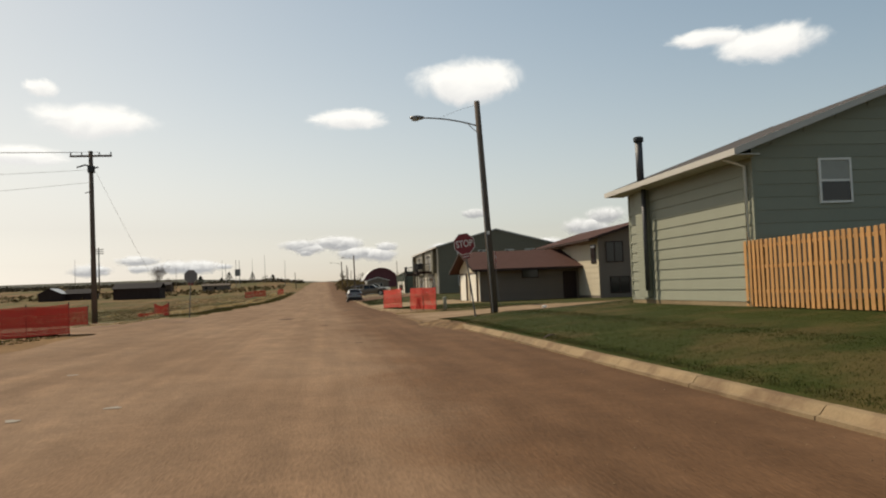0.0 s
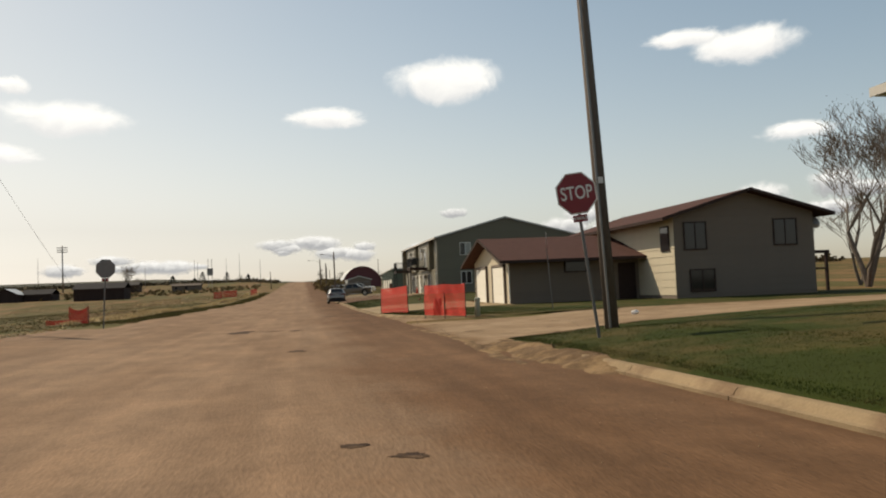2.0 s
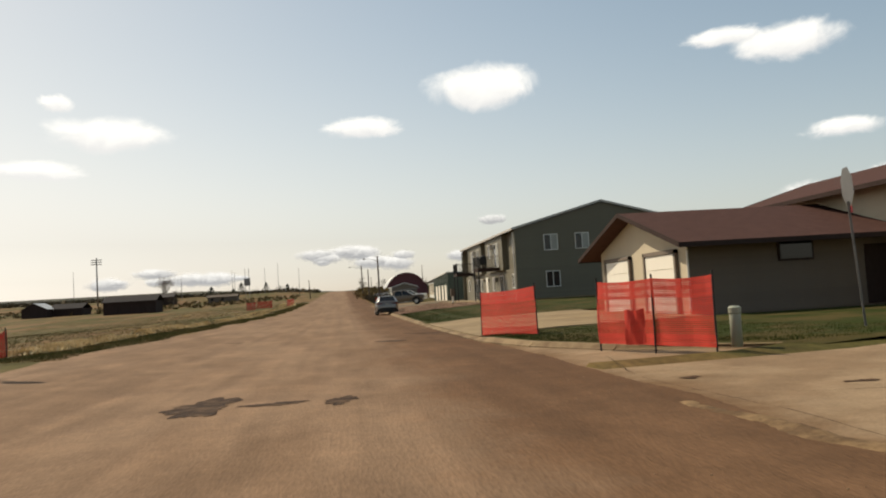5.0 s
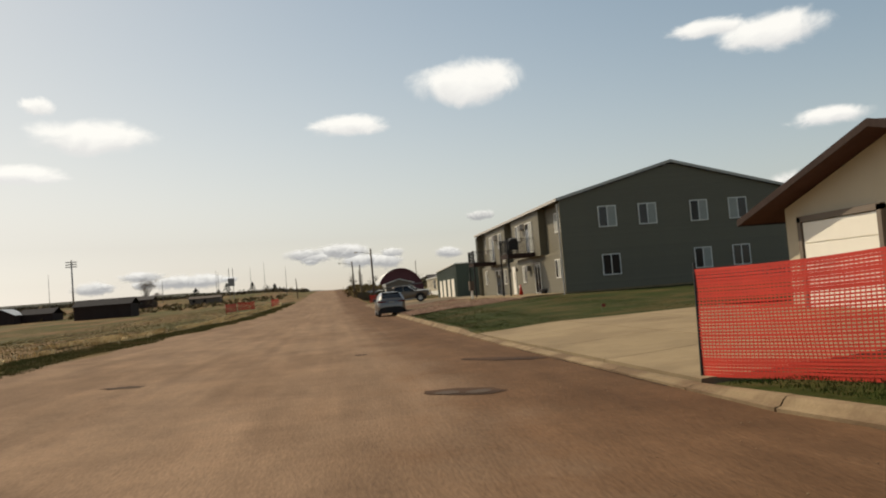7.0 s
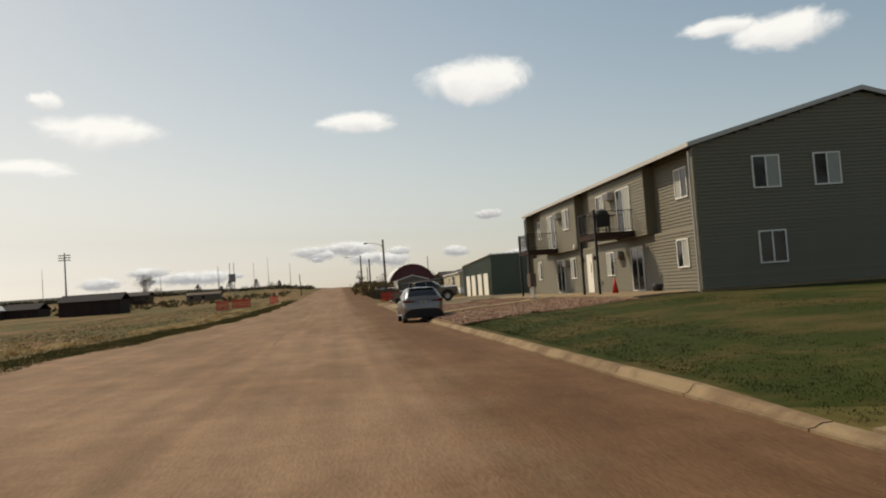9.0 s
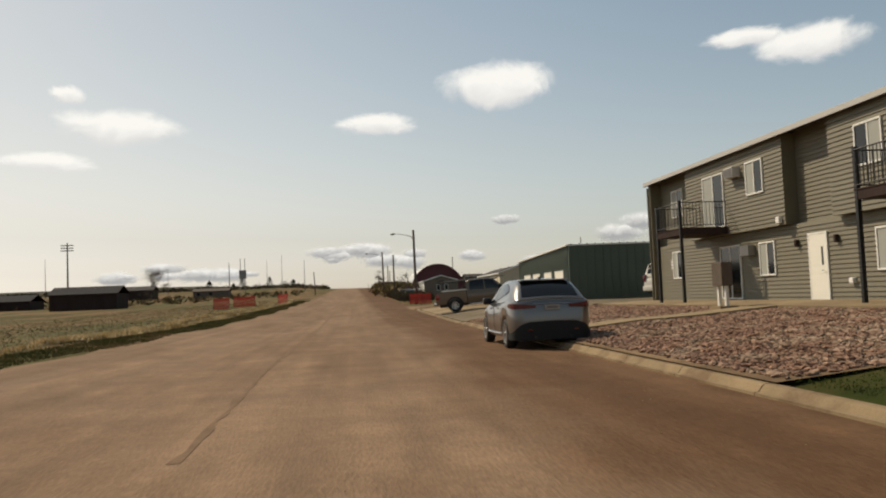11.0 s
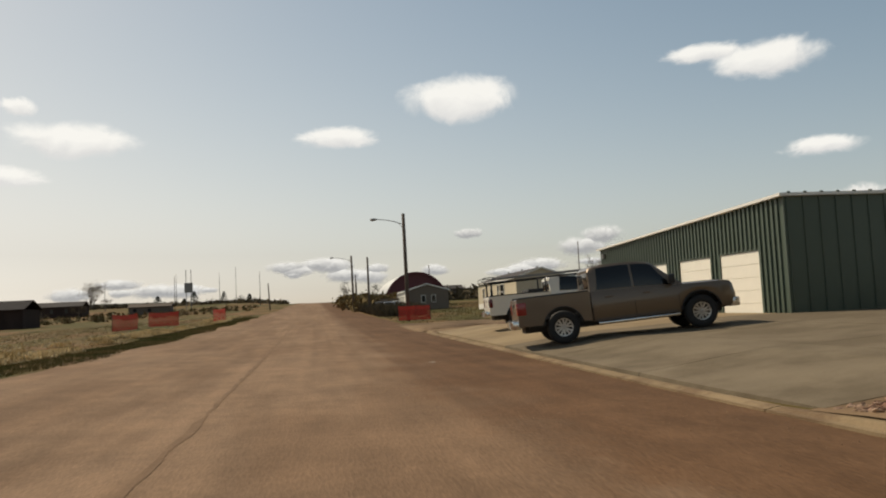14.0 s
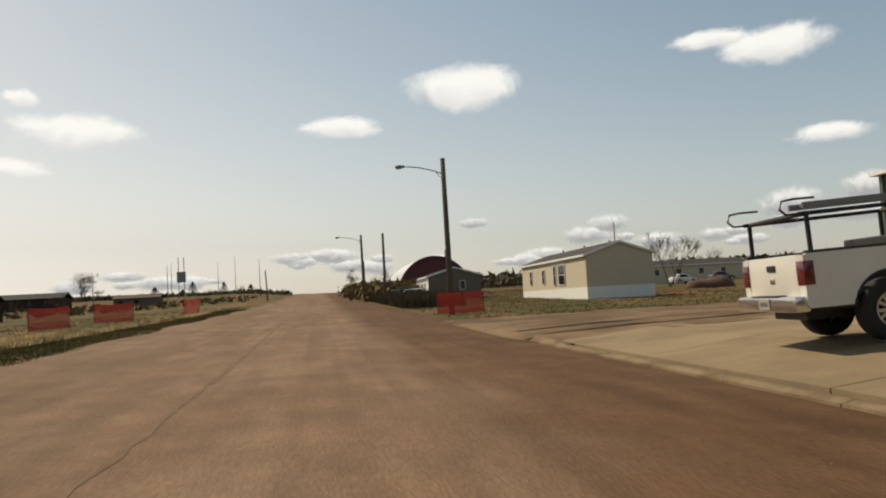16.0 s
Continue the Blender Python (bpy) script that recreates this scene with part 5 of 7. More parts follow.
def wheel(parent, x, y, r, w, out, spokes=5):
    def lathe(profile, n=28):
        bm = bmesh.new()
        rings = [[bm.verts.new((x + q * math.cos(2 * math.pi * k / n), y + out * h, r + q * math.sin(2 * math.pi * k / n))) for k in range(n)] for q, h in profile]
        for a, b in zip(rings, rings[1:]):
            for k in range(n):
                bm.faces.new((a[k], a[(k + 1) % n], b[(k + 1) % n], b[k]))
        return bm
    rim = r * (0.66 if r < 0.36 else 0.54)
    wh = part("wheel", lathe([(rim, -w), (r * 0.93, -w), (r, -w * 0.8), (r, -w * 0.2), (r * 0.94, 0.0), (rim * 1.04, 0.0), (rim, -0.03)]), RUBBER, parent, "black tyre with alloy rim", smooth=True, local=True)
    part("rim", lathe([(rim * 1.03, 0.002), (rim * 0.93, -0.005), (rim * 0.9, -0.06), (rim * 0.3, -0.09), (0.005, -0.09)]), PLASTIC, wh, "dark rim barrel", smooth=True, local=True)
    bm = lathe([(rim * 1.03, -0.002), (rim * 1.03, 0.004), (rim * 0.92, 0.0), (rim * 0.90, -0.03)])
    for k in range(spokes):
        a = 2 * math.pi * k / spokes + 0.3
        for da in (-0.13, 0.13):
            c, s, c2, s2 = math.cos(a), math.sin(a), math.cos(a + da * 1.9), math.sin(a + da * 1.9)
            n1 = Vector((-s, 0, c)) * rim * 0.1
            p0, p1 = Vector((x + c * rim * 0.12, y - out * 0.015, r + s * rim * 0.12)), Vector((x + c2 * rim * 0.95, y - out * 0.008, r + s2 * rim * 0.95))
            q = [p0 - n1, p0 + n1, p1 + n1, p1 - n1]
            f = [bm.verts.new(v) for v in q]
            g_ = [bm.verts.new(v - Vector((0, out * 0.04, 0))) for v in q]
            bm.faces.new(f)
            for i in range(4):
                bm.faces.new((f[i], f[(i + 1) % 4], g_[(i + 1) % 4], g_[i]))
    part("spokes", bm, ALLOY, wh, "bright alloy spokes", local=True)
    part("hub_cap", lathe([(rim * 0.2, -0.03), (rim * 0.2, 0.004), (rim * 0.14, 0.012), (0.004, 0.012)]), ALLOY, wh, smooth=True, local=True)


def smooth_part(name, bm, mat, parent, label="", angle=38):
    ob = part(name, bm, mat, parent, label, smooth=True, local=True)
    ob.data.set_sharp_from_angle(angle=radians(angle))
    return ob


def lower_body(x0, x1, axles, r, belt, width, sill, tuck, arch=1.2, crown=0.03, n=72, floor_cap=True, shoulder=0.80):
    """The painted shell below the windows, with the wheel arches cut out of its lower edge."""
    bm = bmesh.new()
    xs = sorted(set([x0 + (x1 - x0) * k / n for k in range(n + 1)] + [a + s * r * arch * f for a in axles for s in (-1, 1) for f in (1.0, 0.97, 0.9, 0.75, 0.5, 0.25) if x0 < a + s * r * arch * f < x1] + [a for a in axles if x0 < a < x1]))
    rings = []
    for x in xs:
        zt, w = table(belt, x), table(width, x)
        zb = table(sill, x)
        for a in axles:
            R = r * arch
            if abs(x - a) <= R:
                zb = max(zb, r + math.sqrt(max(0, R * R - (x - a) ** 2)))
        zb = min(zb, zt - 0.06)
        h = zt - zb
        zm = table(sill, x) + (zt - table(sill, x)) * shoulder
        lvl = [zb, zb + h * 0.12, zb + h * 0.45, max(zb + h * 0.6, min(zm, zt - 0.05)), zt - 0.012, zt]
        ins = [tuck, 0.015, 0.0, 0.0, 0.05, 0.10]
        half = [(w - i, z) for i, z in zip(ins, lvl)] + [(w * 0.45, zt + crown), (0, zt + crown * 1.15)]
        rings.append([bm.verts.new((x, yy, z)) for yy, z in half] + [bm.verts.new((x, -yy, z)) for yy, z in half[-2::-1]])
    m = len(rings[0])
    for a, b in zip(rings, rings[1:]):
        for k in range(m - 1):
            bm.faces.new((a[k], a[k + 1], b[k + 1], b[k]))
    bm.faces.new(rings[0])
    bm.faces.new(rings[-1][::-1])
    return bm


class Cab:
    """The shell round the windows: belt below, roof above; ends may slope."""

    def __init__(self, xs, belt, roof, wb, wr, crown=0.035):
        self.xs, self.belt, self.roof, self.wb, self.wr, self.crown = xs, belt, roof, wb, wr, crown

    def side(self, x, v, s, off=0.0):
        zb, zr = table(self.belt, x), table(self.roof, x)
        wb, wr = table(self.wb, x), table(self.wr, x)
        bow = 0.03 * math.sin(math.pi * v)
        return Vector((x, s * (wb + (wr - wb) * v + bow + off), zb + (zr - zb) * v + off * 0.35))

    def top(self, x, u, off=0.0):
        zr, wr = table(self.roof, x), table(self.wr, x)
        return Vector((x, wr * u, zr + self.crown * (1 - u * u) + off))

    def shell(self):
        bm = bmesh.new()
        rings = []
        for x in self.xs:
            half = [self.side(x, v, 1) for v in (0, 0.3, 0.65, 0.92)] + [self.top(x, u) for u in (0.94, 0.7, 0.35)]
            rings.append([bm.verts.new(p) for p in half] + [bm.verts.new(self.top(x, 0))] + [bm.verts.new((p.x, -p.y, p.z)) for p in half[::-1]])
        for a, b in zip(rings, rings[1:]):
            for k in range(len(a) - 1):
                bm.faces.new((a[k], a[k + 1], b[k + 1], b[k]))
        bm.faces.new(rings[0])
        bm.faces.new(rings[-1][::-1])
        return bm

    def side_glass(self, xb0, xb1, xt0, xt1, s, v0=0.1, v1=0.86, off=0.008, rear=None, rise=0.0):
        bm = bmesh.new()
        rows = []
        for j in range(9):
            v = v0 + (v1 - v0) * j / 8
            f = j / 8
            a, b = (table(rear, f) if rear else xb0 + (xt0 - xb0) * f), xb1 + (xt1 - xb1) * f
            rows.append([bm.verts.new(self.side(a + (b - a) * k / 8, v + rise * (1 - k / 8) * (1 - f), s, off)) for k in range(9)])
        for a, b in zip(rows, rows[1:]):
            for k in range(8):
                bm.faces.new((a[k], a[k + 1], b[k + 1], b[k]))
        return bm

    def end_glass(self, x0, x1, u=0.86, off=0.012):
        bm = bmesh.new()
        rows = [[bm.verts.new(self.top(x0 + (x1 - x0) * j / 6, -u + 2 * u * k / 10, off)) for k in range(11)] for j in range(7)]
        for a, b in zip(rows, rows[1:]):
            for k in range(10):
                bm.faces.new((a[k], a[k + 1], b[k + 1], b[k]))
        return bm


def hatchback(at, turn, paint, label, name="hatchback", scale=1.0):
    car = thing(name, at, label, "car", turn=turn)
    car.matrix_basis = pose(*at, 0, 0, turn) @ Matrix.Scale(scale, 4)
    L = 4.46
    ax = (0.86, 3.56)
    belt = ((0.0, 0.90), (0.05, 1.0), (0.2, 1.05), (0.6, 1.05), (1.5, 1.0), (3.0, 0.95), (3.3, 0.92), (4.0, 0.80), (4.3, 0.66), (4.46, 0.52))
    width = ((0, 0.66), (0.03, 0.735), (0.08, 0.795), (0.16, 0.84), (0.3, 0.875), (0.5, 0.895), (0.9, 0.905), (2.2, 0.885), (3.5, 0.89), (3.9, 0.83), (4.2, 0.70), (4.36, 0.55), (4.46, 0.36))
    sill = ((0, 0.26), (0.12, 0.25), (0.3, 0.25), (0.5, 0.25), (1.2, 0.22), (3.2, 0.22), (4.1, 0.24), (4.46, 0.32))
    body = smooth_part("body", lower_body(0, L, ax, 0.325, belt, width, sill, 0.07, arch=1.14, shoulder=0.88), paint, car, "silver painted body")
    cab = Cab([0.12, 0.2, 0.3, 0.4, 0.5, 0.6, 0.7, 0.8, 0.92, 1.1, 1.3, 1.8, 2.2, 2.45, 2.7, 2.95, 3.2, 3.42], ((0.1, 1.0), (0.6, 1.03), (1.5, 0.99), (3.0, 0.94), (3.42, 0.90)),
              ((0.12, 1.06), (0.2, 1.12), (0.3, 1.20), (0.4, 1.275), (0.5, 1.34), (0.6, 1.39), (0.7, 1.425), (0.8, 1.445), (0.92, 1.46), (1.3, 1.49), (1.8, 1.495), (2.2, 1.47), (2.45, 1.415), (2.7, 1.31), (2.95, 1.16), (3.2, 1.02), (3.42, 0.91)),
              ((0.1, 0.74), (0.3, 0.81), (0.6, 0.85), (1.0, 0.87), (2.8, 0.86), (3.42, 0.78)), ((0.1, 0.69), (0.3, 0.645), (0.6, 0.60), (0.9, 0.595), (1.5, 0.61), (2.4, 0.60), (3.42, 0.68)))
    smooth_part("greenhouse", cab.shell(), paint, car, "silver roof and pillars")
    for s in (1, -1):
        smooth_part("side_window", cab.side_glass(0.86, 2.08, 1.14, 1.98, s, rear=((0, 1.12), (0.25, 0.92), (0.4, 0.86), (0.55, 0.92), (0.8, 1.1), (1, 1.36)), rise=0.22), CARGLASS, car, "dark side window")
        smooth_part("side_window", cab.side_glass(2.14, 3.14, 2.04, 2.52, s), CARGLASS, car, "dark side window")
        mir = smooth_part("mirror", boxes((2.82, 3.02, s * 0.92 - 0.1, s * 0.92 + 0.1, 0.96, 1.12), bevel=0.05), BLACK, car, "black door mirror")
        for xh in (1.45, 2.4):
            smooth_part("door_handle", boxes((xh, xh + 0.2, s * 0.893 - 0.02, s * 0.893 + 0.02, 0.86, 0.895), bevel=0.012), paint, body)
        for xa, xb in ((1.25, 1.25), (2.16, 2.16), (3.12, 3.2)):
            part("door_seam", tubed([(xa, s * 0.895, 0.34), (xa, s * 0.9, 0.6), (xb, s * 0.885, 0.92)], 0.004, 4), BLACK, body, local=True)
        part("sill_trim", tubed([(1.28, s * 0.885, 0.31), (2.2, s * 0.885, 0.30), (3.12, s * 0.885, 0.32)], 0.016, 6), CHROME, body, local=True)
        bm = bmesh.new()
        rows = []
        for j in range(4):
            pts = []
            for k in range(15):
                u = k / 14
                tall = table(((0, 0.03), (0.3, 0.06), (0.6, 0.078), (0.85, 0.06), (1, 0.012)), u)
                if u < 0.35:
                    xx, yy = -0.014, 0.36 + (0.66 - 0.36) * u / 0.35
                else:
                    xx = 0.40 * ((u - 0.35) / 0.65) ** 1.4
                    yy = table(width, xx) + 0.014
                    xx -= 0.014 * (1 - (u - 0.35) / 0.65)
                pts.append(bm.verts.new((xx, s * yy, 0.905 + 0.03 * u + tall * 0.78 * (j / 1.5 - 1))))
            rows.append(pts)
        for a, b in zip(rows, rows[1:]):
            for k in range(14):
                bm.faces.new((a[k], a[k + 1], b[k + 1], b[k]))
        smooth_part("tail_lamp", bm, REDLENS, car, "red wrap-round tail lamp")
        smooth_part("head_lamp", boxes((3.92, 4.18, s * 0.60 - 0.12, s * 0.60 + 0.12, 0.60, 0.73), bevel=0.05), CARGLASS, car, "clear head lamp")
        for x in ax:
            wheel(car, x, s * 0.885, 0.325, 0.21, s, 5)
    smooth_part("rear_window", cab.end_glass(0.17, 0.74, 0.92), CARGLASS, car, "dark rear window")
    smooth_part("windscreen", cab.end_glass(2.50, 3.36, 0.9), CARGLASS, car, "windscreen")
    smooth_part("spoiler", boxes((0.56, 0.95, -0.54, 0.54, 1.462, 1.492), bevel=0.012), paint, body)
    bm = bmesh.new()
    plan = [(x_, table(width, x_)) for x_ in (0.42, 0.34, 0.26, 0.18, 0.12, 0.07, 0.03)] + [(0.0, y_) for y_ in (0.66, 0.5, 0.3, 0.15, 0)]
    plan = plan + [(x_, -y_) for x_, y_ in plan[-2::-1]]
    rows = []
    for f in (0, 0.3, 0.7, 1.0):
        ring = []
        for x_, y_ in plan:
            top = table(((0, 0.60), (0.5, 0.585), (0.7, 0.52), (0.86, 0.34)), abs(y_))
            nx, ny = (-0.02, 0.0) if abs(y_) < 0.64 else (-0.006, 0.016 * (1 if y_ > 0 else -1))
            inset = 0.012 * (1 - f) ** 2
            ring.append(bm.verts.new((x_ + nx + inset, y_ + ny - inset * (1 if y_ > 0 else -1) * (abs(y_) > 0.5), 0.20 + (top - 0.20) * f)))
        rows.append(ring)
    for a, b in zip(rows, rows[1:]):
        for k in range(len(a) - 1):
            bm.faces.new((a[k], a[k + 1], b[k + 1], b[k]))
    smooth_part("rear_bumper", bm, BUMPER, car, "black lower rear bumper")
    for s in (1, -1):
        part("reflector", boxes((-0.045, -0.018, s * 0.5 - 0.05, s * 0.5 + 0.05, 0.40, 0.43)), REDLENS, car, "small red reflector", local=True)
        part("exhaust_tip", tubed([(-0.04, s * 0.38, 0.25), (0.25, s * 0.38, 0.26)], 0.035, 10), PLASTIC, car, "round exhaust tip", local=True)
    part("fuel_cap", tubed([(0.62, 0.886, 0.80), (0.62, 0.903, 0.80)], 0.085, 20), paint, body, local=True)
    plate = part("licence_plate", boxes((-0.03, 0.0, -0.16, 0.16, 0.83, 0.935)), PLATE, car, "pale licence plate", local=True)
    part("lettering_bar", boxes((-0.033, -0.03, -0.12, 0.12, 0.86, 0.91)), SIGNBACK, plate, local=True)
    part("trim_strip", tubed([(-0.005, -0.42, 0.955), (-0.03, 0, 0.97), (-0.005, 0.42, 0.955)], 0.008, 6), CHROME, car, "bright hatch trim", local=True)
    part("aerial", boxes((1.02, 1.16, -0.02, 0.02, 1.49, 1.56), bevel=0.008), BLACK, car, "roof aerial fin", local=True)
    part("underbody", boxes((0.3, 4.1, -0.72, 0.72, 0.22, 0.42)), BUMPER, car, "dark underbody", local=True)
    return car


def pickup(at, turn, tilt, paint, label, crew=True, rack=False, scale=1.0):
    car = thing("pickup_truck", at, label, "pickup truck", turn=turn)
    car.matrix_basis = pose(*at, 0, -tilt, turn) @ Matrix.Scale(scale, 4)
    wb_ = 3.68
    RA = 1.18
    ax = (RA, RA + wb_)
    L = RA + wb_ + 0.98
    r = 0.435
    cx0 = 1.98 if crew else 2.46
    w = 0.985
    # cab and nose
    belt = ((cx0, 1.28), (cx0 + 1.6, 1.27), (4.0, 1.25), (4.35, 1.22), (5.0, 1.20), (5.45, 1.19), (5.7, 1.16), (5.79, 1.08), (L, 0.88))
    width = ((cx0, w), (5.0, w), (5.5, w - 0.02), (5.72, w - 0.06), (L, w - 0.16))
    sill = ((cx0, 0.48), (4.0, 0.48), (5.4, 0.46), (L, 0.5))
    body = smooth_part("body", lower_body(cx0, L, ax[1:], r, belt, width, sill, 0.06, arch=1.22), paint, car, "painted cab and bonnet")
    if crew:
        xs = [cx0, cx0 + 0.06, cx0 + 0.2, cx0 + 0.5, 2.9, 3.3, 3.6, 3.75, 4.0, 4.25, 4.45]
        roof = ((cx0, 1.84), (cx0 + 0.06, 1.915), (cx0 + 0.2, 1.945), (cx0 + 0.5, 1.96), (2.9, 1.965), (3.3, 1.945), (3.6, 1.90), (3.75, 1.82), (4.0, 1.60), (4.25, 1.40), (4.45, 1.24))
    else:
        xs = [cx0, cx0 + 0.06, cx0 + 0.2, cx0 + 0.4, 3.2, 3.45, 3.65, 3.85, 4.1, 4.3, 4.5]
        roof = ((cx0, 1.78), (cx0 + 0.06, 1.86), (cx0 + 0.2, 1.90), (cx0 + 0.4, 1.92), (3.2, 1.91), (3.45, 1.88), (3.65, 1.80), (3.85, 1.66), (4.1, 1.47), (4.3, 1.34), (4.5, 1.23))
    cab = Cab(xs, ((cx0, 1.27), (4.5, 1.21)), roof, ((cx0, 0.93), (4.5, 0.90)), ((cx0, 0.79), (4.0, 0.78), (4.5, 0.84)), crown=0.02)
    smooth_part("greenhouse", cab.shell(), paint, car, "painted roof and pillars")
    for s in (1, -1):
        if crew:
            smooth_part("side_window", cab.side_glass(2.16, 3.10, 2.22, 3.08, s, 0.06, 0.9), CARGLASS, car, "dark side window")
            smooth_part("side_window", cab.side_glass(3.17, 4.26, 3.15, 3.70, s, 0.06, 0.9), CARGLASS, car, "dark side window")
            seams = (cx0 + 0.02, 3.13, 4.3)
        else:
            smooth_part("side_window", cab.side_glass(2.82, 4.26, 2.88, 3.66, s, 0.06, 0.9), CARGLASS, car, "dark side window")
            seams = (2.75, 4.3)
        for xa in seams:
            part("door_seam", tubed([(xa, s * (w + 0.0), 0.52), (xa, s * (w + 0.002), 0.9), (xa, s * (w - 0.045), 1.24)], 0.006, 4), BLACK, body, local=True)
        for xh in ((2.35, 3.35) if crew else (2.9,)):
            smooth_part("door_handle", boxes((xh, xh + 0.2, s * (w + 0.01) - 0.02, s * (w + 0.01) + 0.02, 1.08, 1.13), bevel=0.012), paint if crew else PLASTIC, body)
        mir = smooth_part("mirror", boxes((4.02, 4.2, s * 1.10 - 0.11, s * 1.10 + 0.11, 1.25, 1.50), bevel=0.05), BLACK, car, "black door mirror")
        # bed side with its wheel arch
        out = [(0.03, 0.55)]
        R = r * 1.22
        z_arc = 0.55
        n0 = math.sqrt(max(0.0, R * R - (z_arc - r) ** 2))
        out += [(RA - n0 + 0 * k, z_arc) for k in (0,)]
        a0 = math.acos(n0 / R)
        out += [(RA - R * math.cos(a0 + (math.pi - 2 * a0) * k / 14), r + R * math.sin(a0 + (math.pi - 2 * a0) * k / 14)) for k in range(1, 14)]
        out += [(RA + n0, z_arc), (cx0 - 0.025, 0.52), (cx0 - 0.025, 1.27), (cx0 - 0.05, 1.30), (0.08, 1.31), (0.03, 1.28)]
        a, b = sorted((s * w, s * (w - 0.08)))
        bed = part("bed_side", prism(out, "y", a, b), paint, car, "painted bed side", local=True)
        part("bed_rail", boxes((0.05, cx0 - 0.05, a - 0.004, b + 0.004, 1.295, 1.335), bevel=0.01), PLASTIC, bed, "black bed rail cap", local=True)
        # arch lip
        for xc in ax:
            lip = [(xc - R * 1.02 * math.cos(t_), s * (w + 0.006), r + R * 1.02 * math.sin(t_)) for t_ in [0.15 + (math.pi - 0.3) * k / 16 for k in range(17)]]
            if s == 1:
                part("wheel_well", prism([(xc + R * 0.97 * math.cos(math.pi * k / 14), r + 0.08 + R * 0.9 * math.sin(math.pi * k / 14)) for k in range(15)], "y", -(w - 0.28), w - 0.28), BLACK, car, "dark wheel well", local=True)
            part("arch_lip", tubed(lip, 0.018, 6), PLASTIC, car, "wheel arch lip", local=True, smooth=True)
            wheel(car, xc, s * (w - 0.02), r, 0.27, s, 6)
        smooth_part("tail_lamp", boxes((-0.015, 0.24 if crew else 0.14, s * (w - 0.10) - 0.11, s * (w - 0.10) + 0.115, 0.86, 1.20), bevel=0.025), REDLAMP if crew else REDLENS, car, "red tail lamp")
        smooth_part("head_lamp", boxes((L - 0.32, L - 0.08, s * 0.72 - 0.16, s * 0.72 + 0.16, 0.82, 1.02), bevel=0.05), CURTAIN, car, "clear head lamp")
        if crew:
            smooth_part("running_board", boxes((cx0 + 0.1, 4.25, s * 1.0 - 0.09, s * 1.0 + 0.09, 0.40, 0.46), bevel=0.02), CHROME, car, "bright running board")
        else:
            part("door_sign", boxes((3.2, 3.85, s * (w + 0.004) - 0.003, s * (w + 0.004) + 0.003, 0.88, 1.0)), SIGNBACK, body, "faded company panel on the door", local=True)
            part("lettering_bar", boxes((3.2, 3.85, s * (w + 0.004) - 0.003, s * (w + 0.004) + 0.003, 1.03, 1.10)), CLOTH, body, "red lettering bar", local=True)
    gate = smooth_part("tailgate", boxes((0.0, 0.07, -(w - 0.2), w - 0.2, 0.62, 1.29), bevel=0.02), paint, car, "painted tailgate")
    smooth_part("tailgate_handle", boxes((-0.02, 0.0, -0.13, 0.13, 1.08, 1.17), bevel=0.01), BLACK, gate)
    smooth_part("badge", boxes((-0.012, 0.0, -0.07, 0.07, 0.90, 0.98), bevel=0.01), CHROME, gate, "small bright badge")
    for e0, e1 in ((-w + 0.005, -(w - 0.19)), (w - 0.19, w - 0.005)):
        part("tail_edge", boxes((0.0, 0.07, e0, e1, 0.58, 1.28)), paint, car, local=True)
    part("bed_floor", boxes((0.07, cx0 - 0.05, -(w - 0.1), w - 0.1, 0.68, 0.76), (cx0 - 0.06, cx0 - 0.02, -(w - 0.02), w - 0.02, 0.66, 1.28)), PLASTIC, car, "dark bed liner", local=True)
    smooth_part("rear_bumper", boxes((-0.16, 0.05, -0.95, 0.95, 0.50, 0.72), bevel=0.03), CHROME, car, "chrome rear bumper")
    part("bumper_step", boxes((-0.17, -0.02, -0.42, 0.42, 0.715, 0.735)), PLASTIC, car, local=True)
    plate = part("licence_plate", boxes((-0.175, -0.16, -0.17, 0.17, 0.54, 0.69)), PLATE, car, "pale licence plate", local=True)
    part("lettering_bar", boxes((-0.178, -0.175, -0.12, 0.12, 0.585, 0.645)), SIGNBACK, plate, local=True)
    smooth_part("front_bumper", boxes((L - 0.16, L + 0.08, -0.9, 0.9, 0.46, 0.70), bevel=0.05), CHROME, car, "chrome front bumper")
    smooth_part("rear_window", boxes((cx0 - 0.008, cx0 + 0.035, -0.70, 0.70, 1.36, 1.79 if crew else 1.73), bevel=0.01), CARGLASS, car, "dark rear cab window")
    smooth_part("windscreen", cab.end_glass(xs[-4] + 0.02, xs[-1] - 0.03, 0.9), CARGLASS, car, "windscreen")
    part("underbody", boxes((0.2, L - 0.3, -0.5, 0.5, 0.36, 0.6), (0.3, L - 0.4, -0.85, 0.85, 0.50, 0.62)), PLASTIC, car, "dark chassis", local=True)
    part("axle", tubed([(RA, -0.8, r), (RA, -0.15, r), (RA, 0.15, r), (RA, 0.8, r)], [0.06, 0.07, 0.13, 0.06], 10), PLASTIC, car, local=True)
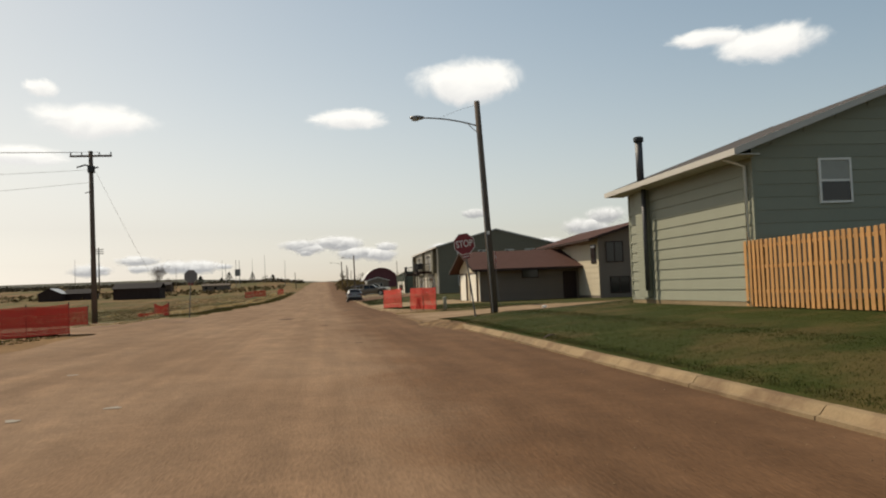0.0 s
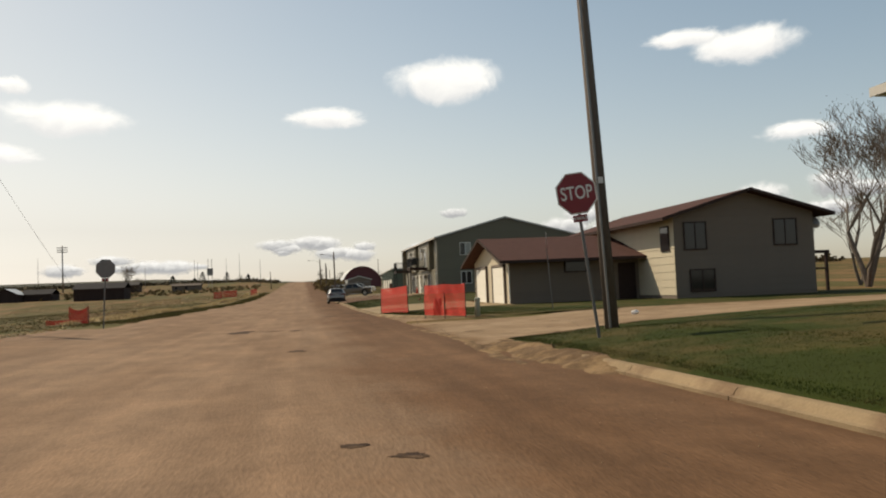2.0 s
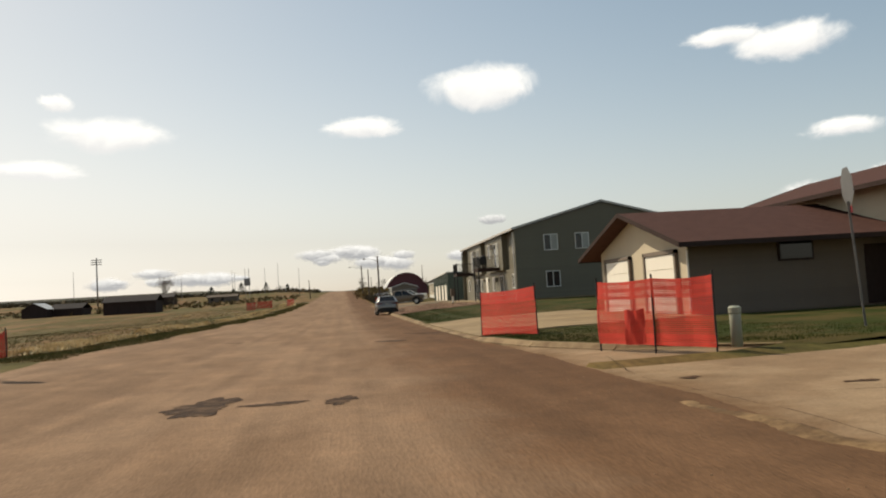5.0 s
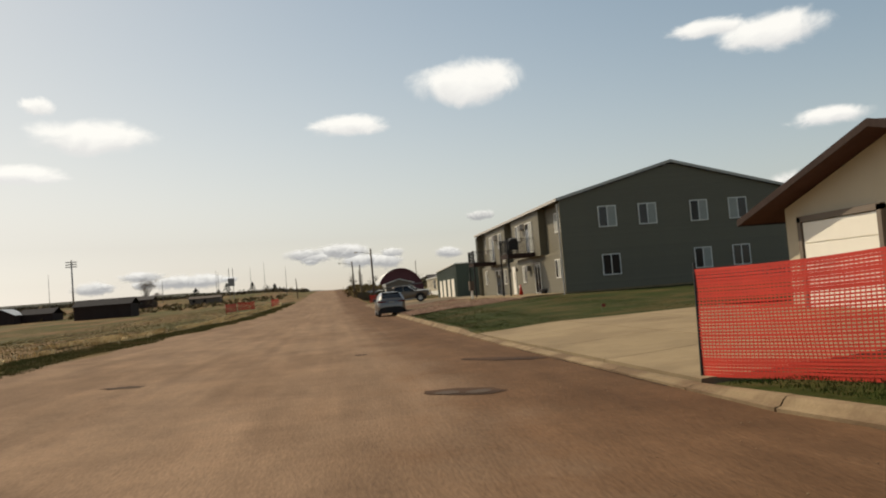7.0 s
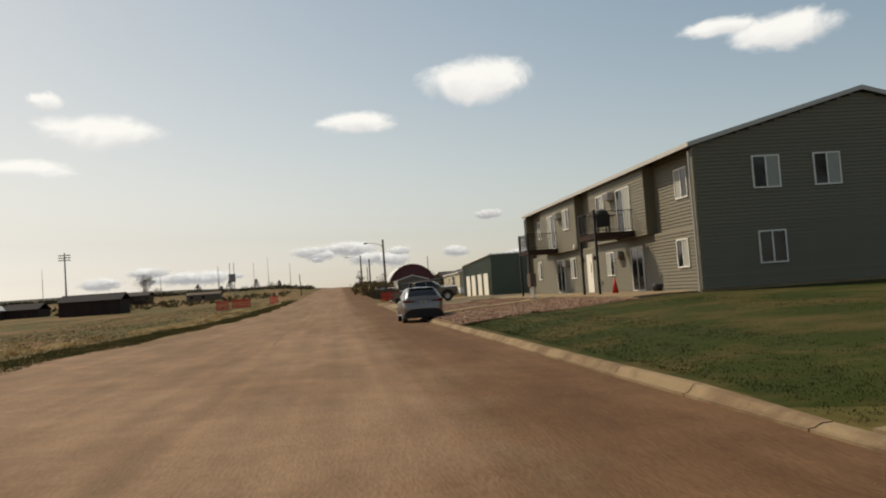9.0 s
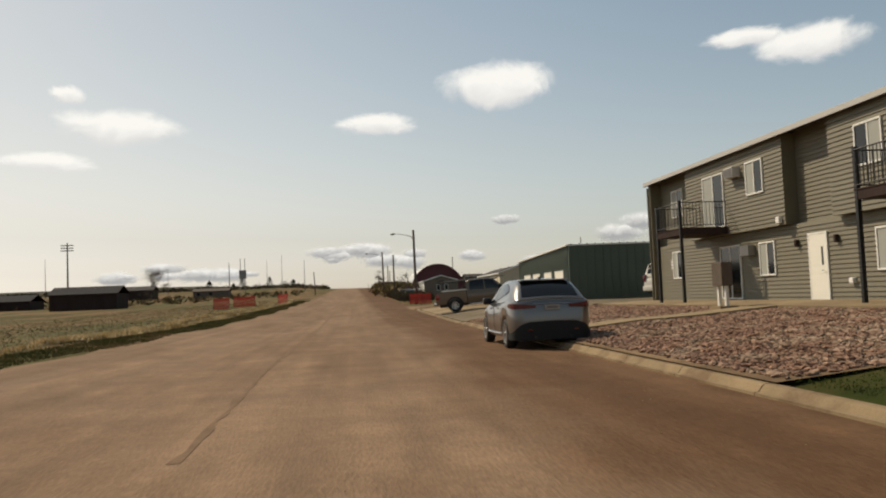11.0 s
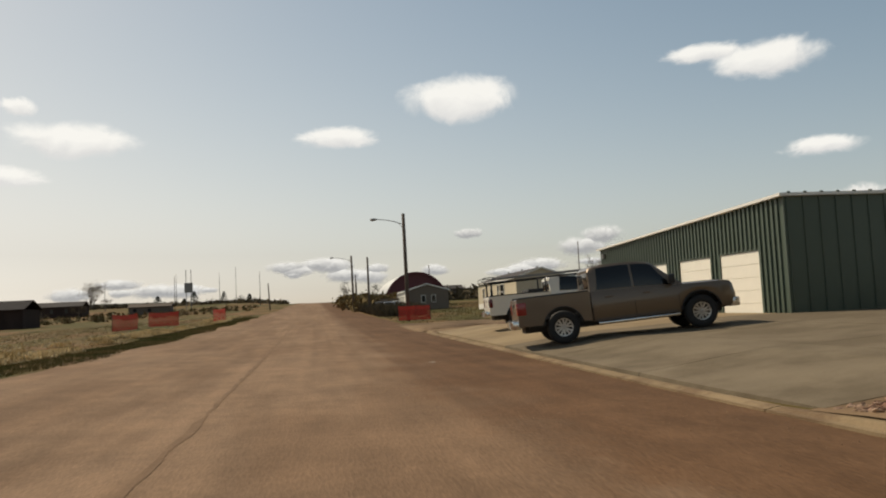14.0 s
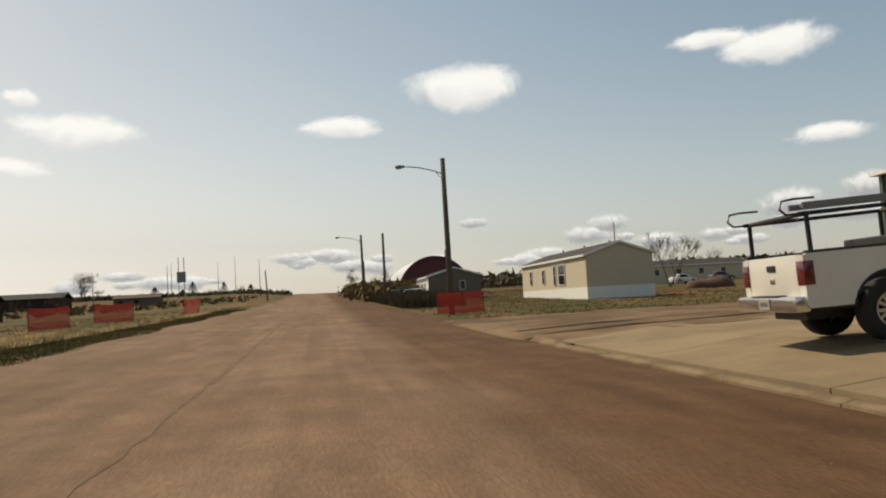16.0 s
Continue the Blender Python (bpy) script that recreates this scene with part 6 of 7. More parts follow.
    if rack:
        rk = part("ladder_rack", tubed([(0.15, -0.92, 1.84), (0.15, 0.92, 1.84)], 0.035, 8), BLACK, car, "black steel ladder rack", local=True)
        part("rack_bar", tubed([(2.3, -0.92, 1.88), (2.3, 0.92, 1.88)], 0.035, 8), BLACK, rk, local=True)
        for s in (1, -1):
            part("rack_rail", tubed([(0.05, s * 0.9, 1.84), (2.3, s * 0.9, 1.88), (4.3, s * 0.82, 1.93)], 0.03, 8), BLACK, rk, local=True)
            for xx in (0.15, 2.3):
                part("rack_post", tubed([(xx, s * 0.93, 1.32), (xx, s * 0.92, 1.85)], 0.035, 8), BLACK, rk, local=True)
            part("rack_hoop", tubed([(0.1, s * 0.9, 1.84), (-0.12, s * 0.9, 1.84), (-0.2, s * 0.9, 1.92), (-0.16, s * 0.9, 2.03), (0.0, s * 0.9, 2.05), (0.3, s * 0.9, 2.05)], 0.018, 6), BLACK, rk, local=True)
        part("tool_box", boxes((1.6, 2.2, -0.85, 0.85, 1.30, 1.46), bevel=0.02), PLASTIC, car, "black tool box across the bed", local=True)
    return car


def ladder(parent_pose, length, label):
    lad = thing("extension_ladder", (0, 0, 0), label, "ladder")
    lad.matrix_basis = parent_pose
    for y in (-0.2, 0.2):
        part("stile", boxes((0, length, y - 0.02, y + 0.02, 0.0, 0.085)), BRACKET, lad, "aluminium stile", local=True)
    for k in range(int(length / 0.3)):
        part("rung", tubed([(0.15 + 0.3 * k, -0.19, 0.045), (0.15 + 0.3 * k, 0.19, 0.045)], 0.017, 6), BRACKET, lad, local=True)
    return lad


def suv(at, turn, label):
    car = thing("sport_utility_vehicle", at, label, "car", turn=turn)
    car.matrix_basis = pose(*at, 0, 0, turn) @ Matrix.Scale(1.1, 4)
    ax = (1.15, 4.15)
    L = 5.2
    belt = ((0, 1.06), (0.05, 1.16), (0.5, 1.18), (3.6, 1.16), (4.1, 1.12), (4.9, 1.0), (L, 0.8))
    width = ((0, 0.90), (0.2, 0.97), (4.5, 0.98), (5.0, 0.88), (L, 0.72))
    sill = ((0, 0.5), (0.6, 0.42), (4.6, 0.42), (L, 0.5))
    smooth_part("body", lower_body(0, L, ax, 0.39, belt, width, sill, 0.06, arch=1.18), WHITEPAINT, car, "white painted body")
    cab = Cab([0.03, 0.10, 0.22, 0.6, 1.5, 2.4, 3.0, 3.2, 3.5, 3.8, 4.1], ((0, 1.16), (4.1, 1.12)), ((0.03, 1.3), (0.10, 1.6), (0.22, 1.83), (0.6, 1.9), (1.5, 1.93), (2.4, 1.92), (3.0, 1.86), (3.2, 1.78), (3.5, 1.56), (3.8, 1.32), (4.1, 1.15)), ((0, 0.93), (4.1, 0.9)), ((0, 0.74), (3.0, 0.76), (4.1, 0.82)))
    smooth_part("greenhouse", cab.shell(), WHITEPAINT, car, "white roof and pillars")
    for s in (1, -1):
        for a, b, c, d in ((0.3, 1.1, 0.4, 1.1), (1.2, 2.1, 1.2, 2.08), (2.2, 3.6, 2.18, 3.05)):
            smooth_part("side_window", cab.side_glass(a, b, c, d, s), CARGLASS, car, "dark side window")
        smooth_part("tail_lamp", boxes((-0.02, 0.16, s * 0.86 - 0.1, s * 0.86 + 0.105, 0.95, 1.30), bevel=0.03), REDLENS, car, "red tail lamp")
        for x in ax:
            wheel(car, x, s * 0.965, 0.39, 0.25, s, 6)
    smooth_part("rear_window", cab.end_glass(0.034, 0.20, 0.94), CARGLASS, car, "dark rear window")
    smooth_part("rear_bumper", boxes((-0.1, 0.15, -0.93, 0.93, 0.48, 0.74), bevel=0.05), WHITEPAINT, car, "white rear bumper")
    plate = part("licence_plate", boxes((-0.035, -0.005, -0.16, 0.16, 0.92, 1.04)), PLATE, car, "pale licence plate", local=True)
    smooth_part("badge", boxes((-0.02, 0.0, -0.3, 0.3, 1.10, 1.16), bevel=0.01), CHROME, car, "chrome tailgate bar")
    part("underbody", boxes((0.2, 4.9, -0.8, 0.8, 0.36, 0.55)), PLASTIC, car, "dark chassis", local=True)
    return car


hatchback((4.84, 96.3, -0.02), 90, SILVER, "silver grey hatchback parked at the kerb", scale=1.155)
def axle_place(x, y, heading, scale=1.0):
    RA, wb_ = 1.18 * scale, 3.68 * scale
    d = Vector((math.cos(radians(heading)), math.sin(radians(heading)), 0))
    rear, front = Vector((x, y, 0)), Vector((x, y, 0)) + d * wb_
    zr_, zf_ = land(rear.x, rear.y) + 0.03, land(front.x, front.y) + 0.03
    tilt = math.degrees(math.atan2(zf_ - zr_, wb_))
    o = rear - d * RA
    return (o.x, o.y, zr_ - math.tan(radians(tilt)) * RA), tilt


at_, ti_ = axle_place(6.9, 131.6, -9, 1.055)
pickup(at_, -9, ti_, TANPAINT, "tan crew-cab pickup truck with chrome bumpers parked on the lot", scale=1.055)
at_, ti_ = axle_place(8.4, 142.6, -6, 1.06)
white = pickup(at_, -6, ti_, WHITEPAINT, "white work pickup truck with a black ladder rack", crew=False, rack=True, scale=1.06)
ladder(white.matrix_basis @ pose(0.25, -0.45, 1.93, 0, -1.0, 0), 4.6, "aluminium extension ladder tied on the truck's rack")
suv((16.55, 119.6, land(18, 120.5) + 0.02), 30, "white sport utility vehicle parked behind the apartments")

pickup((24.4, 132.45, land(22, 130) + 0.02), -122, 0, WHITEPAINT, "white pickup truck parked nose out beside the shed", crew=True)
# marker flag on the lawn
fx, fy = 9.9, 64.9
fz = land(fx, fy)
flag = thing("marker_flag", (fx, fy, fz), "small red marker flag on a wire in the lawn", "marker flag")
part("wire", tubed([(fx, fy, fz - 0.05), (fx, fy, fz + 0.3)], 0.004, 5), BRACKET, flag)
part("flag", prism([(fx, fz + 0.19), (fx + 0.13, fz + 0.2), (fx + 0.12, fz + 0.30), (fx, fz + 0.3)], "y", fy - 0.002, fy + 0.002), CLOTH, flag)
pl_z = land(14.6, 91.0) + 0.07
pot = thing("planter_tub", (14.6, 90.4, pl_z), "low dark plastic tub beside the glass door", "planter")
part("tub", tubed([(14.6, 90.4, pl_z), (14.6, 90.4, pl_z + 0.3), (14.6, 90.4, pl_z + 0.32)], [0.18, 0.26, 0.22], 14), PLASTIC, pot, smooth=True)

# ---- farther buildings ----
mz = land(24, 200) - 0.02
mob = thing("mobile_home", (24, 204, mz), "cream mobile home with white skirting and a low dark roof", "mobile home")
MX0, MX1, MY0, MY1 = 21.2, 26.8, 193.4, 214.0
part("wall", prism([(MX0, mz + 0.85), (MX0, 4.5), (24.0, 5.4), (MX1, 4.5), (MX1, mz + 0.85)], "y", MY0, MY1), CREAM, mob, "cream wall")
siding(mob, "siding_board", CREAM, "y", MX0, MY0, MY1, mz + 0.85, 4.5, 0.24, -1)
part("skirting", boxes((MX0 - 0.02, MX1 + 0.02, MY0 - 0.02, MY1 + 0.02, mz - 0.8, mz + 0.85)), WHITE, mob, "white skirting")
gable_roof(mob, "y", MX0, MX1, MY0, MY1, 4.5, 5.45, 0.2, 0.15, 0.06, DARKROOF, WHITE)
for a, b, z0, z1 in ((210.0, 210.8, 2.4, 3.8), (205.4, 206.3, 2.4, 3.8), (201.7, 202.5, 2.2, 4.0), (199.0, 200.9, 2.2, 4.0)):
    window(mob, "y", MX0 - 0.03, a, b, z0, z1, -1, sash="hung")
for x, y in ((24.6, 197), (24.4, 203), (24.2, 209)):
    part("roof_vent", tubed([(x, y, 4.9), (x, y, 5.75)], 0.09, 8), BRACKET, mob)
sz2 = land(16, 228)
wh = thing("cottage", (16, 231, sz2), "small grey-white house with gable end to the road", "house")
part("wall", prism([(13.1, sz2 - 0.3), (13.1, 4.3), (16.3, 5.25), (19.5, 4.3), (19.5, sz2 - 0.3)], "y", 228, 240), TAN_SHADED, wh, "pale wall")
siding(wh, "siding_board", WHITE, "y", 13.1, 228, 240, sz2, 4.25, 0.25, -1)
gable_roof(wh, "y", 13.1, 19.5, 228, 240, 4.35, 5.3, 0.25, 0.2, 0.1, DARKROOF, WHITE)
for a, b in ((15.4, 16.1), (16.9, 17.6)):
    w = part("window", boxes((a, b, 227.93, 227.98, sz2 + 1.0, sz2 + 2.1)), WHITE, wh, "white-framed window")
    part("pane", boxes((a + 0.07, b - 0.07, 227.915, 227.93, sz2 + 1.07, sz2 + 2.03)), GLASS, w)
for a, b in ((230, 231), (233, 234.2), (236.5, 237.5)):
    window(wh, "y", 13.07, a, b, sz2 + 0.9, sz2 + 2.1, -1, sash="hung")
part("shed_wing", boxes((9.7, 12.6, 233.0, 238, sz2 - 0.3, sz2 + 1.9)), TAN_SHADED, wh, "low grey lean-to")
hb = land(20, 274) - 0.3
hoop = thing("quonset_barn", (20.4, 285, hb), "arched maroon-fronted quonset barn with a tin roof", "barn")
HR, HH = 6.5, 9.2 - hb
arc = [(20.4 + HR * math.cos(math.pi * k / 24), hb + HH * math.sin(math.pi * k / 24)) for k in range(25)]
part("end_wall", prism(arc, "y", 274.0, 274.25), REDBARN, hoop, "maroon sheeted end wall")
bm = bmesh.new()
outer = [(20.4 + (HR + 0.25) * math.cos(math.pi * k / 24), hb + (HH + 0.2) * math.sin(math.pi * k / 24)) for k in range(25)]
prism(outer + arc[::-1], "y", 273.8, 300.0, bm)
part("roof", bm, TIN, hoop, "curved galvanised roof", smooth=False)
part("rib", prism(outer + [(20.4 + (HR - 0.25) * math.cos(math.pi * k / 24), hb + (HH - 0.25) * math.sin(math.pi * k / 24)) for k in range(24, -1, -1)], "y", 273.6, 273.8), REDBARN, hoop, "maroon arch trim")
d = part("barn_door", boxes((18.4, 22.4, 273.9, 273.98, hb, hb + 4.0)), REDBARN, hoop, "maroon sliding doors")
part("door_frame", boxes((18.2, 18.4, 273.86, 273.98, hb, hb + 4.2), (22.4, 22.6, 273.86, 273.98, hb, hb + 4.2), (18.2, 22.6, 273.86, 273.98, hb + 4.0, hb + 4.2)), REDBARN, hoop)
bz = land(-63, 280) - 0.1
barn = thing("barn", (-63, 280, bz), "long dark low barn in the field", "barn")
part("wall", boxes((-70.6, -55.4, 276, 286, bz - 0.5, bz + 3.75)), DARKWOOD, barn)
gable_roof(barn, "x", -70.6, -55.4, 276, 286, bz + 3.75, bz + 5.45, 0.5, 0.4, 0.15, BARNROOF, DARKWOOD)
for k in range(5):
    part("bay_post", boxes((-70.0 + 3.6 * k, -69.75 + 3.6 * k, 275.85, 275.99, bz - 0.3, bz + 3.6)), DARKWOOD, barn)
wz = land(-92, 300)
ws = thing("machine_shed", (-89, 306, wz), "low dark farm shed with a dark roof", "shed")
part("wall", boxes((-94.5, -84.6, 302, 312, wz - 0.5, wz + 2.4)), DARKWOOD, ws)
gable_roof(ws, "x", -94.5, -84.6, 302, 312, wz + 2.4, wz + 4.0, 0.4, 0.3, 0.12, BARNROOF, DARKWOOD)
ts = thing("tin_shed", (-97.4, 300, wz), "small dark shed with a pale tin roof", "shed")
part("wall", prism([(-101.2, wz - 0.5), (-93.6, wz - 0.5), (-93.6, wz + 2.6), (-97.4, wz + 4.5), (-101.2, wz + 2.6)], "y", 296.0, 306.0), DARKWOOD, ts)
gable_roof(ts, "y", -101.2, -93.6, 296, 306, wz + 2.6, wz + 4.5, 0.4, 0.3, 0.12, TIN, DARKWOOD)
for k, (x, y, w_, d_, h_, m, lb) in enumerate(((-46.6, 352, 11.5, 5, 2.2, BARK, "low brown farm shed behind the brush"), (-78, 360, 22, 8, 3.2, DARKWOOD, "long dark farm shed"), (40, 345, 6, 6, 3.2, TAN_SHADED, "small pale house on the rise"), (64, 262, 18, 5, 2.9, CREAM, "pale mobile home behind the lots"), (75.0, 150, 9.6, 6, 2.5, CREAM, "pale mobile home behind the apartments"))):
    z = land(x, y) - 0.05
    f = thing("far_house" if m in (TAN_SHADED, CREAM) else "farm_shed", (x, y, z), lb, "house" if m in (TAN_SHADED, CREAM) else "shed")
    part("wall", boxes((x - w_ / 2, x + w_ / 2, y, y + d_, z - 0.5, z + h_)), m, f)
    gable_roof(f, "x", x - w_ / 2, x + w_ / 2, y, y + d_, z + h_, z + h_ + d_ * 0.17, 0.3, 0.3, 0.12, DARKROOF if k != 0 else BARK, WHITE if m is CREAM else DARKWOOD)
    for q in range(int(w_ / 4)):
        w = part("window", boxes((x - w_ / 2 + 1.2 + 4 * q, x - w_ / 2 + 2.2 + 4 * q, y - 0.05, y - 0.005, z + h_ * 0.4, z + h_ * 0.8)), WHITE if m is CREAM else DARKWOOD, f, "small window")
        part("pane", boxes((x - w_ / 2 + 1.28 + 4 * q, x - w_ / 2 + 2.12 + 4 * q, y - 0.065, y - 0.05, z + h_ * 0.4 + 0.08, z + h_ * 0.8 - 0.08)), GLASS, w)


def far_car(x, y, turn, mat, label):
    """A parked car far off: shell, glass and wheels."""
    z = land(x, y) + 0.02
    car = thing("parked_car", (x, y, z), label, "car", turn=turn)
    belt = ((0, 0.75), (0.1, 0.9), (0.6, 0.95), (3.2, 0.92), (4.2, 0.78), (4.5, 0.6))
    smooth_part("body", lower_body(0, 4.5, (0.9, 3.6), 0.32, belt, ((0, 0.75), (0.3, 0.87), (4.0, 0.87), (4.5, 0.7)), ((0, 0.3), (4.5, 0.3)), 0.06, n=24), mat, car)
    cab = Cab([0.3, 0.5, 0.8, 1.2, 2.2, 2.5, 2.9, 3.3], ((0.3, 0.93), (3.3, 0.9)), ((0.3, 0.96), (0.5, 1.15), (0.8, 1.36), (1.2, 1.44), (2.2, 1.44), (2.5, 1.38), (2.9, 1.18), (3.3, 0.93)), ((0.3, 0.8), (3.3, 0.8)), ((0.3, 0.62), (3.3, 0.65)))
    smooth_part("greenhouse", cab.shell(), mat, car)
    for s in (1, -1):
        smooth_part("side_window", cab.side_glass(0.9, 2.95, 1.05, 2.4, s), CARGLASS, car, "dark side windows")
        for xx in (0.9, 3.6):
            wheel(car, xx, s * 0.86, 0.32, 0.2, s, 5)
    smooth_part("rear_window", cab.end_glass(0.36, 0.78, 0.85), CARGLASS, car, "dark rear window")
    return car


far_car(11.2, 226, 70, WHITEPAINT, "white car parked by the cottage")
far_car(8.6, 226, 60, BLACK, "dark car parked by the cottage")
far_car(9.2, 214, 75, SILVER, "dusty car parked near the lean-to")
far_car(52, 246, 20, WHITEPAINT, "white car parked by the far mobile home")
far_car(60, 250, 10, TANPAINT, "pale car parked by the far mobile home")

# light tower, mast, billboard
tw = pole("floodlight_mast", -106.9, 398, 27.4, 0, 0.4, 0.25, "tall floodlight mast over the field", mat=BRACKET, category="light mast")
for z in (24.2, 25.2, 26.2):
    bank_ = part("lamp_bank", boxes((-109.2, -104.6, 397.6, 398.0, z, z + 0.35)), BRACKET, tw, "row of floodlights")
for x, y, h in ((-75, 420, 17), (-49, 410, 18), (-58, 470, 22), (-20, 420, 19), (-130, 440, 24), (-36, 500, 26), (-44, 505, 24)):
    pole("radio_mast", x, y, h, 0, 0.16, 0.08, "thin distant mast over the fields", mat=BRACKET, category="mast")
bd = thing("billboard", (-40.4, 384, land(-40.4, 384)), "distant grey billboard on posts", "billboard")
bl_ = land(-40.4, 384)
part("panel", boxes((-41.7, -39.1, 383.9, 384.1, 10.9, 14.1)), BRACKET, bd, "grey sign panel")
for x in (-41.2, -39.6):
    part("post", tubed([(x, 384.2, bl_), (x, 384.2, 18.4)], 0.12, 6), BRACKET, bd)
pg = thing("porch_frame", (32, 50, land(32, 50)), "dark timber porch frame beside the tan house", "porch")
pz = land(32, 50)
for x in (30.6, 32.0, 33.6):
    for y in (48.5, 51.5):
        part("post", boxes((x - 0.08, x + 0.08, y - 0.08, y + 0.08, pz - 0.2, pz + 2.3)), DARKWOOD, pg)
part("beam", boxes((30.4, 33.8, 48.4, 48.6, pz + 2.3, pz + 2.5)), DARKWOOD, pg)
part("beam", boxes((30.4, 33.8, 51.4, 51.6, pz + 2.3, pz + 2.5)), DARKWOOD, pg)
part("rail", boxes((30.6, 33.6, 48.45, 48.55, pz + 1.3, pz + 1.42)), DARKWOOD, pg)
dz = pz + 4.0
dish = thing("satellite_dish", (30.1, 44.4, dz - 0.7), "round grey satellite dish on the house corner", "satellite dish")
bm = bmesh.new()
bmesh.ops.create_cone(bm, cap_ends=True, segments=20, radius1=0.36, radius2=0.18, depth=0.12, matrix=Matrix.Translation((30.1, 44.3, dz)) @ Matrix.Rotation(radians(70), 4, "X"))
part("reflector", bm, BRACKET, dish)
part("mast", tubed([(29.5, 44.4, dz - 0.6), (30.1, 44.4, dz - 0.5), (30.1, 44.4, dz)], 0.03, 6), BRACKET, dish)

# ---- trees and plants ----


def bare_tree(x, y, height, spread, label, seed, mat=BARK, depth=5, name="bare_tree", trunks=1, buds=0):
    rnd = random.Random(seed)
    z = land(x, y) - 0.1
    root = thing(name, (x, y, z), label, "tree")
    trunk, crown = bmesh.new(), bmesh.new()
    tips = []

    def grow(p, d, length, r, level):
        n = 3
        pts, rr = [p], [r]
        for k in range(n):
            d = (d + Vector((rnd.uniform(-1, 1), rnd.uniform(-1, 1), rnd.uniform(-0.3, 0.6))) * 0.16).normalized()
            p = p + d * length / n
            pts.append(p)
            rr.append(r * (1 - 0.38 * (k + 1) / n))
        tube(trunk if level < 2 else crown, pts, [max(q, 0.014) for q in rr], 7 if level < 2 else (4 if level < depth - 1 else 3), cap=False)
        if level >= depth:
            tips.append(p)
            return
        for q in range(rnd.choice((2, 3, 3)) if level else 4):
            ang = rnd.uniform(0, 6.28)
            side = Vector((math.cos(ang), math.sin(ang), 0))
            nd = (d * rnd.uniform(0.6, 1.0) + side * rnd.uniform(0.45, 0.9) * spread + Vector((0, 0, 0.25))).normalized()
            start = pts[rnd.choice((2, 3, 3))]
            grow(start, nd, length * rnd.uniform(0.6, 0.85), rr[-1] * rnd.uniform(0.55, 0.8), level + 1)
    for k in range(trunks):
        a = 6.28 * k / max(1, trunks)
        d0 = Vector((0.35 * math.cos(a), 0.35 * math.sin(a), 1)) if trunks > 1 else Vector((0, 0, 1))
        grow(Vector((x, y, z)), d0.normalized(), height * 0.30, height * 0.016, 0)
    for p in tips:
        for _ in range(buds):
            q = p + Vector((rnd.gauss(0, 0.25), rnd.gauss(0, 0.25), rnd.gauss(0, 0.25)))
            a, b = Vector((rnd.uniform(-1, 1), rnd.uniform(-1, 1), rnd.uniform(-1, 1))) * 0.10, Vector((rnd.uniform(-1, 1), rnd.uniform(-1, 1), rnd.uniform(-1, 1))) * 0.10
            crown.faces.new([crown.verts.new(v) for v in (q, q + a, q + b)])
    part("trunk", trunk, mat, root)
    part("crown", crown, TWIG, root, "bare twiggy crown")
    return root


def conifer(x, y, h, w, seed, label="dark pointed conifer on the rise"):
    rnd = random.Random(seed)
    z = land(x, y) - 0.2
    root = thing("conifer", (x, y, z), label, "tree", group="conifers on the rise")
    part("trunk", tubed([(x, y, z), (x, y, z + h * 0.95)], [0.18, 0.03], 6), BARK, root)
    verts, faces = [], []
    for k in range(700):
        v = rnd.random() ** 0.8
        zz = h * (0.06 + 0.94 * v)
        rad = w * (1 - v) ** 0.8 * rnd.uniform(0.55, 1.1) + 0.05
        a = rnd.uniform(0, 6.28)
        c = Vector((math.cos(a) * rad, math.sin(a) * rad, zz))
        o = Vector((math.cos(a), math.sin(a), -0.35)).normalized() * rnd.uniform(0.25, 0.5) * (0.5 + w * 0.3)
        s = Vector((-math.sin(a), math.cos(a), 0.1)) * rnd.uniform(0.12, 0.28)
        i = len(verts)
        verts += [tuple(c - o * 0.6 - s), tuple(c - o * 0.6 + s), tuple(c + o)]
        faces.append((i, i + 1, i + 2))
    ob = new("crown", from_lists("crown", verts, faces, NEEDLE))
    ob.parent = root
    return root


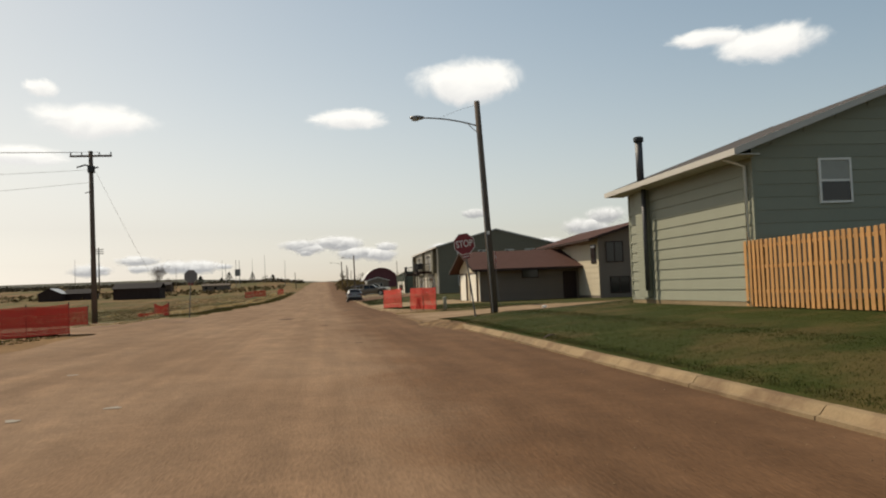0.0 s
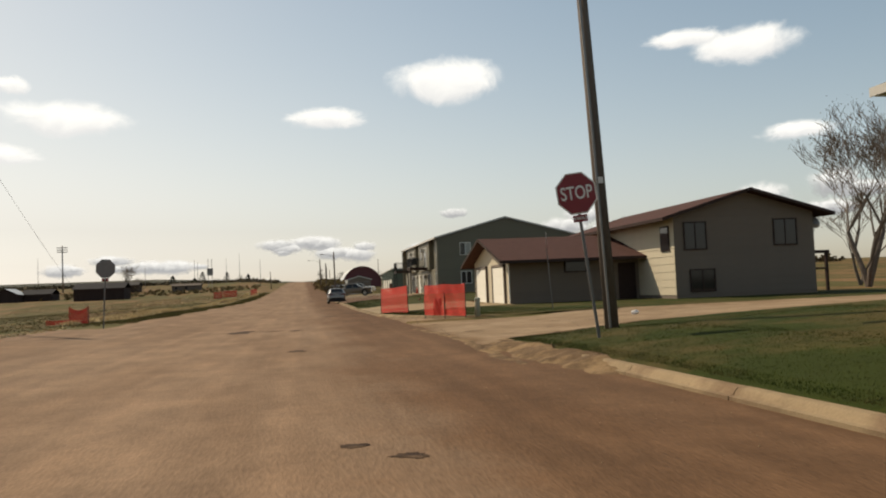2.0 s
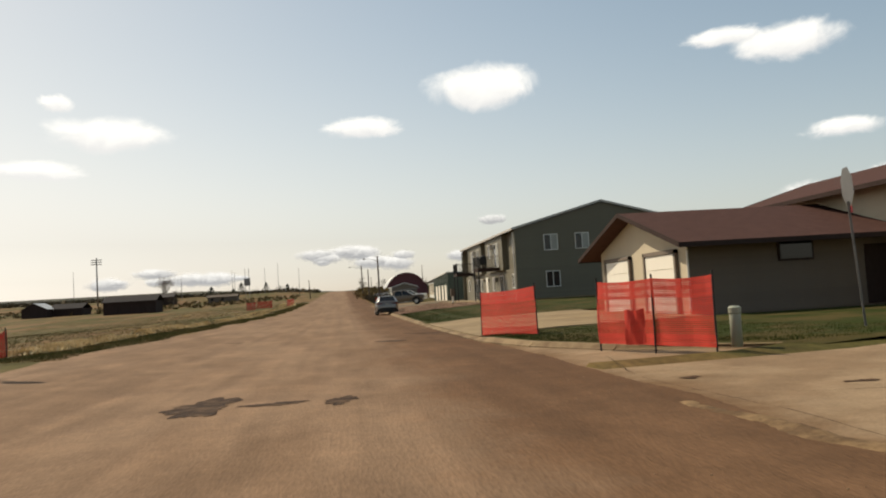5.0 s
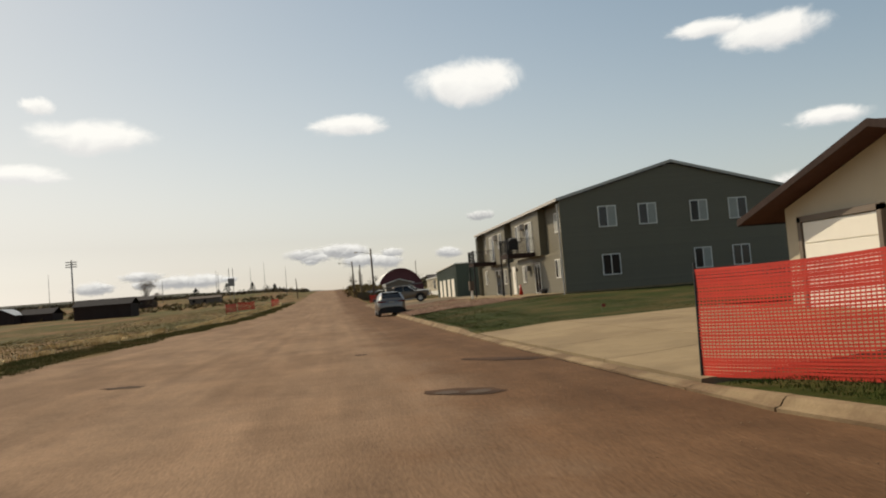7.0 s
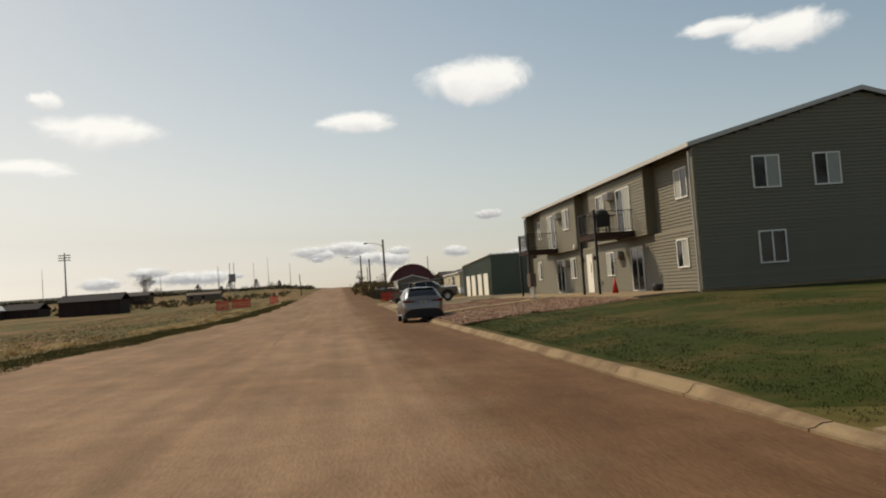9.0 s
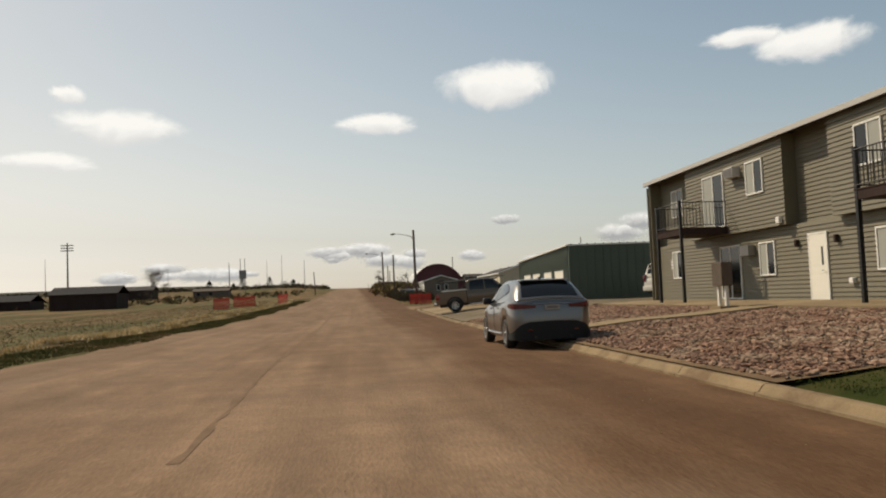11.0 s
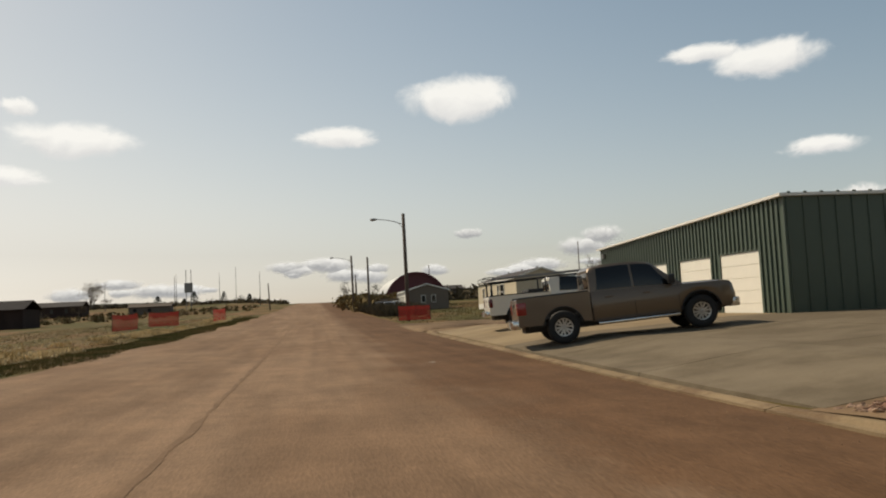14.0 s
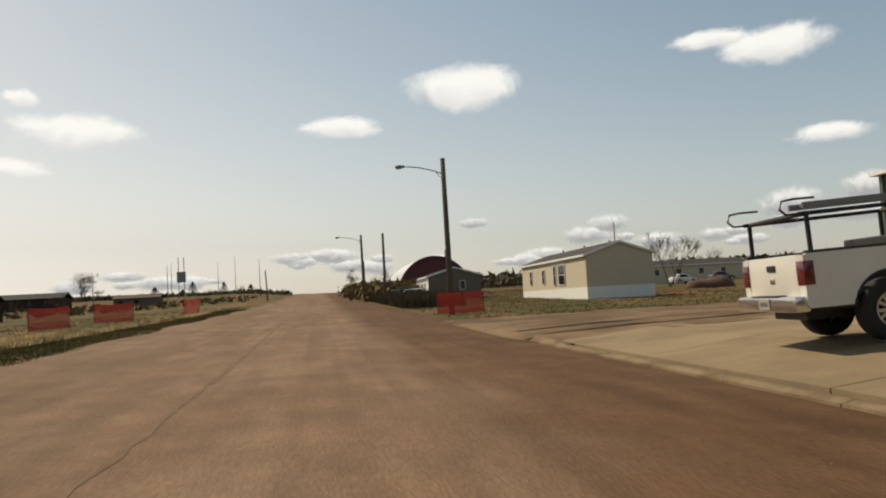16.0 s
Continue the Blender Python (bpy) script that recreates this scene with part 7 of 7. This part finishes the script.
def leafy(x, y, h, w, seed, mat, label, name="tree"):
    """A tree far off: trunk, limbs and a ragged crown of small leaf clumps."""
    rnd = random.Random(seed)
    z = land(x, y) - 0.2
    root = thing(name, (x, y, z), label, "tree" if name == "tree" else "bush")
    bm = tubed([(x, y, z), (x + rnd.uniform(-0.2, 0.2), y, z + h * 0.45), (x, y, z + h * 0.75)], [0.02 * h + 0.05, 0.015 * h + 0.03, 0.02], 6)
    blobs = []
    for k in range(9):
        a, e = rnd.uniform(0, 6.28), rnd.uniform(0.35, 0.95)
        c = Vector((math.cos(a) * w * rnd.uniform(0.2, 0.75), math.sin(a) * w * rnd.uniform(0.2, 0.75), h * e))
        blobs.append((c, w * rnd.uniform(0.25, 0.5)))
        tube(bm, [(x, y, z + h * 0.3), tuple(Vector((x, y, z)) + c * 0.9)], [0.01 * h + 0.02, 0.015], 4, cap=False)
    part("trunk", bm, BARK, root)
    verts, faces = [], []
    for c, r in blobs:
        for _ in range(60):
            p = c + Vector((rnd.gauss(0, 0.55), rnd.gauss(0, 0.55), rnd.gauss(0, 0.5))) * r
            a, b = Vector((rnd.uniform(-1, 1), rnd.uniform(-1, 1), rnd.uniform(-1, 1))) * 0.07 * h ** 0.7, Vector((rnd.uniform(-1, 1), rnd.uniform(-1, 1), rnd.uniform(-1, 1))) * 0.07 * h ** 0.7
            i = len(verts)
            verts += [tuple(p), tuple(p + a), tuple(p + b)]
            faces.append((i, i + 1, i + 2))
    ob = new("crown", from_lists("crown", verts, faces, mat))
    ob.parent = root
    return root


bare_tree(39.9, 53.0, 13.8, 0.85, "large bare tree with a few buds beside the tan house", 4, trunks=3, depth=6, buds=1)
bare_tree(44.5, 60.0, 9.0, 0.9, "bare tree behind the tan house", 9, trunks=2, buds=1)
bare_tree(-99.2, 497, 13.5, 1.15, "bare bushy tree at the field's edge", 11, trunks=6, depth=5, buds=7)
bare_tree(-93.5, 500, 6.0, 1.0, "bare bushy tree at the field's edge", 12, trunks=4, depth=4, buds=2)
bare_tree(70, 290, 9.0, 0.9, "bare tree behind the far mobile home", 13, trunks=2, depth=4, buds=1)
bare_tree(86, 300, 7.0, 0.9, "bare tree behind the far mobile home", 14, trunks=2, depth=4, buds=1)
bare_tree(45.5, 232, 8.2, 0.8, "bare tree beside the far mobile home", 15, trunks=2, depth=5, buds=1)
hp = land(43, 216)
bm = bmesh.new()
bmesh.ops.create_icosphere(bm, subdivisions=3, radius=1, matrix=Matrix.Translation((43.0, 216, hp)) @ Matrix.Diagonal((2.8, 1.8, 1.15, 1)))
for v in bm.verts:
    v.co += Vector((0, 0, 1)) * (0.55 * noise.noise(v.co * 0.7) + 0.2 * noise.noise(v.co * 2.3)) * (v.co.z > hp)
single("soil_heap", bm, REDSOIL, "heap of red-brown soil in the far yard", "soil heap", smooth=True, at=(43, 216, hp))
leafy(7.9, 330, 6.5, 2.2, 21, SHRUB, "small roundheaded tree beside the road")
leafy(15.0, 322, 5.5, 2.4, 22, NEEDLE, "dark bushy tree beside the barn")
leafy(30, 318, 5.0, 3.0, 23, SHRUB, "brown bushy tree behind the barn")
for k, (x, top, w_) in enumerate(((-89.3, 17.0, 3.2), (-69.0, 19.0, 3.3), (-52.2, 18.3, 2.6), (-37.6, 16.2, 2.5), (-34.1, 13.4, 1.7), (-74.5, 15.0, 2.4))):
    conifer(x, 600, top + 0.3 - land(x, 600), w_ * 1.35, 40 + k)
leafy(-43.2, 600, 16.0 - land(-43.2, 600), 3.0, 31, NEEDLE, "dark round tree on the rise")
leafy(-61.1, 600, 14.6 - land(-61.1, 600), 3.2, 32, NEEDLE, "dark round tree on the rise")
for k in range(6):
    leafy(-66 - 9 * k + random.uniform(-3, 3), 340 + random.uniform(-8, 14), random.uniform(2.5, 4.5), random.uniform(2, 3.5), 60 + k, SHRUB, "dark brushy scrub at the field's edge", name="bush")


def tufts(name, label, region, n, height, width, mat, seed, blades=4, lean=0.5, category="grass", lift=None):
    """Grass as stuff: thin blades in tufts over a stretch of ground."""
    rng = np.random.default_rng(seed)
    verts, faces = [], []
    for _ in range(n):
        x, y = region(rng)
        z = land(x, y) - 0.01 + (lift(y) if lift else 0)
        hh = height * rng.uniform(0.5, 1.3)
        for b in range(blades):
            a = rng.uniform(0, 6.28)
            px, py = x + rng.normal(0, 0.05 + width), y + rng.normal(0, 0.05 + width)
            dx, dy = math.cos(a), math.sin(a)
            ln = hh * lean * rng.uniform(0.2, 1.0)
            i = len(verts)
            verts.append((px - dy * width, py + dx * width, z))
            verts.append((px + dy * width, py - dx * width, z))
            verts.append((px + dx * ln, py + dy * ln, z + hh * rng.uniform(0.6, 1.0)))
            faces.append((i, i + 1, i + 2))
    ob = new(name, from_lists(name, verts, faces, mat))
    return tagged(ob, label, category, kind="stuff")


tufts("grass", "short green lawn blades", lambda r: ((lambda y: (lawn_edge(y) + 0.06 + 7.5 * r.random() ** 1.5, y))(r.uniform(-14, 26.4))), 60000, 0.032, 0.0045, BLADE, 1, blades=3, lift=lambda y: 0.03 + 0.02 * ease(18.5, 20.5, y))
tufts("grass", "short green blades round the garage", lambda r: ((lambda y: (along(((35.6, 9.5), (38.55, 6.9), (41.5, 5.8), (46.6, 5.15)), y) + 0.05 + 6 * r.random() ** 1.4, y))(r.uniform(35.8, 46.6))), 7000, 0.04, 0.007, BLADE, 2, blades=4)
tufts("grass", "short green blades before the apartments", lambda r: ((lambda y: (kerb_x(y) + 0.35 + 9 * r.random() ** 1.4, y))(r.uniform(62.6, 86.4))), 12000, 0.028, 0.007, BLADE, 3, blades=4)
tufts("grass", "green verge grass along the road", lambda r: ((lambda y: (-7.6 - 2.3 * r.random() - 0.25 * math.sin(y * 0.4), y))(r.uniform(46, 220))), 30000, 0.07, 0.014, VERGE, 4, blades=4)
def straw_line(r):
    while True:
        y = r.uniform(46, 230)
        if math.sin(y * 0.23) + math.sin(y * 0.61 + 1) + 0.5 * math.sin(y * 1.7) > 0.1:
            return r.choice((-10.3, -12.6)) - 0.9 * math.sin(y * 0.09) - abs(r.normal(0, 0.45)), y


tufts("dry_grass", "pale dry straw grass in the field", straw_line, 15000, 0.24, 0.04, STRAW, 5, blades=4, lean=0.8)
def straw_spot(r):
    while True:
        x, y = -9.5 - 30 * r.random() ** 1.5, r.uniform(30, 230)
        if math.sin(x * 0.55 + 0.9 * math.sin(y * 0.07)) + math.sin(y * 0.11 + x * 0.2) + 0.6 * math.sin(x * 1.7 + y * 0.31) > 1.25:
            return x, y


tufts("dry_grass", "patchy dry grass over the field", straw_spot, 5500, 0.09, 0.045, STRAW, 6, blades=3, lean=0.9)
def field_spot(r):
    y = r.uniform(12, 240)
    x = -8.6 - (4 + 0.25 * y) * r.random() ** 1.2
    return (x - 8 if 17 < y < 42 and x > -22 else x), y


tufts("field_grass", "short green and brown grass over the field", field_spot, 16000, 0.06, 0.035, VERGE, 16, blades=3, lean=0.9)
tufts("field_grass", "dry brown weeds over the field", field_spot, 7000, 0.08, 0.035, DRYWEED, 17, blades=3, lean=0.9)
tufts("weeds", "dry weeds along the far road bank", lambda r: ((lambda y: (kerb_x(y) + 0.8 + 5 * r.random(), y))(r.uniform(196, 300))), 9000, 1.3, 0.07, SHRUB, 7, blades=4, lean=0.4, category="weeds")
tufts("weeds", "dry weeds over the far lots", lambda r: ((lambda y: (kerb_x(y) + 0.6 + 34 * r.random(), y))(r.uniform(167, 290))), 14000, 0.08, 0.03, DRYWEED, 8, blades=3, lean=0.8, category="weeds")

# far woods and brush along the horizon
def far_woods(name, label, spot, n, seed, mat, size):
    rng = np.random.default_rng(seed)
    verts, faces = [], []
    for _ in range(n):
        x, y, h = spot(rng)
        z = land(x, y)
        for _ in range(7):
            c = np.array((x + rng.normal(0, h * 0.5), y + rng.normal(0, 1.0), z + h * rng.random() ** 1.2))
            i = len(verts)
            for q in range(3):
                verts.append(tuple(c + rng.normal(0, size, 3)))
            faces.append((i, i + 1, i + 2))
    return tagged(new(name, from_lists(name, verts, faces, mat)), label, "woods", kind="stuff")


far_woods("far_woods", "dark low woods along the horizon", lambda r: ((lambda x: (x, 560 + r.normal(0, 25), 0.2 + 0.8 * (0.5 + 0.5 * math.sin(x * 0.021)) * r.random()))(r.uniform(-480, -15))), 5200, 3, SHRUB, 0.9)
far_woods("far_woods", "brown brush across the far field", lambda r: (r.uniform(-150, -16), r.uniform(300, 370), r.uniform(0.15, 0.5)), 600, 4, DRYWEED, 0.4)
far_woods("far_woods", "dark brush behind the far lots", lambda r: (r.uniform(24, 240), r.uniform(330, 420), r.uniform(0.8, 3.0)), 2600, 5, SHRUB, 0.9)
far_woods("far_woods", "yellow-brown brush on the road bank", lambda r: ((lambda y: (kerb_x(y) + 1.2 + 5.0 * r.random(), y, r.uniform(0.8, 2.6)))(r.uniform(232, 330))), 1500, 6, STRAWBRUSH, 0.35)

# rocks of the landscaping bed
def rock_mesh(seed):
    bm = bmesh.new()
    bmesh.ops.create_icosphere(bm, subdivisions=1, radius=1)
    rnd = random.Random(seed)
    for v in bm.verts:
        v.co = Vector((v.co.x * rnd.uniform(0.75, 1.2), v.co.y * rnd.uniform(0.75, 1.2), v.co.z * rnd.uniform(0.55, 1.0)))
    me = finish(bm, "rock")
    me.materials.append(ROCK)
    return me


rock_kinds = [rock_mesh(k) for k in range(7)]
bed = thing("rock_bed", (8.5, 106, land(8.5, 106)), "landscaping bed of loose red-brown rocks", "rock bed")
bo = bed.matrix_basis.translation


def bed_spot(r):
    while True:
        y = r.uniform(86.3, 117.0)
        x = kerb_x(y) + 0.29 + (12.2 - kerb_x(y) - 0.31) * r.random()
        if not 99.0 < y < 100.9:
            return x, y


rng = np.random.default_rng(5)
for _ in range(300):
    y = rng.uniform(103, 116.9)
    x = kerb_x(y) + 0.4 + 2.2 * rng.random()
    s = rng.uniform(0.035, 0.065)
    piece("rock", rock_kinds[rng.integers(7)], bed, Matrix.Translation(Vector((x, y, land(x, y) + 0.02 + s * 0.3)) - bo) @ Euler((rng.uniform(-0.5, 0.5), rng.uniform(-0.5, 0.5), rng.uniform(0, 6.28))).to_matrix().to_4x4() @ Matrix.Diagonal((s * 1.2, s, s * 0.75, 1)))
coords = [np.array([v.co[:] for v in me.vertices]) for me in rock_kinds]
tris = [np.array([p.vertices[:] for p in me.polygons]) for me in rock_kinds]
rv, rf, off = [], [], 0
for _ in range(34000):
    x, y = bed_spot(rng)
    k = int(rng.integers(7))
    s = rng.uniform(0.022, 0.055)
    a = rng.uniform(0, 6.28)
    R = np.array(((math.cos(a), -math.sin(a), 0), (math.sin(a), math.cos(a), 0), (0, 0, 1)))
    tl = rng.uniform(-1.1, 1.1)
    T = np.array(((1, 0, 0), (0, math.cos(tl), -math.sin(tl)), (0, math.sin(tl), math.cos(tl))))
    rv.append((coords[k] * (s * 1.45, s * 0.95, s * 0.5)) @ T.T @ R.T + (x, y, land(x, y) + 0.015 + s * 0.25))
    rf.append(tris[k] + off)
    off += len(coords[k])
me = from_lists("rubble", np.concatenate(rv).tolist(), np.concatenate(rf).tolist(), ROCKS)
lr = new("rubble", me)
lr.parent = bed
lr.matrix_basis = Matrix.Translation(-bo)
tagged(lr, kind="stuff")
# loose gravel along the road's edge
gv, gf, off = [], [], 0
for _ in range(2200):
    y = rng.uniform(-20, 175)
    x = kerb_x(y) - 0.4 - abs(rng.normal(0, 1.1)) if rng.random() < 0.65 else rng.uniform(-7.5, 4.5)
    k = int(rng.integers(7))
    s = rng.uniform(0.004, 0.009)
    gv.append(coords[k] * (s * 1.2, s, s * 0.8) + (x, y, road_surface(x, y) + s * 0.4))
    gf.append(tris[k] + off)
    off += len(coords[k])
tagged(new("gravel", from_lists("gravel", np.concatenate(gv).tolist(), np.concatenate(gf).tolist(), KERB)), "loose gravel scattered on the road", "gravel", kind="stuff")

blot("mud_rut", 10.5, 152.6, 3.4, 0.3, MUD, "dark muddy rut across the dirt yard", lift=0.03, seed=71)
blot("mud_rut", 8.2, 155.4, 1.8, 0.3, MUD, "dark muddy rut across the dirt yard", lift=0.03, seed=72)

# ---- clouds ----
cm = bpy.data.materials.new("glowing_cloud")
cm.use_nodes = True
n, l = cm.node_tree.nodes, cm.node_tree.links
n.remove(n["Principled BSDF"])
tc, info = n.new("ShaderNodeTexCoord"), n.new("ShaderNodeObjectInfo")
shift = n.new("ShaderNodeVectorMath")
shift.operation = "MULTIPLY_ADD"
comb = n.new("ShaderNodeCombineXYZ")
mul = n.new("ShaderNodeMath")
mul.operation = "MULTIPLY"
mul.inputs[1].default_value = 37.0
l.new(info.outputs["Random"], mul.inputs[0])
l.new(mul.outputs[0], comb.inputs[0])
l.new(mul.outputs[0], comb.inputs[2])
shift.inputs[1].default_value = (1.6, 0.75, 1.0)
l.new(tc.outputs["Object"], shift.inputs[0])
l.new(comb.outputs[0], shift.inputs[2])
nz = n.new("ShaderNodeTexNoise")
nz.inputs["Scale"].default_value, nz.inputs["Detail"].default_value, nz.inputs["Roughness"].default_value, nz.inputs["Distortion"].default_value = 1.3, 6.0, 0.6, 0.4
l.new(shift.outputs[0], nz.inputs["Vector"])
ln_ = n.new("ShaderNodeVectorMath")
ln_.operation = "LENGTH"
l.new(tc.outputs["Object"], ln_.inputs[0])
edge = n.new("ShaderNodeMath")
edge.operation = "SUBTRACT"
edge.inputs[0].default_value = 0.74
l.new(ln_.outputs["Value"], edge.inputs[1])
nm_ = n.new("ShaderNodeMath")
nm_.operation = "MULTIPLY_ADD"
nm_.inputs[1].default_value, nm_.inputs[2].default_value = 0.75, -0.38
l.new(nz.outputs["Fac"], nm_.inputs[0])
sm = n.new("ShaderNodeMath")
sm.operation = "ADD"
l.new(edge.outputs[0], sm.inputs[0])
l.new(nm_.outputs[0], sm.inputs[1])
mr = n.new("ShaderNodeMapRange")
mr.interpolation_type = "SMOOTHSTEP"
mr.inputs["From Min"].default_value, mr.inputs["From Max"].default_value = -0.04, 0.34
mr.inputs["To Max"].default_value = 0.96
l.new(sm.outputs[0], mr.inputs["Value"])
em, tr, mx = n.new("ShaderNodeEmission"), n.new("ShaderNodeBsdfTransparent"), n.new("ShaderNodeMixShader")
# the shaded underside is put into the glow colour: greyer towards the flat base
csep, cmr, cmx = n.new("ShaderNodeSeparateXYZ"), n.new("ShaderNodeMapRange"), n.new("ShaderNodeMix")
cmx.data_type = "RGBA"
cmr.name = "grey_base"
cmx.inputs["A"].default_value, cmx.inputs["B"].default_value = (0.72, 0.76, 0.82, 1), (0.92, 0.96, 1.0, 1)
l.new(tc.outputs["Object"], csep.inputs[0])
cadd = n.new("ShaderNodeMath")
cadd.operation = "ADD"
l.new(csep.outputs[1], cadd.inputs[0])
l.new(nz.outputs["Fac"], cadd.inputs[1])
cmr.inputs["From Min"].default_value, cmr.inputs["From Max"].default_value = 0.1, 0.6
l.new(cadd.outputs[0], cmr.inputs["Value"])
l.new(cmr.outputs[0], cmx.inputs["Factor"])
l.new(cmx.outputs["Result"], em.inputs["Color"])
em.inputs["Strength"].default_value = CLOUD_GLOW
l.new(mr.outputs[0], mx.inputs[0])
l.new(tr.outputs[0], mx.inputs[1])
l.new(em.outputs[0], mx.inputs[2])
l.new(mx.outputs[0], n["Material Output"].inputs["Surface"])
bm = bmesh.new()
bmesh.ops.create_grid(bm, x_segments=12, y_segments=12, size=1.25)
for v in bm.verts:
    v.co.z = 0.12 * (1 - 0.5 * v.co.length_squared)
cloud_mesh = finish(bm, "cloud")
cloud_mesh.materials.append(cm)
# low cumulus far off glow greyer, with darker shade painted into their bases
low = cm.copy()
low.name = "low_cloud_vapour"
for nd in low.node_tree.nodes:
    if nd.bl_idname == "ShaderNodeEmission":
        nd.inputs["Strength"].default_value = 0.90 * CLOUD_GLOW
    elif nd.bl_idname == "ShaderNodeMix":
        nd.inputs["A"].default_value = (0.42, 0.45, 0.50, 1)
    elif nd.bl_idname == "ShaderNodeTexNoise":
        nd.inputs["Scale"].default_value = 2.2
low.node_tree.nodes["grey_base"].inputs["From Min"].default_value, low.node_tree.nodes["grey_base"].inputs["From Max"].default_value = 0.25, 0.95
low_mesh = cloud_mesh.copy()
low_mesh.materials[0] = low
# azimuth, elevation, width and height in degrees, as the drifting cumulus lie
CLOUDS = [(10.7, 14.45, 9.2, 3.6), (2.0, 12.1, 7.0, 1.7), (-15.0, 11.8, 9.8, 2.6), (27.4, 15.9, 6.6, 1.4), (31.3, 15.1, 8.6, 2.7), (-19.5, 9.4, 7.4, 1.5), (-18.2, 13.7, 2.7, 1.3), (34.2, 9.2, 5.8, 1.4),
          (10.8, 5.2, 2.7, 0.8), (20.0, 4.6, 3.4, 1.4), (31.7, 5.0, 5.0, 2.2), (36.2, 5.6, 4.0, 2.2)]
puffs = random.Random(5)
for lo, hi, base_, top, count in ((-2.4, 2.6, 2.7, 3.6, 6), (3.2, 8.6, 2.5, 3.1, 4), (-13.0, -4.0, 1.9, 2.6, 5), (9.0, 16.0, 2.4, 4.0, 6), (17.0, 29.0, 2.8, 4.5, 8), (-21.0, -14.0, 2.0, 2.4, 2), (30.0, 39.0, 3.4, 5.2, 4)):
    for _ in range(count):
        size = puffs.uniform(1.6, 4.6)
        CLOUDS.append((puffs.uniform(lo, hi), base_ + (top - base_) * puffs.random() ** 1.4, size, size * puffs.uniform(0.22, 0.36)))
for az_, el_, w_, h_ in CLOUDS:
    d = 4300.0
    p = Vector((math.sin(radians(az_)) * math.cos(radians(el_)), math.cos(radians(az_)) * math.cos(radians(el_)), math.sin(radians(el_)))) * d + Vector((0, 60, 1.4))
    ob = new("cloud", cloud_mesh if el_ > 8 else low_mesh)
    ob.matrix_basis = look(p, (0, 60, 1.4)) @ pose(0, 0, 0, 0, 180, 0) @ Matrix.Diagonal((d * math.tan(radians(w_ / 2)) * 1.18, d * math.tan(radians(h_ / 2)) * 1.35, 60, 1))
    tagged(ob, "soft white fair-weather cloud", "cloud", kind="structure")
